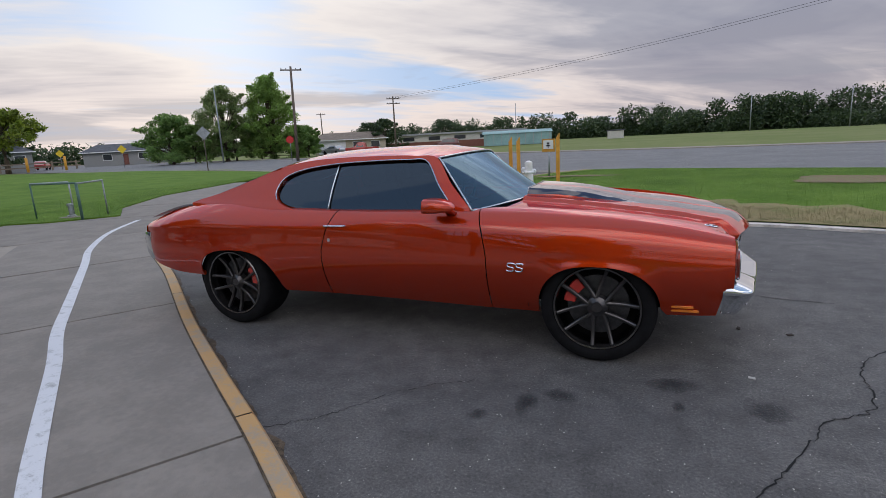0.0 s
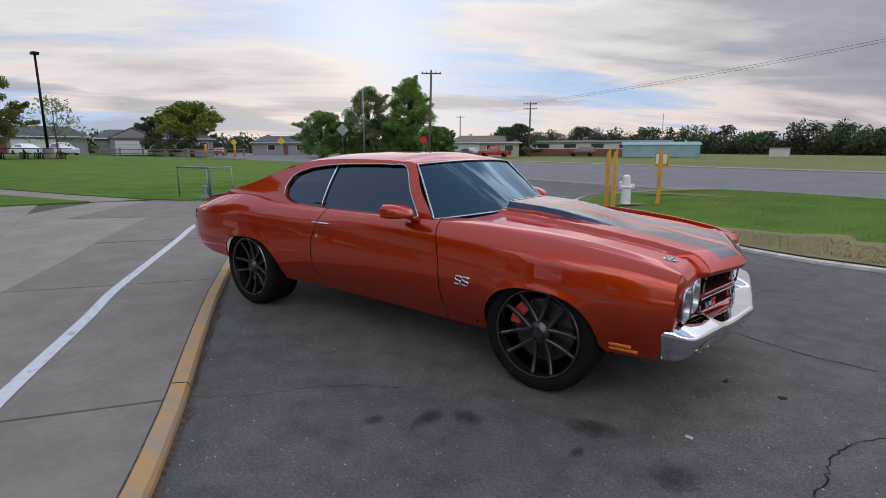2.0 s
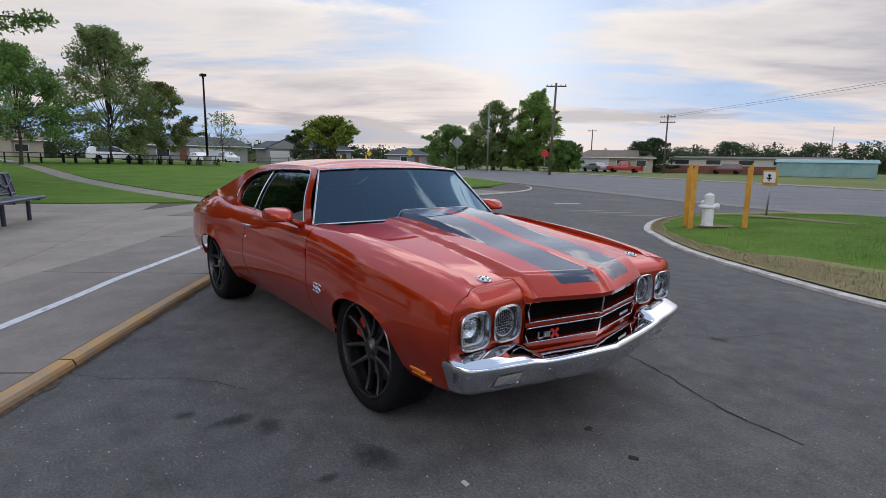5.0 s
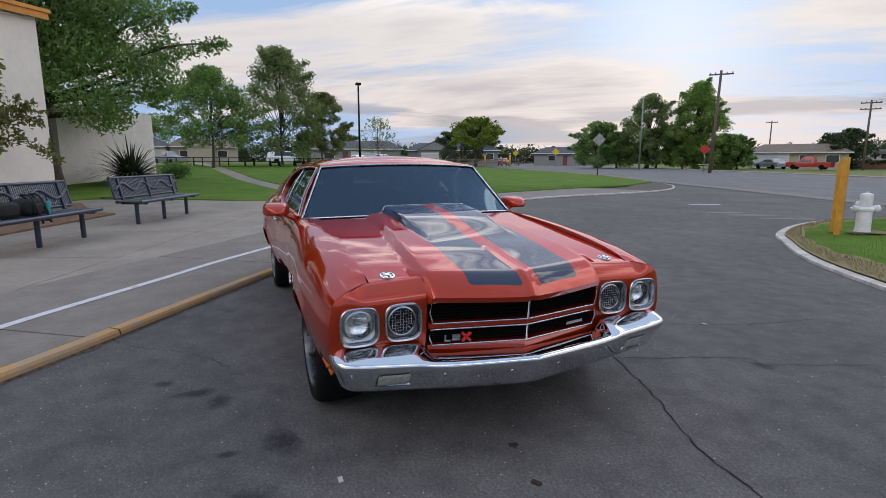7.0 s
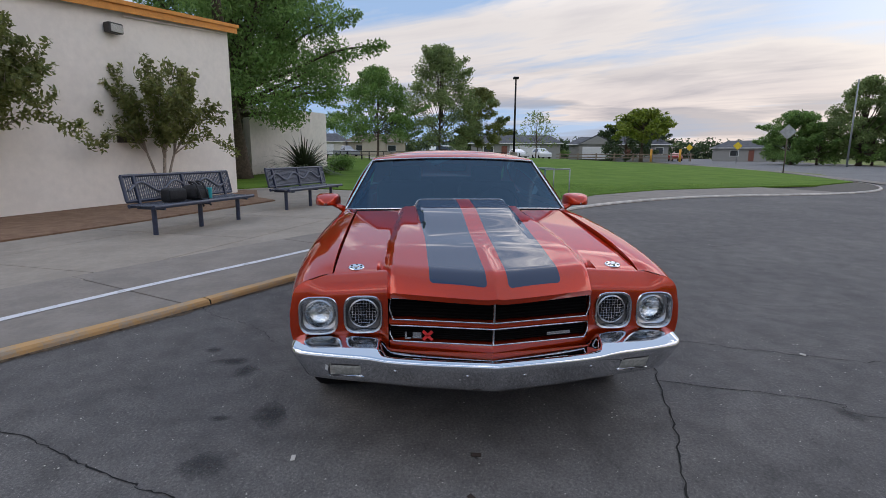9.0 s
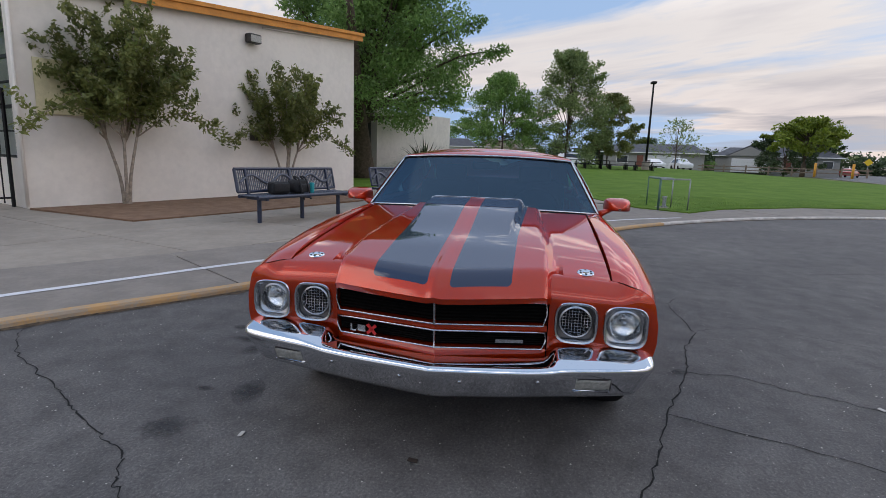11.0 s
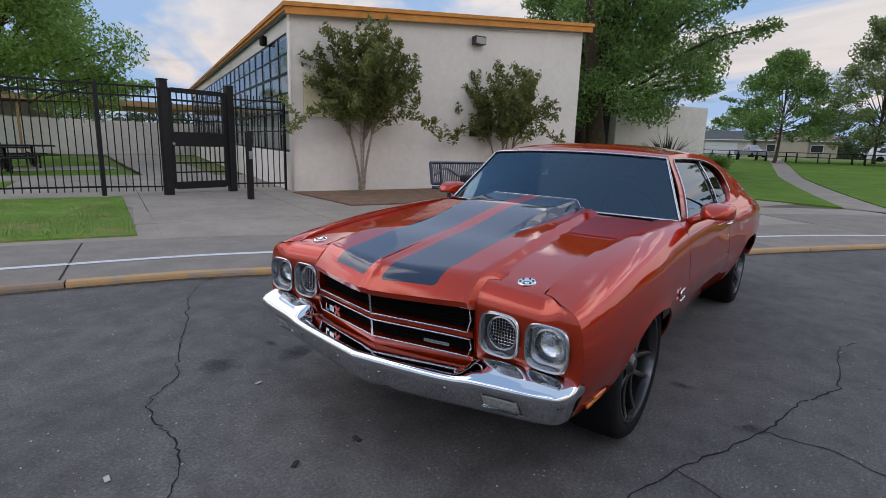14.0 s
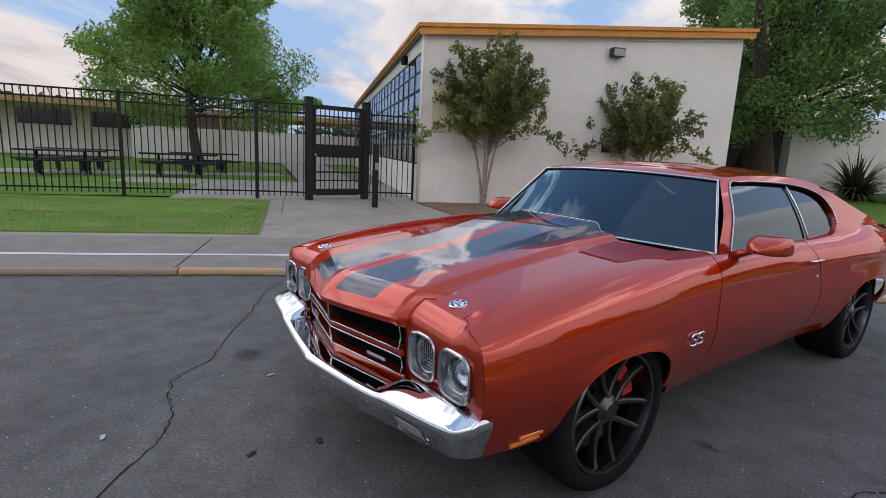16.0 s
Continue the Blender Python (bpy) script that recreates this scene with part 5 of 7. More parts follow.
for i, (x, y) in enumerate([(2.57, -.125), (2.28, -.07)]):
    ob = box_part("dead_leaf", (.045, .022, .006), (x, y, .006), M["leaf_litter"], None, .002, (10, 0, 30 + 50 * i))
    tagged(ob, "small dark dead leaf on the asphalt", "leaf", "dead leaves")
M["bare_soil"] = material("bare_soil", (.20, .135, .075), .95, second=(.17, .17, .06), scale=3, stops=(.48, .62), bump=.6)
for i, (x, y, rx, ry, rot) in enumerate([(-.4, 11.0, 1.0, .28, 0), (5.4, 8.6, 1.1, .9, .4), (-.9, 8.7, .6, .22, .5)]):
    blob(x, y, rx, ry, rot, M["bare_soil"], "bare soil patch in the grass island", 60 + i, .064 + island_z(x, y), "bare_patch")
rnd = random.Random(77)
v, f = [], []
for _ in range(5200):
    x, y = rnd.uniform(-3, 4.5), rnd.uniform(-3.2, 4.5)
    r = .0013 + .0042 * rnd.random() ** 3
    k = len(v)
    a = rnd.uniform(0, 6.28)
    v += [(x + r * math.cos(a + j * 1.57) * rnd.uniform(.6, 1.2), y + r * math.sin(a + j * 1.57), .002) for j in range(4)] + [(x, y, .002 + r * .7)]
    f += [(k + j, k + (j + 1) % 4, k + 4) for j in range(4)]
tagged(piece("gravel", v, f, M["litter"]), "scattered pale grit on the asphalt", "gravel", "", "stuff")

# ---------- school building ----------
M["stucco"] = material("cream_stucco", (.78, .72, .645), .9, vary=.05, scale=.7, bump=.25, bump_scale=140)
M["stucco_far"] = material("far_stucco", (.70, .65, .60), .9, vary=.08, scale=.5)
M["orange"] = material("orange_fascia", (.62, .245, .035), .6, vary=.12, scale=3, bump=.1)
M["soffit"] = material("grey_soffit", (.22, .215, .21), .8, vary=.1)
M["iron"] = material("black_iron", (.007, .007, .008), .5, vary=.3, scale=12, spec=.35)
M["lamp_bronze"] = material("dark_bronze", (.05, .045, .042), .5, .3, vary=.2, scale=14)
M["pane"] = glass_material("window_glass", (.86, .89, .88), ior=1.38)
M["room"] = material("pale_pane_backing", (.62, .61, .58), .9, vary=.06, scale=.6)
M["bench_blue"] = material("blue_coated_steel", (.018, .026, .055), .38, vary=.25, scale=18, coat=.3)
M["bench_grey"] = material("scuffed_steel", (.095, .105, .135), .45, vary=.2, scale=25)
M["post_yellow"] = material("yellow_post", (.60, .285, .032), .6, vary=.15, scale=5, bump=.2)
M["hydrant"] = material("white_hydrant", (.74, .75, .77), .5, vary=.08, scale=9, bump=.15)
M["steel"] = material("galvanised_steel", (.30, .32, .33), .5, .7, vary=.2, scale=20)
M["green_pipe"] = material("green_pipe", (.06, .13, .10), .55, vary=.25, scale=15)
M["sign_yellow"] = material("sign_yellow", (.70, .50, .02), .5)
M["sign_red"] = material("sign_red", (.50, .02, .02), .5)
M["sign_white"] = material("sign_white", (.75, .75, .74), .5)
M["sign_back"] = material("sign_back", (.33, .34, .35), .5, .4, vary=.15)
M["wood_pole"] = material("weathered_pole", (.13, .10, .08), .9, vary=.3, scale=6, bump=.4, bump_scale=30)
M["bark"] = material("bark", (.085, .062, .045), .95, vary=.35, scale=9, bump=.9, bump_scale=35)
M["pale_bark"] = material("pale_bark", (.34, .28, .22), .85, vary=.3, scale=12, bump=.5, bump_scale=30)
WEST, EAST = Vector((-4.0, -8.95, 0)), Vector((-12.2, -5.5, 0))
BW = (EAST - WEST)
BL = BW.length
BU = BW.normalized()
BN = Vector((BU.y, -BU.x, 0))
if BN.y > 0:
    BN = -BN
Z_W, Z_E = 4.08, 4.80


def bpt(u, n, z):
    p = WEST + BU * u + BN * n
    return (p.x, p.y, z)


school = thing("school_building", "single-storey cream stucco school building with orange roof edge", "building")


def slab_mesh(name, pts_low, pts_high, mat, parent, label=""):
    n = len(pts_low)
    v = list(pts_low) + list(pts_high)
    f = [tuple(range(n))[::-1], tuple(range(n, 2 * n))] + [(i, (i + 1) % n, n + (i + 1) % n, n + i) for i in range(n)]
    return piece(name, v, f, mat, parent, label=label)


DEEP = 26.0
slab_mesh("front_wall", [bpt(0, 0, 0), bpt(BL, 0, 0), bpt(BL, .25, 0), bpt(0, .25, 0)], [bpt(0, 0, Z_W), bpt(BL, 0, Z_E), bpt(BL, .25, Z_E), bpt(0, .25, Z_W)], M["stucco"], school)
slab_mesh("east_wall", [bpt(BL - .25, .25, 0), bpt(BL, .25, 0), bpt(BL, DEEP, 0), bpt(BL - .25, DEEP, 0)], [bpt(BL - .25, .25, Z_E), bpt(BL, .25, Z_E), bpt(BL, DEEP, Z_E), bpt(BL - .25, DEEP, Z_E)], M["stucco"], school)
slab_mesh("back_wall", [bpt(0, DEEP, 0), bpt(BL, DEEP, 0), bpt(BL, DEEP + .25, 0), bpt(0, DEEP + .25, 0)], [bpt(0, DEEP, Z_W), bpt(BL, DEEP, Z_E), bpt(BL, DEEP + .25, Z_E), bpt(0, DEEP + .25, Z_W)], M["stucco"], school)
# west side: low wall, tall gridded windows above
def side_slab(name, u0, u1, n0, n1, z0, z1, mat, parent):
    """A box along the west side of the building."""
    low = [bpt(u0, n0, z0), bpt(u1, n0, z0), bpt(u1, n1, z0), bpt(u0, n1, z0)]
    return slab_mesh(name, low, [(x, y, z1) for x, y, _ in low], mat, parent)


WIN_TOP = 3.73
side_slab("sill_wall", .02, .22, .25, DEEP, 0, .98, M["stucco"], school)
side_slab("header", .03, .22, .25, DEEP, WIN_TOP, Z_W - .02, M["stucco"], school)
# added pale sheet close behind the glass, catching light to brighten the panes
side_slab("room_wall", .62, .67, .3, DEEP, 0, 4.0, M["room"], school)
side_slab("room_floor", .24, .62, .3, DEEP, .02, .08, M["concrete_light"], school)
win = side_slab("window_frame", .05, .15, .26, DEEP, .98, 1.03, M["iron"], school)
tagged(win, label="tall gridded classroom windows in black frames")
cols_ = [.32 + 1.02 * k for k in range(26)]
levels = [1.03, 1.48, 1.93, 2.38, 2.83, 3.28, WIN_TOP]
for k, n in enumerate(cols_):
    wide = .045 if k % 3 == 0 else .022
    side_slab("mullion", .036, .10, n - wide, n + wide, 1.03, WIN_TOP, M["iron"], win)
for z in levels[1:]:
    h = .032 if z in (1.93, 2.83, WIN_TOP) else .016
    side_slab("transom", .038, .10, .28, DEEP, z - h, z + h, M["iron"], win)
for n0, n1 in zip(cols_, cols_[1:]):
    for z0, z1 in zip(levels, levels[1:]):
        q = [bpt(.050, n0, z0), bpt(.050, n1, z0), bpt(.050, n1, z1), bpt(.050, n0, z1)]
        piece("pane", q, facing(q, [(0, 1, 2, 3)], -BU), M["pane"], win)
# roof, overhanging to the west, with an orange fascia
OV, OF = .09, .14
zr = lambda u: Z_W + (Z_E - Z_W) * u / BL
slab_mesh("roof", [bpt(-OV, -OF, zr(-OV)), bpt(BL + .2, -OF, zr(BL + .2)), bpt(BL + .2, DEEP + .3, zr(BL + .2)), bpt(-OV, DEEP + .3, zr(-OV))], [bpt(-OV, -OF, zr(-OV) + .10), bpt(BL + .2, -OF, zr(BL + .2) + .10), bpt(BL + .2, DEEP + .3, zr(BL + .2) + .10), bpt(-OV, DEEP + .3, zr(-OV) + .10)], M["soffit"], school)
for z0, z1, d in ((-.06, .10, .03), (.10, .19, .07)):
    slab_mesh("fascia", [bpt(-OV - d, -OF - d, zr(-OV) + z0), bpt(BL + .2 + d, -OF - d, zr(BL + .2) + z0), bpt(BL + .2 + d, -OF - .003, zr(BL + .2) + z0), bpt(-OV - d, -OF - .003, zr(-OV) + z0)],
              [bpt(-OV - d, -OF - d, zr(-OV) + z1), bpt(BL + .2 + d, -OF - d, zr(BL + .2) + z1), bpt(BL + .2 + d, -OF - .003, zr(BL + .2) + z1), bpt(-OV - d, -OF - .003, zr(-OV) + z1)], M["orange"], school, "orange painted roof edge")
    slab_mesh("fascia", [bpt(-OV - d, -OF, zr(-OV) + max(z0, .03)), bpt(-OV - .003, -OF, zr(-OV) + max(z0, .03)), bpt(-OV - .003, DEEP, zr(-OV) + max(z0, .03)), bpt(-OV - d, DEEP, zr(-OV) + max(z0, .03))],
              [bpt(-OV - d, -OF, zr(-OV) + z1), bpt(-OV - .003, -OF, zr(-OV) + z1), bpt(-OV - .003, DEEP, zr(-OV) + z1), bpt(-OV - d, DEEP, zr(-OV) + z1)], M["orange"], school, "orange painted roof edge")
v, f = tube([bpt(5.4, -.04, zr(5.4) - .12), bpt(BL - .1, -.04, zr(BL) - .10)], .022, 8)
piece("conduit", v, f, M["stucco"], school, True)
v, f = tube([bpt(-.02, -.05, zr(0) - .2), bpt(-.02, -.05, .1)], .03, 8)
piece("downpipe", v, f, M["stucco"], school, True)
# flood lamp on the front wall
lamp = thing("wall_lamp", "dark bronze wall-mounted flood lamp under the roof edge", "lamp", pose(*bpt(5.05, -.10, 4.05), 0, 0, math.degrees(math.atan2(BU.y, BU.x))))
box_part("housing", (.36, .20, .22), (0, -.02, 0), M["lamp_bronze"], lamp, .02)
box_part("lamp_glass", (.30, .012, .17), (0, -.124, -.01), M["clear_lens"], lamp, .004)
box_part("wall_plate", (.14, .06, .14), (0, .08, 0), M["lamp_bronze"], lamp, .01)
lamp2 = thing("soffit_lamp", "small black lamp under the overhang", "lamp", pose(*bpt(-.06, 2.6, 3.84)))
box_part("housing", (.16, .16, .26), (0, 0, 0), M["black"], lamp2, .03)
# wall sign with rules, mostly hidden
sgn = thing("rules_sign", "cream wall sign with black lettering behind the shrub", "sign", Matrix.Translation(bpt(.78, -.03, 2.32)) @ Matrix.Rotation(math.atan2(BU.y, BU.x) + math.pi, 4, "Z"))
M["sign_cream"] = material("sign_cream", (.62, .55, .34), .6, vary=.08)
M["ink"] = material("sign_ink", (.05, .04, .03), .7)
box_part("board", (1.0, .03, 1.0), (0, 0, 0), M["sign_cream"], sgn, .004)


def lettering(text, size, at, parent, mat, rot=(90, 0, 0)):
    cu = bpy.data.curves.new("lettering", "FONT")
    cu.body, cu.size, cu.extrude, cu.align_x = text, size, .002, "LEFT"
    tmp = bpy.data.objects.new("lettering_tmp", cu)
    scene.collection.objects.link(tmp)
    me = bpy.data.meshes.new_from_object(tmp.evaluated_get(bpy.context.evaluated_depsgraph_get()))
    bpy.data.objects.remove(tmp)
    me.materials.append(mat)
    ob = new("lettering", me)
    ob.parent = parent
    ob.matrix_basis = pose(*at, *rot)
    return ob


lettering("4. Move", .11, (-.42, -.02, -.28), sgn, M["ink"])
lettering("quietly", .11, (-.27, -.02, -.42), sgn, M["ink"])
for k in range(4):
    box_part("text_bar", (.62 - .1 * (k % 2), .006, .05), (-.05, -.018, .36 - .14 * k), M["ink"], sgn)
# two dark number plaques become plain bars
for k, u in enumerate((5.05, 5.45)):
    ob = box_part("number_plaque", (.26, .03, .20), bpt(u, -.03, 1.62), M["ink"], None, .004, (0, 0, math.degrees(math.atan2(BU.y, BU.x))))
    tagged(ob, "small dark plaque on the stucco wall", "plaque", "wall plaques")

# soil bed along the wall
sheet("soil_bed", [(-3.85, -8.75), (-3.2, -6.05), (-5.3, -5.2), (-9.6, -3.75), (-10.4, -4.4), (-13.4, -5.25), (-13.5, -5.7)], WALK_Z + .03, M["soil"], 2, lambda x, y: .03 * noise.noise(Vector((x * 1.3, y * 1.3, 0))), .05, label="brown bark and soil bed along the wall")

# second wing behind the tree
wing = thing("school_wing", "cream stucco school wing behind the trees", "building")
slab_mesh("wall", [(-29.5, -5.2, .1), (-22.5, -7.9, .1), (-24.5, -16, .1), (-31.5, -13, .1)], [(-29.5, -5.2, 3.7), (-22.5, -7.9, 3.6), (-24.5, -16, 3.6), (-31.5, -13, 3.7)], M["stucco_far"], wing)
# plain black slab spanning the gap from the wing towards the school
slab_mesh("link_wall", [(-22.4, -8.2, .1), (-13.9, -12.5, .1), (-14.3, -13.2, .1), (-22.8, -9, .1)], [(-22.4, -8.2, 3.0), (-13.9, -12.5, 3.0), (-14.3, -13.2, 3.0), (-22.8, -9, 3.0)], M["iron"], wing)


# ---------- fence and gate ----------
def fence_run(fence, a, b, height=2.2, z0=.07):
    a, b = Vector((*a, 0)), Vector((*b, 0))
    d = b - a
    l, yaw = d.length, math.degrees(math.atan2(d.y, d.x))
    for z in (height - .03, height - .22, .16):
        box_part("rail", (l, .035, .035), (*((a + b) / 2).xy, z + z0), M["iron"], fence, 0, (0, 0, yaw))
    n = int(l / .125)
    for k in range(1, n):
        p = a + d * (k / n)
        ob = new("picket", FENCE_MESH)
        ob.parent = fence
        ob.location, ob.rotation_euler = (p.x, p.y, z0), (0, 0, radians(yaw))


bm = bmesh.new()
bm_box(bm, (.02, .02, 2.12), pose(0, 0, 1.12))
FENCE_MESH = bpy.data.meshes.new("picket")
bm.to_mesh(FENCE_MESH)
bm.free()
FENCE_MESH.materials.append(M["iron"])
G_L, G_R, F_W = (-1.52, -9.86), (-2.98, -9.86), (-4.12, -9.4)
fence = thing("iron_fence", "black iron picket fence around the school yard", "fence")
posts = [(9.6, -13.3), (7.2, -12.7), (4.75, -12.0), (2.13, -11.22), (-.47, -10.38), G_L]
for a, b in zip(posts, posts[1:]):
    fence_run(fence, a, b)
    box_part("post", (.075, .075, 2.24), (*a, 1.17), M["iron"], fence, .006)
fence_run(fence, G_R, F_W, 2.1)
box_part("post", (.05, .05, 2.2), (*F_W, 1.15), M["iron"], fence, .004)
gate = thing("iron_gate", "closed black iron yard gate between two stout posts", "gate")
for p in (G_L, G_R):
    box_part("gate_post", (.16, .16, 2.36), (*p, 1.22), M["iron"], gate, .008)
    box_part("post_cap", (.18, .18, .03), (*p, 2.41), M["iron"], gate, .006)
gx0, gx1, gy = G_R[0] + .10, G_L[0] - .10, -9.86
gw = gx1 - gx0
for x in (gx0 + .035, gx1 - .035):
    box_part("gate_stile", (.07, .05, 2.08), (x, gy, 1.22), M["iron"], gate, .004)
for z, h in ((2.22, .10), (2.02, .04), (.24, .16), (1.22, .30), (.72, .035), (.52, .03), (1.62, .03)):
    box_part("gate_rail", (gw - .14, .045, h), ((gx0 + gx1) / 2, gy, z), M["iron"], gate, .003)
for k in range(1, 10):
    x = gx0 + .07 + (gw - .14) * k / 10
    box_part("gate_picket", (.02, .02, 1.9), (x, gy, 1.22), M["iron"], gate)
v, f = lathe([(0, .06), (.03, .055), (.034, .03), (.012, .02), (.012, 0)], 16, "y", (gx1 - .035, gy + .02, 1.12))
piece("gate_knob", v, f, M["steel"], gate, True, 40, label="round steel knob")
bol = thing("bollard", "black steel bollard before the gate", "bollard", pose(-2.36, -8.15, 0))
box_part("pole", (.11, .11, 1.38), (0, 0, .74), M["iron"], bol, .015)
box_part("lock_plate", (.09, .02, .16), (0, .062, .95), M["steel"], bol, .006)


# ---------- benches ----------
def bench(m, label):
    b = thing("park_bench", label, "bench", m, "benches along the wall")
    L = 2.36
    back_tilt = 12
    for x in (-.98, 0, .98):
        v, f = tube([(x, .02, 0), (x, .02, .40)], .038, 10)
        piece("leg", v, f, M["bench_blue"], b, True, 40)
        box_part("arm", (.045, .52, .045), (x, -.02, .41), M["bench_blue"], b, .008)
        box_part("back_strut", (.045, .05, .50), (x, -.27, .64), M["bench_blue"], b, .006, (back_tilt, 0, 0))
    for y in (-.235, .225):
        v, f = tube([(-L / 2, y, .445), (L / 2, y, .445)], .032, 10)
        piece("seat_edge", v, f, M["bench_blue"], b, True, 40)
    n = 58
    for k in range(n):
        x = -L / 2 + .03 + (L - .06) * k / (n - 1)
        ob = new("seat_slat", SLAT)
        ob.parent = b
        ob.location = (x, -.005, .458)
        ob = new("back_slat", SLAT_BACK)
        ob.parent = b
        ob.matrix_basis = pose(x, -.30, .70, back_tilt)
    for z, y in ((.895, -.345), (.515, -.262)):
        v, f = tube([(-L / 2, y, z), (L / 2, y, z)], .026, 10)
        piece("back_edge", v, f, M["bench_blue"], b, True, 40)
    for x in (-L / 2, L / 2):
        v, f = tube([(x, -.262, .515), (x, -.30, .70), (x, -.345, .895)], .026, 10)
        piece("back_end", v, f, M["bench_blue"], b, True, 40)
    pts = [(x, -.283 - .04 * math.sin(x * 9) * .4, .72 + .075 * math.sin(x * 9)) for x in np.linspace(-L / 2 + .05, L / 2 - .05, 60)]
    v, f = tube(pts, .022, 6)
    piece("wave_band", v, f, M["bench_grey"], b, True, label="wavy steel band across the back")
    return b


bm = bmesh.new()
bm_box(bm, (.026, .44, .012))
SLAT = bpy.data.meshes.new("seat_slat")
bm.to_mesh(SLAT)
bm.free()
SLAT.materials.append(M["bench_grey"])
bm = bmesh.new()
bm_box(bm, (.022, .012, .37))
SLAT_BACK = bpy.data.meshes.new("back_slat")
bm.to_mesh(SLAT_BACK)
bm.free()
SLAT_BACK.materials.append(M["bench_grey"])
byaw = math.degrees(math.atan2(.69, -1.86)) + 180
bench(pose(-4.80, -3.87, WALK_Z, 0, 0, byaw), "dark blue slatted steel bench holding a black bag and cup")
bench(pose(-8.31, -2.63, WALK_Z, 0, 0, byaw - 1.5), "dark blue slatted steel bench with wavy back band")


def local(m, p):
    return m @ Vector(p)


BM = pose(-4.80, -3.87, WALK_Z, 0, 0, byaw)
M["bag"] = material("black_nylon", (.012, .012, .014), .75, vary=.4, scale=22, bump=.6, bump_scale=40)
M["teal"] = material("teal_cup", (.02, .33, .36), .35, coat=.3)
bag = thing("backpack", "black nylon camera backpack lying on the bench", "backpack", BM @ pose(.05, -.03, .465, 0, 0, 8))
bm = bmesh.new()
bm_box(bm, (.36, .26, .24), pose(0, 0, .13, 0, 0, 0), .07, 3)
part("body", bm, M["bag"], bag, smooth=True, sharp=60)
bm = bmesh.new()
bm_box(bm, (.26, .08, .16), pose(.0, .15, .10), .035, 3)
part("pocket", bm, M["bag"], bag, smooth=True, sharp=60)
for x in (-.1, .1):
    v, f = tube(catmull([(x, .05, .25), (x, -.02, .30), (x + .04, .12, .28), (x + .06, .20, .12), (x + .03, .24, -.10)], 4), .016, 6)
    piece("strap", v, f, M["bag"], bag, True)
bag2 = thing("shoulder_bag", "black nylon bag beside the backpack on the bench", "bag", BM @ pose(.50, -.04, .465, 0, 0, -10))
bm = bmesh.new()
bm_box(bm, (.34, .20, .22), pose(0, 0, .11), .045, 3)
part("body", bm, M["bag"], bag2, smooth=True, sharp=60)
bm = bmesh.new()
bm_box(bm, (.30, .03, .15), pose(0, .11, .12), .012, 2)
part("flap", bm, M["bag"], bag2, smooth=True, sharp=60)
cup = thing("tumbler", "teal drinking tumbler standing on the bench seat", "cup", BM @ pose(-.28, 0, .465))
v, f = lathe([(0, 0), (.036, 0), (.040, .02), (.046, .17), (.044, .185), (0, .187)], 24, "z")
piece("body", v, f, M["teal"], cup, True, 40)
v, f = tube([(0, 0, .18), (.01, 0, .26)], .005, 6)
piece("straw", v, f, M["black"], cup)


# ---------- posts, hydrant, signs, poles ----------
def yellow_post(x, y, h, lean, label="yellow-painted square guard post beside the hydrant"):
    p = thing("guard_post", label, "post", pose(x, y, .05 + island_z(x, y), 0, lean, 12), "hydrant guard posts")
    bm = bmesh.new()
    bm_box(bm, (.085, .085, h), pose(0, 0, h / 2), .01)
    for vtx in bm.verts:
        if vtx.co.z > h * .9:
            vtx.co.z += .05 * (1 if vtx.co.x > 0 else -1)
    part("shaft", bm, M["post_yellow"], p)
    return p


yellow_post(-1.30, 8.12, 1.24, 0)
yellow_post(-1.58, 8.47, 1.25, 0)
yellow_post(-.47, 8.58, 1.20, 0)
hyd = thing("fire_hydrant", "white-painted fire hydrant on the grass island", "hydrant", pose(-1.16, 8.53, .05 + island_z(-1.16, 8.53), 0, 0, 60))
v, f = lathe([(0, 0), (.15, 0), (.15, .03), (.11, .045), (.105, .38), (.12, .39), (.12, .42), (.095, .45), (.09, .60), (.095, .62), (.085, .66), (.04, .68), (0, .685)], 24, "z")
piece("barrel", v, f, M["hydrant"], hyd, True, 35)
for a, z, r, l in ((0, .42, .065, .20), (180, .42, .05, .19), (90, .48, .055, .19)):
    c, s_ = math.cos(radians(a)), math.sin(radians(a))
    v, f = tube([(0, 0, z), (c * l * .75, s_ * l * .75, z), (c * l * .76, s_ * l * .76, z), (c * l, s_ * l, z)], [r * .8, r * .8, r, r], 16)
    piece("outlet", v, f, M["hydrant"], hyd, True, 35)
    v, f = tube([(c * l, s_ * l, z), (c * (l + .035), s_ * (l + .035), z)], .02, 5)
    piece("outlet_nut", v, f, M["hydrant"], hyd)
v, f = tube([(0, 0, .655), (0, 0, .70)], .022, 5)
piece("top_nut", v, f, M["hydrant"], hyd)


def board(name, poly, thick, mat, parent, m, label=""):
    k = len(poly)
    v = [m @ Vector((x, -thick / 2, z)) for x, z in poly] + [m @ Vector((x, thick / 2, z)) for x, z in poly]
    f = [tuple(range(k)), tuple(range(2 * k - 1, k - 1, -1))] + [(i, k + i, k + (i + 1) % k, (i + 1) % k) for i in range(k)]
    return piece(name, v, f, mat, parent, label=label)


def ngon(n, r, start=0):
    return [(r * math.cos(start + 2 * math.pi * i / n), r * math.sin(start + 2 * math.pi * i / n)) for i in range(n)]


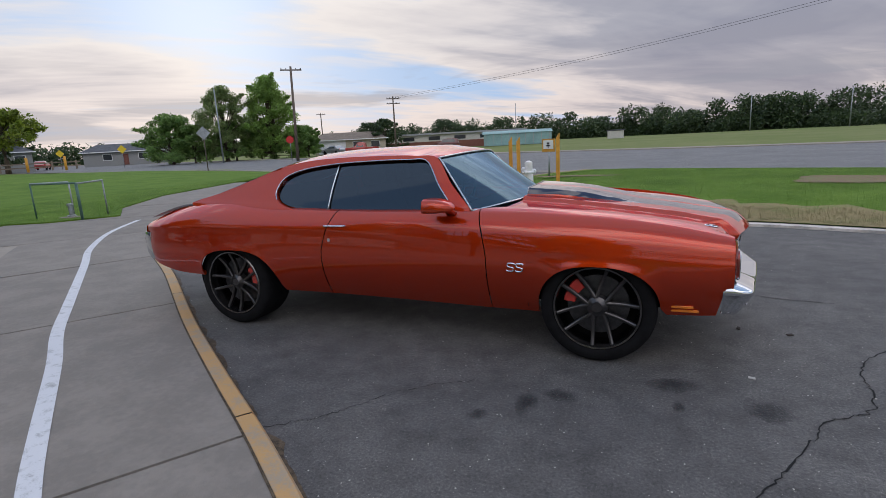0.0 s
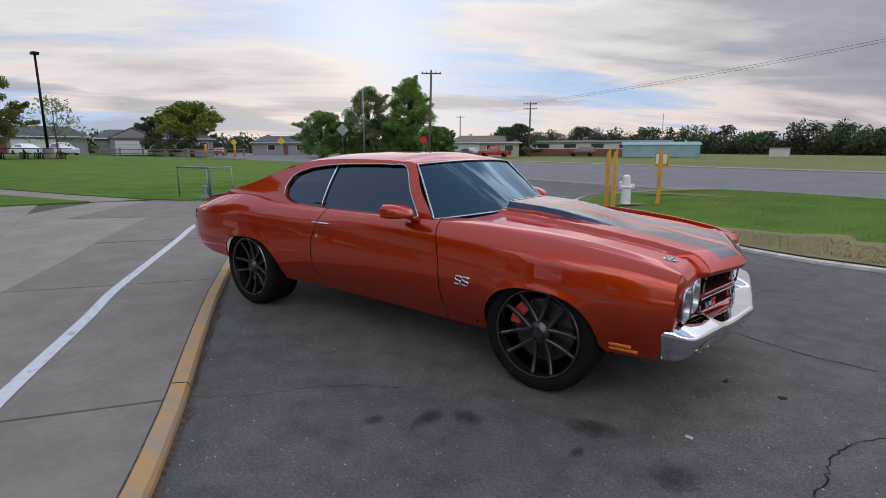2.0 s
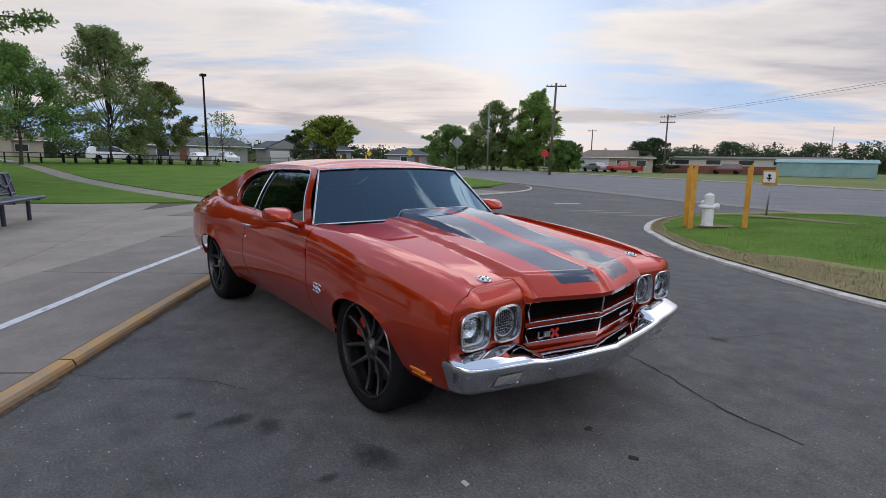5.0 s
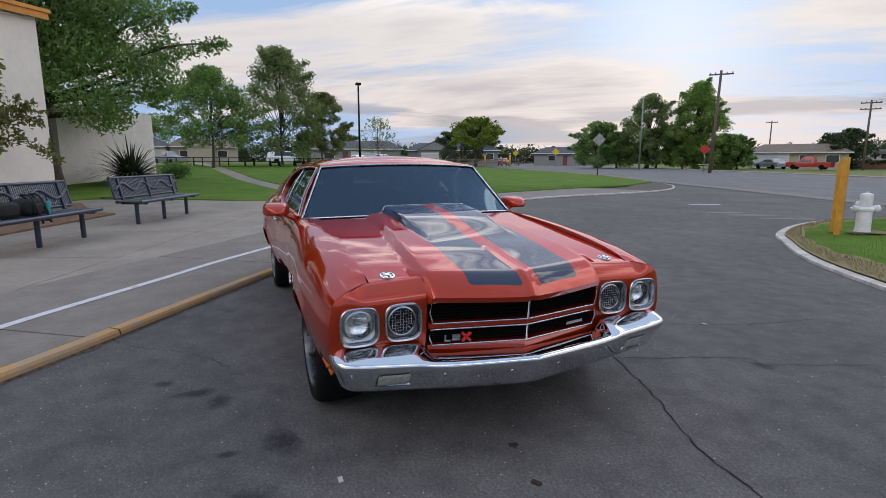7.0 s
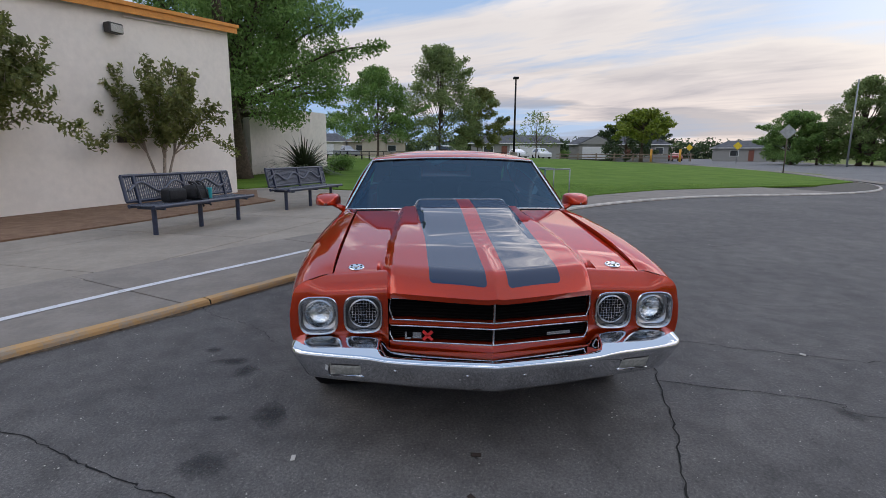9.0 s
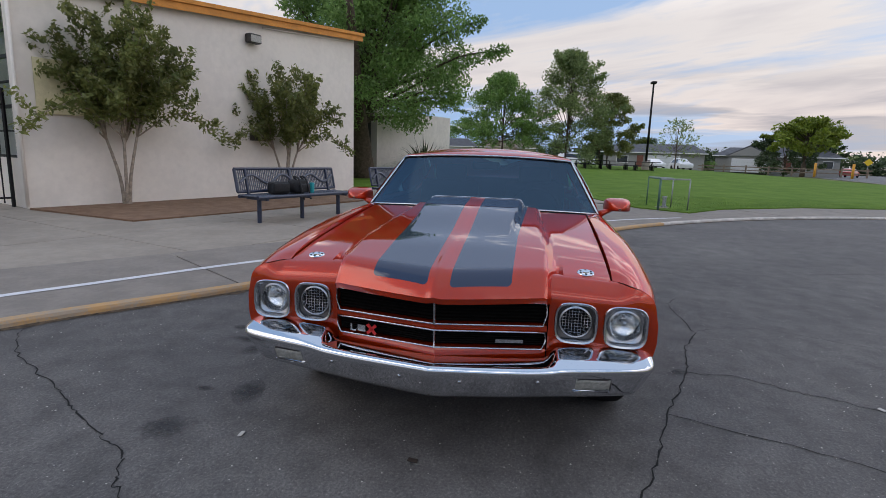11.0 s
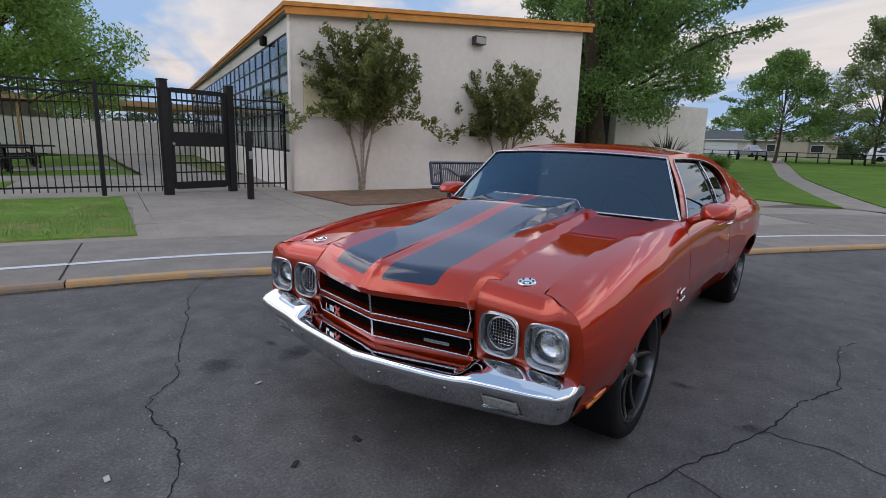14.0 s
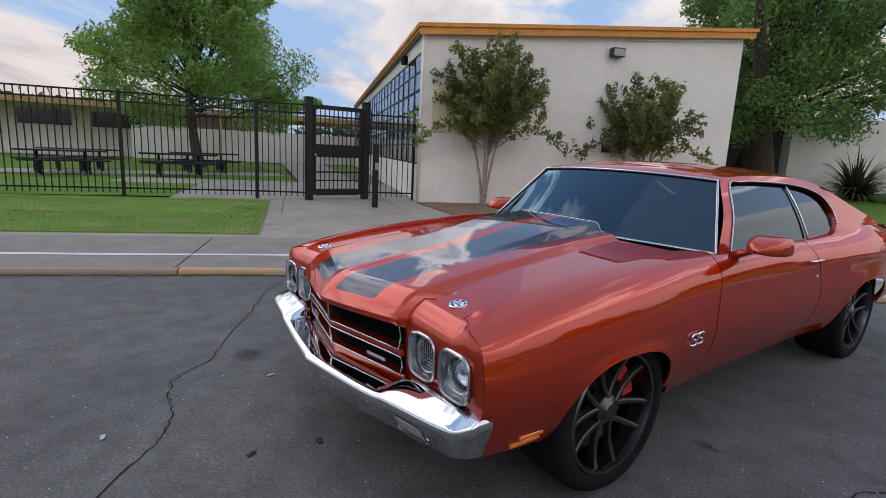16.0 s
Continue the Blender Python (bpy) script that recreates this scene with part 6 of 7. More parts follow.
info = thing("small_sign", "small white and yellow sign plate on a thin post", "sign", pose(-1.35, 12.03, .05 + island_z(-1.35, 12.03), 0, 0, -30))
v, f = tube([(0, 0, 0), (.02, 0, .85)], .022, 8)
piece("pole", v, f, M["steel"], info, True)
board("plate", [(-.25, -.19), (.25, -.19), (.25, .19), (-.25, .19)], .01, M["post_yellow"], info, pose(.02, -.03, .93))
board("panel", [(-.19, -.11), (.19, -.11), (.19, .15), (-.19, .15)], .01, M["sign_white"], info, pose(.02, -.045, .93))
flat_sign("emblem", [bar(-.08, -.03, .08, -.03, .04), bar(-.05, .04, .05, .04, .05), bar(0, -.10, 0, .02, .03)], lambda u, w, d: (.02 + u, -.052 - d, .95 + w), M["black"], info)


def sign_post(name, x, y, h, z, plate, r, yaw, mat, label, lean=0, pole=M["steel"]):
    t = thing(name, label, "sign", pose(x, y, z, 0, lean, yaw))
    v, f = tube([(0, 0, 0), (0, 0, h)], .035, 8)
    piece("pole", v, f, pole, t, True)
    board("plate", plate, .012, mat, t, pose(0, -.05, h - r * .6))
    return t


sign_post("warning_sign", -27.2, 23.6, 2.85, ground_z(-27.2, 23.6) + .05, ngon(4, .46), .46, 58, M["sign_back"], "back of a grey diamond road sign on a brown post", 0, M["wood_pole"])
sign_post("stop_sign", -35.6, 43.4, 2.6, 0, ngon(8, .42, math.pi / 8), .42, 35, M["sign_red"], "red octagonal stop sign at the junction")
sign_post("warning_sign", -63, 44, 2.7, .1, ngon(4, .55), .55, 60, M["sign_yellow"], "yellow diamond warning sign down the street")
sign_post("warning_sign", -82, 48, 2.7, .1, ngon(4, .55), .55, 60, M["sign_yellow"], "yellow diamond warning sign down the street")


def utility_pole(x, y, h, yaw, arms, z=0, lean=0):
    t = thing("utility_pole", "tall weathered wooden utility pole with crossarm", "utility pole", pose(x, y, z, 0, lean, yaw), "utility poles")
    v, f = tube([(0, 0, 0), (0, 0, h)], [.17, .11], 10)
    piece("mast", v, f, M["wood_pole"], t, True)
    for k in range(arms):
        zz = h - .35 - .8 * k
        box_part("crossarm", (2.2, .11, .13), (0, .1, zz), M["wood_pole"], t, .01)
        for u in (-1.0, -.5, .5, 1.0):
            v, f = lathe([(0, .16), (.035, .14), (.05, .06), (.03, 0)], 8, "z", (u, .1, zz + .06))
            piece("insulator", v, f, M["black"], t, True)


utility_pole(-34.9, 43.5, 9.9, 30, 1, 0, 1.5)
utility_pole(-39.6, 76.2, 9.0, 30, 2, 0, 0)
utility_pole(-75, 106, 9.5, 30, 1)
utility_pole(-110, 14, 9.0, 80, 2, .8)
for x, y, h in ((-52, 50, 9.6), (-30, 120, 9), (18, 116, 7), (33, 112, 7)):
    t = thing("slim_pole", "slim grey street pole", "pole", pose(x, y, 0))
    v, f = tube([(0, 0, 0), (0, 0, h)], [.11, .07], 8)
    piece("mast", v, f, M["steel"], t, True)
lp = thing("parking_lamp", "tall dark lamp post with a square head on a concrete base", "lamp post", pose(-41.5, 9.3, ground_z(-41.5, 9.3)))
v, f = tube([(0, 0, .7), (0, 0, 6.95)], [.10, .07], 10)
piece("mast", v, f, M["black"], lp, True)
v, f = lathe([(0, .75), (.30, .75), (.32, .70), (.32, 0)], 16, "z")
piece("footing", v, f, M["concrete_light"], lp)
box_part("lamp_head", (.5, .42, .18), (0, 0, 7.0), M["black"], lp, .02)
# overhead wires
for k, dz in enumerate((0, .25)):
    pts = [Vector((-39.6 + t * 100, 76.2 - t * 40, 8.6 + dz + t * 9 - 2.0 * math.sin(t * math.pi))) for t in np.linspace(0, 1, 30)]
    v, f = tube(pts, .014, 4)
    tagged(piece("overhead_wire", v, f, M["black"]), "thin overhead wire between utility poles", "wire", "overhead wires")

# pipe cage on the lawn
cage = thing("pipe_guard", "green and grey pipe guard frame around a lawn valve", "guard rail", pose(-10.75, 4.1, .08, 0, 0, 0))
c4 = [(-.95, -.5), (.75, -.55), (.45, .25), (-.45, .05)]
for i, (x, y) in enumerate(c4):
    v, f = tube([(x, y, 0), (x, y, .80)], .018 if i != 1 else .030, 8)
    piece("upright", v, f, M["green_pipe"] if i < 2 else M["steel"], cage, True)
for a, b in ((0, 1), (1, 2), (3, 0)):
    v, f = tube([(*c4[a], .80), (*c4[b], .81)], .02, 8)
    piece("top_pipe", v, f, M["green_pipe"] if a == 0 else M["steel"], cage, True)
v, f = lathe([(0, .32), (.06, .32), (.07, .28), (.05, .26), (.05, .06), (.09, .05), (.09, 0)], 14, "z", (-.15, -.2, 0))
piece("valve", v, f, M["steel"], cage, True, 40)
box_part("valve_slab", (.4, .3, .04), (-.1, -.25, .0), M["concrete_light"], cage)


# ---------- trees and plants ----------
def leaf_material(name, a, b, trans=.35):
    m = bpy.data.materials.new(name)
    m.use_nodes = True
    nt = m.node_tree
    p = nt.nodes["Principled BSDF"]
    geo = nt.nodes.new("ShaderNodeNewGeometry")
    col = ramp_node(nt, geo.outputs["Random Per Island"], [(0, a), (1, b)])
    broad = noise_node(nt, geo.outputs["Position"], .9, 3, .5)
    shade = ramp_node(nt, broad, [(.35, (.75, .75, .75)), (.65, (1.15, 1.15, 1.1))])
    col = mix_node(nt, 1.0, col, shade, "MULTIPLY")
    nt.links.new(col, p.inputs["Base Color"])
    p.inputs["Roughness"].default_value = .55
    tl = nt.nodes.new("ShaderNodeBsdfTranslucent")
    nt.links.new(col, tl.inputs[0])
    mx = nt.nodes.new("ShaderNodeMixShader")
    mx.inputs[0].default_value = trans
    nt.links.new(p.outputs[0], mx.inputs[1])
    nt.links.new(tl.outputs[0], mx.inputs[2])
    nt.links.new(mx.outputs[0], nt.nodes["Material Output"].inputs[0])
    return m


M["leaf_deep"] = leaf_material("deep_green_leaf", (0.1159, 0.2125, 0.0483), (0.2512, 0.3864, 0.1159), .55)
M["leaf_bright"] = leaf_material("bright_green_leaf", (0.176, 0.2898, 0.057), (0.3416, 0.4864, 0.1449), .70)
M["leaf_olive"] = leaf_material("olive_leaf", (0.1286, 0.1632, 0.0415), (0.2769, 0.2868, 0.0939), .5)
M["leaf_pale"] = leaf_material("pale_leaf", (0.1518, 0.2138, 0.076), (0.3036, 0.3726, 0.1518), .60)
M["leaf_yellow"] = leaf_material("yellow_green_leaf", (0.1207, 0.1782, 0.0161), (0.276, 0.3335, 0.046))
M["leaf_dark"] = leaf_material("dark_far_leaf", (.030, .055, .022), (.075, .115, .042), .35)
M["sword"] = leaf_material("sword_leaf", (0.0252, 0.042, 0.0196), (0.077, 0.098, 0.042), .15)
M["blade"] = leaf_material("grass_blade", (0.1478, 0.2822, 0.0403), (0.2419, 0.383, 0.0739), .4)
M["blade_dry"] = leaf_material("dry_blade", (.17, .15, .06), (.30, .25, .12), .3)


def leaf_cloud(centres, count, size, rng, spread, flat=.8):
    """Vertices and faces of many small bent leaves round the given clump centres (x, y, z, radius)."""
    c = np.asarray(centres, float)
    weight = c[:, 3] ** 1.7
    pick = rng.choice(len(c), count, p=weight / weight.sum())
    d = rng.normal(size=(count, 3))
    d /= np.linalg.norm(d, axis=1)[:, None]
    r = c[pick, 3] * (rng.random(count) ** .45) * spread
    pos = c[pick, :3] + d * r[:, None] * np.array([1, 1, flat])
    n = rng.normal(size=(count, 3)) + np.array([0, 0, .6])
    n /= np.linalg.norm(n, axis=1)[:, None]
    t = np.cross(n, rng.normal(size=(count, 3)))
    t /= np.linalg.norm(t, axis=1)[:, None]
    b = np.cross(n, t)
    s = size * rng.uniform(.6, 1.35, count)[:, None]
    v = np.stack([pos - t * s, pos + b * s * .42 + n * s * .10, pos + t * s, pos - b * s * .42 + n * s * .10], 1).reshape(-1, 3)
    f = np.arange(count * 4).reshape(-1, 4)
    f = np.concatenate([f[:, [0, 2, 1]], f[:, [0, 3, 2]]])
    return v, f


def fast_mesh(name, v, f, mat, parent=None, label="", normals=None):
    me = bpy.data.meshes.new(name)
    me.vertices.add(len(v))
    me.vertices.foreach_set("co", np.asarray(v, np.float32).ravel())
    f = np.asarray(f, np.int32)
    k = f.shape[1]
    me.loops.add(f.size)
    me.loops.foreach_set("vertex_index", f.ravel())
    me.polygons.add(len(f))
    me.polygons.foreach_set("loop_start", np.arange(0, f.size, k, dtype=np.int32))
    me.polygons.foreach_set("loop_total", np.full(len(f), k, np.int32))
    me.materials.append(mat)
    me.update(calc_edges=True)
    me.validate()
    if normals is not None:
        me.normals_split_custom_set_from_vertices(normals.tolist())
    ob = new(name, me)
    ob.parent = parent
    if label:
        tagged(ob, label=label)
    return ob


def limb(points, r0, r1, n=7):
    pts = catmull(points, 4)
    k = len(pts)
    return tube(pts, [r0 + (r1 - r0) * i / (k - 1) for i in range(k)], n)


def join(chunks):
    v, f = [], []
    for a, b in chunks:
        k = len(v)
        v += [tuple(p) for p in a]
        f += [tuple(i + k for i in q) for q in b]
    return v, f


def tree(x, y, z, height, crown_r, seed, leaf, bark, label, leaves=3500, size=.16, trunk_r=.18, stems=1, crown_low=.30, clumps=40, shape=1.0, name="tree", spread=1.0, taper=.0, sprays=10):
    """A tree with a tapered trunk, limbs that reach the clumps, and a crown of single leaves."""
    rng = np.random.default_rng(seed)
    t = thing(name, label, "tree", pose(x, y, z))
    chunks, centres = [], []
    low = height * crown_low
    for s in range(stems):
        a = 2 * math.pi * s / max(stems, 1) + rng.uniform(0, 1)
        off = (0 if stems == 1 else trunk_r * 1.6)
        top = (math.cos(a) * off * 5 + rng.normal(0, .05) * crown_r, math.sin(a) * off * 5 + rng.normal(0, .05) * crown_r, height * (.80 if stems == 1 else .62))
        mid = (math.cos(a) * off * 1.8 + rng.normal(0, .02) * height, math.sin(a) * off * 1.8 + rng.normal(0, .02) * height, low)
        chunks.append(limb([(math.cos(a) * off * .5, math.sin(a) * off * .5, -.1), mid, top], trunk_r, trunk_r * .22, 9))
    for k in range(clumps):
        u = (k + .5) / clumps
        ph = k * 2.39996 + rng.uniform(-.5, .5)
        hz = low + (height - low) * (u ** .85)
        env = math.sin(math.pi * min(1, .16 + .84 * (hz - low) / (height - low)) ** (.9 * shape)) ** .7
        env *= 1 - taper * u
        rr = crown_r * env * rng.uniform(.45, .97)
        cr = crown_r * rng.uniform(.15, .28)
        c = (rr * math.cos(ph), rr * math.sin(ph), min(hz + rng.normal(0, .03) * height, height - cr * .5))
        centres.append((*c, cr))
        if k % 2 == 0:
            start = (rng.normal(0, .03) * crown_r, rng.normal(0, .03) * crown_r, low + (c[2] - low) * .35)
            midp = (c[0] * .5, c[1] * .5, start[2] + (c[2] - start[2]) * .45)
            chunks.append(limb([start, midp, c], trunk_r * .24, trunk_r * .05, 5))
    for k in range(sprays):
        ph, hz = rng.uniform(0, 6.28), rng.uniform(low + .1 * height, height * .97)
        env = math.sin(math.pi * min(1, .16 + .84 * (hz - low) / (height - low)) ** (.9 * shape)) ** .7
        rr = crown_r * (env * (1 - taper * hz / height) + .22) * rng.uniform(.95, 1.2)
        tip = Vector((rr * math.cos(ph), rr * math.sin(ph), hz + .05 * height * rng.uniform(-1, 1.6)))
        root = Vector((tip.x * .3, tip.y * .3, hz - .12 * height))
        chunks.append(limb([root, root.lerp(tip, .55) + Vector((0, 0, .03 * height)), tip], trunk_r * .14, trunk_r * .03, 4))
        for u in (.55, .7, .82, .92, 1.0):
            p = root.lerp(tip, u)
            centres.append((p.x, p.y, p.z, crown_r * .085 * rng.uniform(.7, 1.3)))
    v, f = join(chunks)
    piece("trunk", v, f, bark, t, True)
    v, f = leaf_cloud(centres, leaves, size, rng, spread)
    fast_mesh("crown", v, f, leaf, t)
    return t


# big shade tree beyond the corner of the building
tree(-20.5, -7.8, .15, 11.3, 4.9, 11, M["leaf_deep"], M["bark"], "large green shade tree with a forked dark trunk", 95000, .088, .58, 2, .24, 130, .85)
# tree in the school yard
tree(-2.2, -25.5, .05, 9.6, 5.0, 21, M["leaf_bright"], M["bark"], "broad bright-green yard tree behind the fence", 66000, .098, .30, 1, .24, 105, .8, taper=.25)
# young trees on the lawn
tree(-38.5, -2.5, ground_z(-38.5, -2.5), 7.2, 3.1, 31, M["leaf_deep"], M["bark"], "young green lawn tree", 17000, .11, .14, 1, .22, 60, .8)
tree(-43.5, 3.0, ground_z(-43.5, 3), 9.7, 4.0, 32, M["leaf_pale"], M["bark"], "tall loose-crowned lawn tree with grey-green leaves", 24000, .115, .17, 1, .12, 90, .75, taper=.25)
tree(-46.5, 7.0, ground_z(-46.5, 7), 6.6, 2.4, 33, M["leaf_olive"], M["bark"], "small lawn tree with loose crown", 12000, .115, .11, 1, .14, 48, .8)
# crape myrtles by the wall
def shrub_tree(x, y, z, height, spread, seed, shoots, leaves, droop):
    """A vase-shaped shrub tree: pale stems that fork into leafy upright shoots."""
    rng = np.random.default_rng(seed)
    t = thing("shrub_tree", "multi-stemmed olive-green shrub tree with pale trunks by the wall", "tree", pose(x, y, z), "shrub trees by the wall")
    chunks, centres = [], []
    forks = []
    for s in range(4):
        a = s * 1.57 + rng.uniform(0, .8)
        fork = Vector((.30 * math.cos(a), .30 * math.sin(a), height * rng.uniform(.27, .36)))
        chunks.append(limb([(.05 * math.cos(a), .05 * math.sin(a), -.1), (.11 * math.cos(a), .11 * math.sin(a), height * .14), tuple(fork)], .040, .026, 7))
        forks.append(fork)
    for k in range(shoots):
        u = (k + .5) / shoots
        a = k * 2.39996 + rng.uniform(-.4, .4)
        top = height * (.40 + .60 * u ** .75) * rng.uniform(.93, 1.05)
        r = spread * (1.0 - .62 * u ** 1.6) * rng.uniform(.62, 1.12)
        tip = Vector((r * math.cos(a), r * math.sin(a), top))
        if k < droop:
            tip = Vector((spread * 1.25 * math.cos(a), spread * 1.25 * math.sin(a), height * rng.uniform(.28, .38)))
        root = min(forks, key=lambda f: (f - tip).xy.length)
        mid = root.lerp(tip, .5) + Vector((0, 0, .10 * height * (1 - u) + .12))
        chunks.append(limb([tuple(root), tuple(mid), tuple(tip)], .017, .004, 5))
        line = catmull([tuple(root), tuple(mid), tuple(tip)], 8)
        for i, p in enumerate(line):
            w = i / (len(line) - 1)
            if w > .22:
                centres.append((p.x, p.y, p.z, rng.uniform(.12, .25) * (1.15 - .5 * w)))
        for _ in range(3):
            p = line[int(rng.integers(7, len(line) - 1))]
            q = p + Vector((rng.normal(0, .28), rng.normal(0, .28), rng.uniform(.05, .42)))
            chunks.append(limb([tuple(p), tuple(p.lerp(q, .6) + Vector((0, 0, .03))), tuple(q)], .006, .002, 4))
            for w in (.4, .65, .85, 1.0):
                c = p.lerp(q, w)
                centres.append((c.x, c.y, c.z, rng.uniform(.06, .12)))
    v, f = join(chunks)
    piece("trunk", v, f, M["pale_bark"], t, True)
    v, f = leaf_cloud(centres, leaves, .058, rng, 1.0, 1.0)
    fast_mesh("crown", v, f, M["leaf_olive"], t)


shrub_tree(-5.35, -8.0, .08, 4.0, 1.55, 41, 46, 21000, 3)
shrub_tree(-9.25, -6.38, .08, 3.5, 1.45, 42, 36, 14000, 2)
# yellow-green street tree and bare-branched tree by the houses
tree(-66, 32.2, .4, 6.7, 3.9, 51, M["leaf_yellow"], M["bark"], "spreading yellow-green tree before a house", 6000, .24, .3, 1, .46, 46, 1.2)
tree(-72, 19, .7, 6.6, 3.6, 52, M["leaf_pale"], M["bark"], "thin sparse tree with bare branches", 700, .2, .12, 1, .2, 46, .8)
# tall trees at the junction
tree(-58.0, 56.9, .1, 10.6, 4.3, 61, M["leaf_pale"], M["bark"], "tall dark loose-crowned tree at the junction", 17000, .17, .4, 1, .12, 76, .8)
tree(-53.0, 61.3, .1, 12.0, 4.9, 62, M["leaf_bright"], M["bark"], "tall dense green tree at the junction", 28000, .18, .4, 1, .05, 100, .7, taper=.30)
tree(-64.5, 52.8, .1, 7.0, 4.4, 63, M["leaf_deep"], M["bark"], "rounded green tree at the junction", 16000, .18, .3, 1, .06, 60, 1.0)
for i, (x, y, h, r, leaf) in enumerate([(-61.5, 54.2, 5.2, 3.6, "leaf_deep"), (-57.5, 58.2, 5.6, 3.6, "leaf_deep"), (-54.5, 60.5, 5.0, 3.4, "leaf_deep"), (-50.5, 64.2, 4.6, 3.0, "leaf_deep"), (-96, 47, 6.5, 4.0, "leaf_deep"), (-50, 66, 4.5, 2.2, "leaf_deep"), (-80, 36, 6.2, 4, "leaf_dark"), (-90, 44, 6.0, 4.5, "leaf_dark"), (-110, 52, 9, 6, "leaf_olive"), (-45, 82, 5.5, 3.6, "leaf_dark"), (-112, -2, 9, 6, "leaf_dark"), (-105, -14, 9, 7, "leaf_deep"), (-98, 12, 6, 3, "leaf_dark"), (-118, 24, 6.5, 5, "leaf_dark"), (-130, 62, 9, 6, "leaf_pale"), (-60, 104, 6, 5, "leaf_dark"), (-42, 104, 5.5, 5, "leaf_dark")]):
    tree(x, y, .2, h, r, 100 + i, M[leaf], M["bark"], "street tree among the far houses", 6000, .22, .22, 1, .06, 40, 1.0)


def woods(name, line, height, depth, seed, count, size, label):
    rng = np.random.default_rng(seed)
    n = len(line)
    centres = []
    for _ in range(260):
        s = rng.uniform(0, n - 1)
        i = min(int(s), n - 2)
        t = s - i
        x, y = (line[i][k] + (line[i + 1][k] - line[i][k]) * t for k in (0, 1))
        h = height * (.62 + .38 * noise.noise(Vector((x * .035, y * .035, seed)))) * rng.uniform(.75, 1.15)
        r = rng.uniform(2.2, 4.2)
        for zc in np.arange(1.2, h, 2.4):
            centres.append((x + rng.normal(0, depth), y + rng.normal(0, depth), zc, r * (1 - .35 * zc / (h + .1))))
    v, f = leaf_cloud(centres, count, size, rng, 1.0, .9)
    ob = fast_mesh(name, v, f, M["leaf_dark"])
    tagged(ob, label, "woods", "", "stuff")


woods("far_woods", [(-118, 190), (-60, 172), (-20, 158), (20, 140), (55, 124), (95, 100), (130, 70), (150, 20)], 9.2, 4.0, 3, 120000, .42, "dark line of oak woods beyond the field")
woods("far_woods", [(-150, 20), (-150, 60), (-140, 110), (-118, 190)], 7.5, 4.0, 4, 26000, .5, "dark line of trees behind the far houses")
woods("far_woods", [(-150, 20), (-140, -30), (-90, -70), (-30, -80), (40, -70)], 8, 4.0, 5, 26000, .5, "dark line of trees behind the school")
v, f = [], []
box_part("woods_floor", (330, 6, 3.2), (10, 150, 1.0), M["leaf_dark"], None, 0, (0, 0, -20))
tagged(bpy.data.objects["woods_floor"], "dark undergrowth at the foot of the woods", "woods", "", "stuff")


# sword-leaved plant and round shrubs
def sword_plant(x, y, z, seed):
    rng = np.random.default_rng(seed)
    t = thing("sword_plant", "large clump of dark sword-shaped leaves", "shrub", pose(x, y, z))
    for k in range(290):
        a, tilt, l = rng.uniform(0, 6.28), 1.5 * rng.uniform(.004, 1) ** .5, rng.uniform(1.5, 2.4)
        c, s_ = math.cos(a), math.sin(a)
        v = []
        for u in np.linspace(0, 1, 6):
            r = l * u * math.sin(tilt) * (1 + .25 * u)
            h = l * u * math.cos(tilt) + .45 * l * u * (1 - u) * math.sin(tilt) - .30 * (u ** 2.5) * math.sin(tilt) * l
            w = .048 * (1 - u ** 2.2) + .004
            v += [(r * c - s_ * w, r * s_ + c * w, max(h, .02)), (r * c + s_ * w, r * s_ - c * w, max(h, .02))]
        piece("sword_leaf", v, grid_faces(6, 2), M["sword"], t)


sword_plant(-22.8, -5.4, .18, 5)


def shrub(x, y, z, r, seed, leaf, label):
    rng = np.random.default_rng(seed)
    t = thing("shrub", label, "shrub", pose(x, y, z))
    centres = [(rng.normal(0, .4) * r, rng.normal(0, .4) * r, r * rng.uniform(.35, .9), r * .5) for _ in range(16)]
    v, f = leaf_cloud(centres, 2600, .06 * max(1, r), rng, 1.0)
    fast_mesh("foliage", v, f, leaf, t)
    v, f = join([limb([(0, 0, -.05), (c[0] * .5, c[1] * .5, c[2] * .5), c[:3]], .02, .006, 5) for c in centres[:8]])
    piece("stems", v, f, M["bark"], t)


shrub(-26.3, -3.9, .25, .85, 7, M["leaf_deep"], "round dark green shrub by the wing")
shrub(-84, 27, .8, 1.0, 8, M["leaf_deep"], "round shrub before a house")
for i, (x, y) in enumerate([(-94, 17), (-96, 21), (-60, 49), (-64, 50), (-50, 78)]):
    shrub(x, y, .4, 1.3, 20 + i, M["leaf_deep"], "shrub before the far houses")


# ---------- picnic tables ----------
def picnic_table(m, label="dark metal picnic table with attached seats", group="picnic tables", L=2.4):
    t = thing("picnic_table", label, "picnic table", m, group)
    box_part("tabletop", (L, .75, .05), (0, 0, .74), M["iron"], t, .008)
    for s in (-1, 1):
        box_part("seat", (L, .27, .045), (0, s * .68, .45), M["iron"], t, .008)
        v, f = tube(catmull([(s * .62, -.70, .02), (s * .62, -.68, .42), (s * .62, -.35, .46), (s * .62, -.25, .10), (s * .62, .25, .10), (s * .62, .35, .46), (s * .62, .68, .42), (s * .62, .70, .02)], 5), .035, 8)
        piece("leg", v, f, M["iron"], t, True)
        v, f = tube([(s * .62, 0, .10), (s * .62, 0, .72)], .04, 8)
        piece("column", v, f, M["iron"], t, True)
    return t


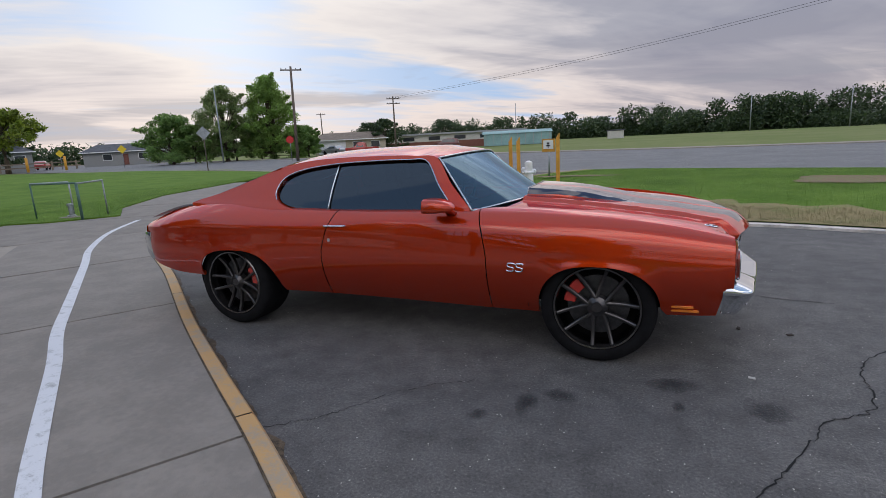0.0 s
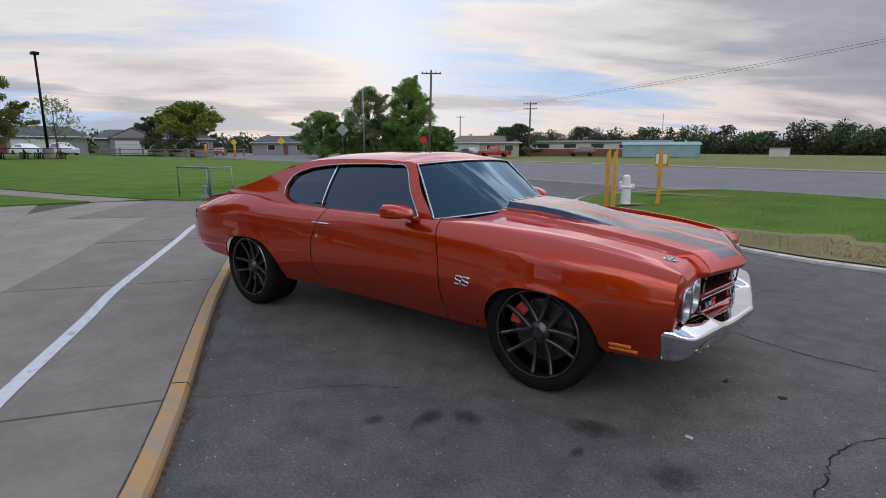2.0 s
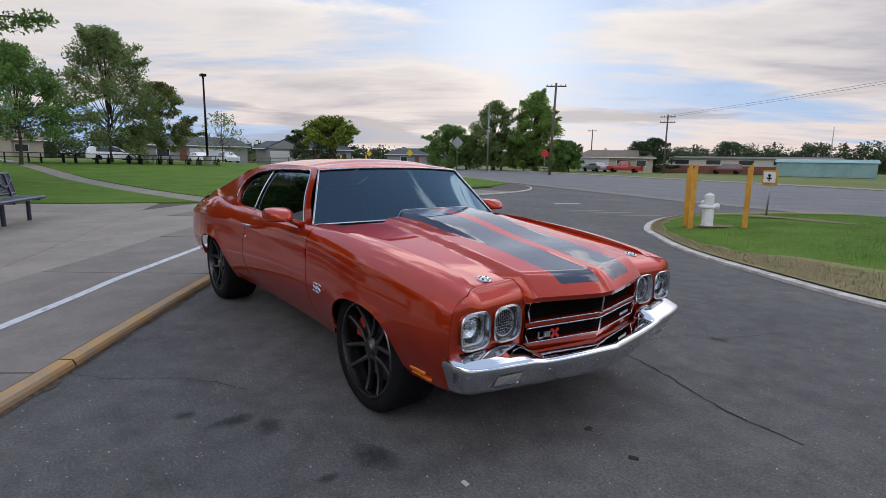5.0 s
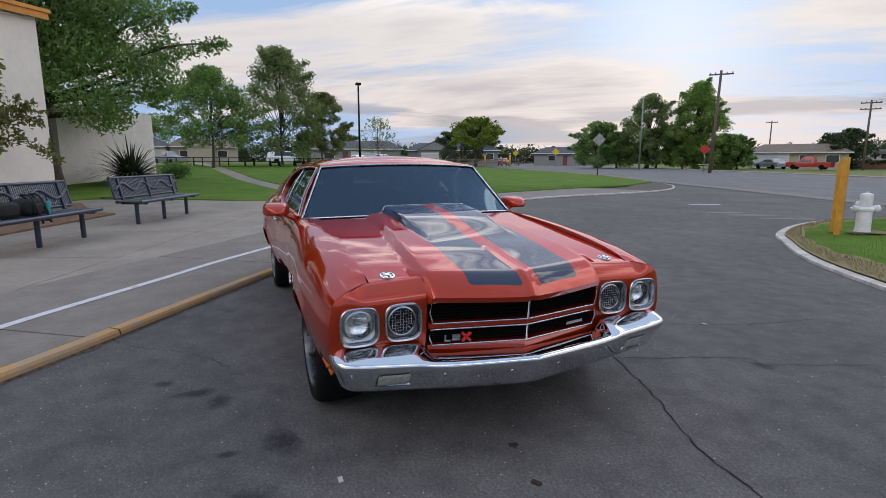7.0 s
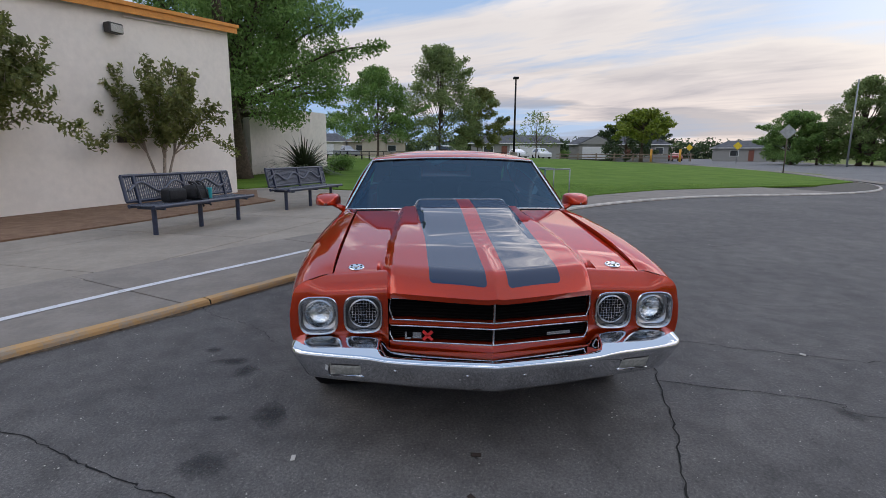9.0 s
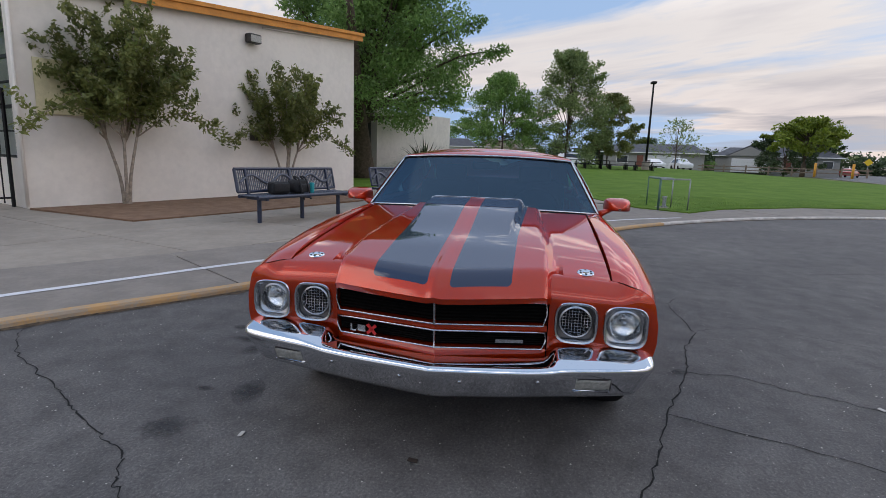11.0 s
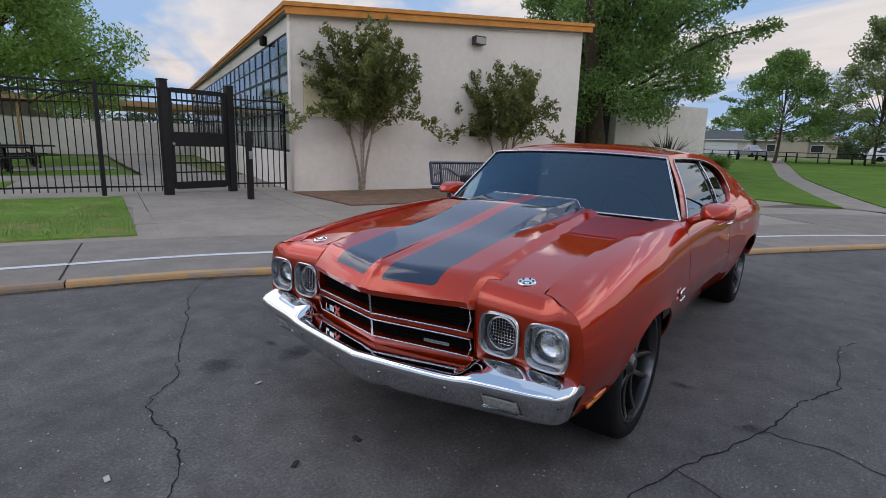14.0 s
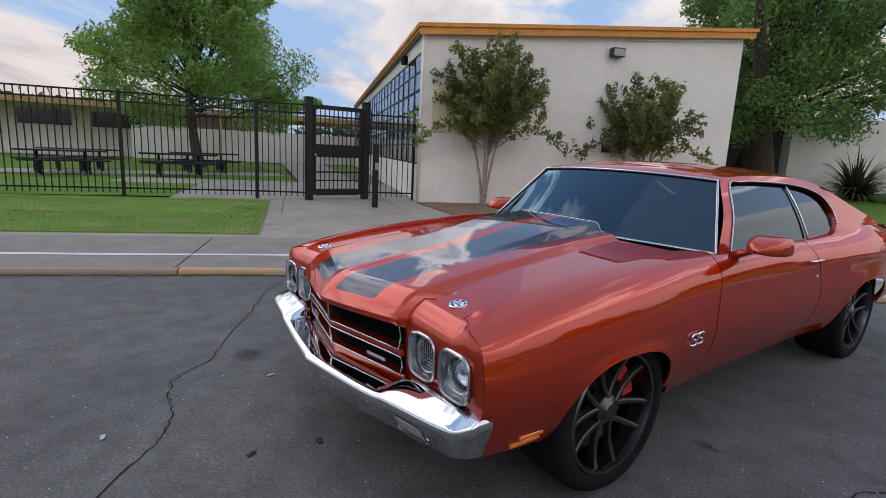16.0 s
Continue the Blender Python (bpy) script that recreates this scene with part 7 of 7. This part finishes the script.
first = picnic_table(pose(3.2, -18.6, .06, 0, 0, 8))
for x, y, a in ((-.1, -18.2, -4), (2.7, -20.8, 4), (-1.4, -20.6, 0), (6.6, -19.0, 10)):
    copy_thing(first, pose(x, y, .06, 0, 0, a))
far_t = picnic_table(pose(-42.4, -6.5, ground_z(-42.4, -6.5), 0, 0, 88), "dark picnic table on the far lawn", "far picnic tables", 2.4)
for k in range(8):
    x, y = -42 + .4 * k, -4.6 + 1.9 * k
    copy_thing(far_t, pose(x, y, ground_z(x, y), 0, 0, 92))

# yard building behind the fence
M["fascia_tan"] = material("tan_fascia", (.38, .24, .11), .7, vary=.15)
M["glass_dark"] = material("dark_window", (.03, .035, .04), .12, spec=.8, vary=.2)
yard = thing("yard_building", "low cream classroom block with a flat tan roof edge", "building")
YB = pose(3.5, -37.5, 0, 0, 0, -6)


def yb_box(name, size, at, mat, label="", par=None):
    bm = bmesh.new()
    bm_box(bm, size, YB @ pose(*at))
    return part(name, bm, mat, par or yard, label)


yb_box("wall", (30, 8, 3.0), (4, -4, 1.5), M["stucco_far"])
yb_box("low_wall", (26, .3, 2.05), (-17, 1.5, 1.02), M["stucco_far"])
yb_box("roof", (40, 11, .22), (0, -3.4, 3.12), M["fascia_tan"])
yb_box("fascia", (40, .1, .34), (0, 2.15, 3.10), M["fascia_tan"])
for x in (-3.2, .4, 8, 11.5):
    w = yb_box("window", (2.6, .08, .9), (x, .02, 2.25), M["glass_dark"])
    yb_box("window_bar", (.05, .10, .9), (x - .6, .04, 2.25), M["iron"], "", w)
    yb_box("window_bar", (.05, .10, .9), (x + .6, .04, 2.25), M["iron"], "", w)
yb_box("door", (1.1, .08, 2.2), (4.2, .03, 1.1), M["iron"], "dark classroom door")
for x in (-9, -2, 5.6, 13):
    yb_box("roof_post", (.12, .12, 3.0), (x, 2.0, 1.5), M["fascia_tan"])


# ---------- houses across the street ----------
M["roof_grey"] = material("grey_shingle", (.085, .088, .098), .9, vary=.25, scale=2, bump=.3, bump_scale=12)
M["roof_tan"] = material("tan_shingle", (.19, .15, .115), .9, vary=.2, scale=2, bump=.3, bump_scale=12)
M["house_a"] = material("beige_siding", (.42, .37, .29), .85, vary=.08)
M["house_b"] = material("grey_siding", (.27, .27, .26), .85, vary=.08)
M["house_c"] = material("pale_siding", (.52, .50, .46), .85, vary=.08)
M["door_white"] = material("white_garage_door", (.66, .67, .69), .6, vary=.04)
M["brick_red"] = material("red_wall", (.19, .075, .055), .9, vary=.15)
M["teal_wall"] = material("teal_metal_wall", (.22, .36, .36), .7, vary=.12, scale=.5)
M["fence_wood"] = material("weathered_wood", (.20, .155, .12), .9, vary=.25, scale=3)


def house(x, y, z, yaw, w, d, h, wall, roof, label, garage=None, windows=(), door=None, rise=1.6, gable_front=False, gable=None):
    """A low house whose front is its local -y side."""
    t = thing("house", label, "house", pose(x, y, z, 0, 0, yaw))
    box_part("wall", (w, d, h + .6), (0, d / 2, h / 2 - .3), wall, t)
    ov = .5
    if gable_front:
        v = [(-w / 2 - ov, -ov, h), (w / 2 + ov, -ov, h), (0, -ov, h + rise), (-w / 2 - ov, d + ov, h), (w / 2 + ov, d + ov, h), (0, d + ov, h + rise)]
        f = [(0, 1, 2), (5, 4, 3), (0, 2, 5, 3), (2, 1, 4, 5), (1, 0, 3, 4)]
    else:
        v = [(-w / 2 - ov, -ov, h), (w / 2 + ov, -ov, h), (w / 2 + ov, d + ov, h), (-w / 2 - ov, d + ov, h), (-w / 2 - ov + d * .25, d / 2, h + rise), (w / 2 + ov - d * .25, d / 2, h + rise)]
        f = [(0, 1, 5, 4), (1, 2, 5), (2, 3, 4, 5), (3, 0, 4), (3, 2, 1, 0)]
    piece("roof", v, f, roof, t)
    box_part("gutter", (w + 2 * ov, .1, .14), (0, -ov, h - .02), M["sign_white"], t)
    if gable:
        gx, gw = gable
        v = [(gx - gw / 2, -1.6, h), (gx + gw / 2, -1.6, h), (gx, -1.6, h + gw * .26), (gx - gw / 2, d * .5, h), (gx + gw / 2, d * .5, h), (gx, d * .5, h + gw * .26)]
        piece("gable_roof", v, [(0, 1, 2), (0, 2, 5, 3), (2, 1, 4, 5), (1, 0, 3, 4)], roof, t)
        box_part("gable_wall", (gw - .6, 1.6, h), (gx, -.6, h / 2), wall, t)
        v = [(gx - gw / 2 + .3, -1.63, h), (gx + gw / 2 - .3, -1.63, h), (gx, -1.63, h + gw * .22)]
        piece("gable_face", v, [(0, 1, 2)], wall, t)
    if garage:
        gx, gw, fy = garage
        g = box_part("garage_door", (gw, .08, 2.15), (gx, fy - .05, 1.08), M["door_white"], t)
        for k in range(1, 4):
            box_part("panel_groove", (gw, .012, .025), (gx, fy - .095, .54 * k), M["sign_back"], g)
    for wx, wz, ww, wh in windows:
        fr = box_part("window", (ww, .10, wh), (wx, -.03, wz), M["sign_white"], t)
        box_part("pane", (ww - .16, .12, wh - .16), (wx, -.04, wz), M["glass_dark"], fr)
    if door is not None:
        box_part("door", (.95, .1, 2.05), (door, -.03, 1.02), M["brick_red"], t)
    return t


house(-88.2, 38.0, .4, 68, 17, 9, 2.6, M["house_b"], M["roof_grey"], "grey house with a gabled beige garage and dark shingles", (-3.5, 5.0, -1.42), ((4.0, 1.5, 1.6, 1.2), (7.0, 1.5, 1.4, 1.2)), 1.8, 1.5, gable=(-3.5, 6.8))
house(-84.2, 18.5, .5, 75, 15, 9, 2.5, M["house_b"], M["roof_grey"], "low grey house with a white garage door", (1.6, 5.0, -.02), ((-4.5, 1.4, 1.8, 1.2),), -1.8, 1.5)
house(-98, -5.5, .7, 92, 11, 8, 2.7, M["house_a"], M["roof_tan"], "small beige house with a porch and white trim", None, ((-3.2, 1.5, 1.5, 1.2), (2.9, 1.5, 1.7, 1.2)), -.4, 1.6, gable=(-.5, 5.0))
house(-94, -18, .7, 88, 13, 8, 2.6, M["house_c"], M["roof_grey"], "pale house with grey shingles beyond the lawn", (2.5, 4.8, -.02), ((-3, 1.5, 1.6, 1.2),), None, 1.6)
house(-47.7, 75, .1, 33, 12, 8, 2.3, M["house_a"], M["roof_tan"], "long beige corner house with a hipped tan roof", (-3.2, 4.6, -.02), ((1.2, 1.4, 1.8, 1.1), (4.2, 1.4, 1.6, 1.1)), None, 1.3)
house(-120, 50, .3, 70, 14, 9, 2.6, M["house_c"], M["roof_grey"], "pale house far down the street", (2.5, 4.8, -.02), ((-3, 1.5, 1.6, 1.2),), None, 1.6)
house(-92, 66, .1, 40, 14, 8, 2.5, M["house_b"], M["roof_grey"], "grey house behind the junction trees", None, ((-3, 1.5, 1.6, 1.2), (3, 1.5, 1.6, 1.2)), 0, 1.5)
depot = thing("metal_shed", "long pale teal metal building across the field", "shed", pose(-21.8, 88.5, 0, 0, 0, 16))
box_part("wall", (11.5, 7, 2.0), (0, 0, 1.0), M["teal_wall"], depot)
v = [(-6.0, -3.7, 2.0), (6.0, -3.7, 2.0), (6.0, 3.7, 2.0), (-6.0, 3.7, 2.0), (-6.0, 0, 2.5), (6.0, 0, 2.5)]
piece("roof", v, [(0, 1, 5, 4), (2, 3, 4, 5), (1, 2, 5), (3, 0, 4), (3, 2, 1, 0)], M["teal_wall"], depot)
for k in range(9):
    box_part("rib", (.08, .06, 2.0), (-5.4 + 1.35 * k, -3.52, 1.0), M["sign_back"], depot)
rowb = thing("row_building", "low pale commercial row with a brick-red base", "building", pose(-38, 96, 0, 0, 0, 20))
box_part("wall", (30, 8, 2.2), (0, 0, 1.5), M["house_c"], rowb)
box_part("brick_base", (30.1, 8.1, 1.3), (0, 0, .65), M["brick_red"], rowb)
box_part("roof", (31, 9, .3), (0, 0, 2.75), M["sign_back"], rowb)
for k in range(6):
    box_part("window", (2.2, .1, .7), (-12.5 + 5 * k, -4.03, 1.9), M["glass_dark"], rowb)
hut = thing("field_hut", "small white hut at the far edge of the field", "hut", pose(-6.4, 106.5, 0, 0, 0, 0))
box_part("wall", (2.9, 2.4, 1.5), (0, 0, .75), M["house_c"], hut)
box_part("roof", (3.3, 2.8, .2), (0, 0, 1.58), M["roof_grey"], hut, .05)
rail_t = thing("split_rail_fence", "weathered split-rail fence by the corner lot", "fence", pose(-62, 28, .45, 0, 0, 74))
for k in range(8):
    box_part("post", (.16, .16, 1.0), (-8 + 2.3 * k, 0, .5), M["fence_wood"], rail_t)
for z in (.4, .8):
    box_part("rail", (17, .08, .12), (0, 0, z), M["fence_wood"], rail_t)
for k, (x, y) in enumerate([(-58.5, 30.0), (-57.2, 33.0)]):
    t = thing("marker_post", "short yellow-brown marker post at the lot corner", "post", pose(x, y, .4), "marker posts")
    v, f = tube([(0, 0, 0), (0, 0, 1.5)], .13, 8)
    piece("shaft", v, f, M["post_yellow"], t, True)
yf = thing("board_fence", "dark weathered board fence between the houses", "fence", pose(-99, 20, .5, 0, 0, 100))
for k in range(40):
    box_part("board", (.19, .03, 1.8), (-4 + .2 * k, 0, .9), M["fence_wood"], yf)


# ---------- parked vehicles far off ----------
def parked(x, y, z, yaw, paint, label, kind="suv", L=4.5):
    t = thing("parked_vehicle", label, "car", pose(x, y, z, 0, 0, yaw))
    hh = {"suv": (.75, .98, 1.62), "sedan": (.62, .88, 1.42), "pickup": (.8, 1.02, 1.70)}[kind]
    half = .90
    if kind == "pickup":
        top = [(-.50, 1.0), (-.48, .98), (-.16, .98), (-.14, 1.05), (-.10, hh[2]), (.10, hh[2]), (.22, 1.06), (.47, .95), (.50, .7)]
    elif kind == "suv":
        top = [(-.50, .8), (-.48, 1.05), (-.42, hh[2] - .05), (-.2, hh[2]), (.08, hh[2] - .03), (.25, 1.06), (.45, .95), (.50, .7)]
    else:
        top = [(-.50, .7), (-.47, .92), (-.36, .97), (-.22, hh[2] - .05), (.0, hh[2]), (.24, .98), (.46, .80), (.50, .6)]
    pts = [(Vector((u * L, 0, h))) for u, h in top]
    prof = catmull(pts, 3)
    v = []
    for p in prof:
        cab = max(0, p.z - 1.0)
        v += [(p.x, -half, .32), (p.x, -half - .02, .65), (p.x, -half, min(p.z, .98)), (p.x, -half + .32 * min(1, cab / .6) + .04, p.z), (p.x, half - .32 * min(1, cab / .6) - .04, p.z), (p.x, half, min(p.z, .98)), (p.x, half + .02, .65), (p.x, half, .32)]
    n = len(prof)
    piece("body", v, grid_faces(n, 8) + [tuple(range(8)), tuple((n - 1) * 8 + k for k in range(7, -1, -1))], paint, t, True, 40).data.flip_normals()
    u0, u1 = {"suv": (-.36, .20), "sedan": (-.24, .17), "pickup": (-.09, .17)}[kind]
    for s in (-1, 1):
        zt = hh[2] - .12
        a = [(u0 * L, 1.02), ((u0 + .04) * L, zt), ((u1 - .09) * L, zt), (u1 * L, 1.02)]
        vv = [(xx, s * (half - .30 * min(1, max(0, zz - 1.0) / .6) + .0), zz) for xx, zz in a]
        piece("side_window", vv, [(0, 1, 2, 3)], M["glass_dark"], t)
    for ux in (-.31, .31):
        for s in (-1, 1):
            vv, ff = lathe([(0, s * .93), (.20, s * .93), (.33, s * .92), (.33, s * .72)], 20, "y", (ux * L, 0, .33))
            piece("wheel", vv, ff, M["tyre"], t, True, 40)
    for s in (-1, 1):
        box_part("headlamp", (.05, .3, .12), (.485 * L, s * .62, .78), M["sign_white"], t)
        box_part("tail_lamp", (.05, .16, .2), (-.485 * L, s * .76, .88), M["badge_red"], t)


M["car_white"] = material("white_paint_car", (.70, .71, .72), .3, coat=.6)
M["car_red"] = material("red_paint_car", (.36, .025, .02), .3, coat=.6)
M["car_grey"] = material("grey_paint_car", (.25, .26, .28), .35, .4, coat=.6)
M["car_dark"] = material("dark_paint_car", (.10, .02, .02), .35, coat=.6)
parked(-66, 5.4, .70, 96, M["car_white"], "white sport utility vehicle parked beyond the lawn", "suv", 4.7)
parked(-78, 17.6, .55, 10, M["car_white"], "white car parked on a far driveway", "sedan", 4.4)
parked(-76.5, 21.0, .5, 5, M["car_white"], "white vehicle parked on a far driveway", "suv", 4.4)
parked(-86, -10, .7, 40, M["car_grey"], "grey pickup parked before a far house", "pickup", 5.3)
parked(-47.5, 69.5, .05, 165, M["car_grey"], "silver car parked by the corner house", "sedan", 4.5)
parked(-43.2, 71.0, .05, 200, M["car_red"], "red pickup parked by the corner house", "pickup", 5.2)
parked(-33.5, 84, .05, 195, M["car_dark"], "dark red sport utility vehicle by the field", "suv", 4.5)
parked(-92, 51, .1, 140, M["car_red"], "red car parked far down the street", "sedan", 4.5)

# ---------- grass blades where the camera passes near ----------
def inside(poly, x, y):
    hit, n = False, len(poly)
    for i in range(n):
        (x0, y0), (x1, y1) = poly[i], poly[i - 1]
        if (y0 > y) != (y1 > y) and x < (x1 - x0) * (y - y0) / (y1 - y0) + x0:
            hit = not hit
    return hit


def blades(name, poly, count, height, width, z, mat, seed, label):
    rng = np.random.default_rng(seed)
    xs, ys = [p[0] for p in poly], [p[1] for p in poly]
    pts = []
    while len(pts) < count:
        x, y = rng.uniform(min(xs), max(xs)), rng.uniform(min(ys), max(ys))
        if inside(poly, x, y):
            pts.append((x, y))
    p = np.array(pts)
    if callable(z):
        z = np.array([z(x, y) for x, y in pts])
    a = rng.uniform(0, 6.28, count)
    h = height * rng.uniform(.5, 1.4, count)
    lean = rng.normal(0, .45, (count, 2)) * h[:, None]
    w = width * rng.uniform(.6, 1.3, count)
    dx, dy = np.cos(a) * w, np.sin(a) * w
    v = np.zeros((count, 3, 3))
    v[:, 0, 0], v[:, 0, 1], v[:, 0, 2] = p[:, 0] - dx, p[:, 1] - dy, z
    v[:, 1, 0], v[:, 1, 1], v[:, 1, 2] = p[:, 0] + dx, p[:, 1] + dy, z
    v[:, 2, 0], v[:, 2, 1], v[:, 2, 2] = p[:, 0] + lean[:, 0], p[:, 1] + lean[:, 1], z + h
    ob = fast_mesh(name, v.reshape(-1, 3), np.arange(count * 3).reshape(-1, 3), mat)
    ob.data.normals_split_custom_set_from_vertices([(0, 0, 1)] * (count * 3))
    tagged(ob, label, "grass", "", "stuff")


near_isl = []
for (x0, y0), (x1, y1) in zip(offset_line(ISLAND, -.13), offset_line(ISLAND, -1)):
    k = dry_width(x0, y0) * .72 / .87
    near_isl.append((x0 + (x1 - x0) * k, y0 + (y1 - y0) * k))
blades("grass_blades", near_isl + [(1.5, 15.0), (7, 13), (9, 9), (9, 4)], 110000, .020, .0036, lambda x, y: .05 + island_z(x, y), M["blade"], 1, "green grass blades of the island")
blades("dry_blades", [(p[0], p[1]) for p in offset_line(ISLAND, -.15)][4:66] + [(p[0], p[1]) for p in near_isl][4:66][::-1], 26000, .028, .003, lambda x, y: .055 + island_z(x, y), M["blade_dry"], 2, "dry grass blades at the island edge")
blades("grass_blades", [(-.62, -9.9), (.96, -5.45), (3.9, -6.7), (9, -9.2), (9, -12.8), (5, -11.9)], 46000, .017, .0035, .07, M["blade"], 3, "green grass blades before the fence")
blades("dry_blades", [(-.1, -8.2), (.96, -5.45), (3.9, -6.7), (9, -9.2), (9, -11.2), (4, -9.0), (1.1, -7.6), (.3, -8.9)], 17000, .018, .0035, .07, M["blade_dry"], 4, "dry grass blades along the walk")
blades("grass_blades", LAWN_EDGE + [(-16, 2.4), (-20, 6), (-20, 17)], 50000, .030, .004, .085, M["blade"], 5, "green grass blades of the lawn")
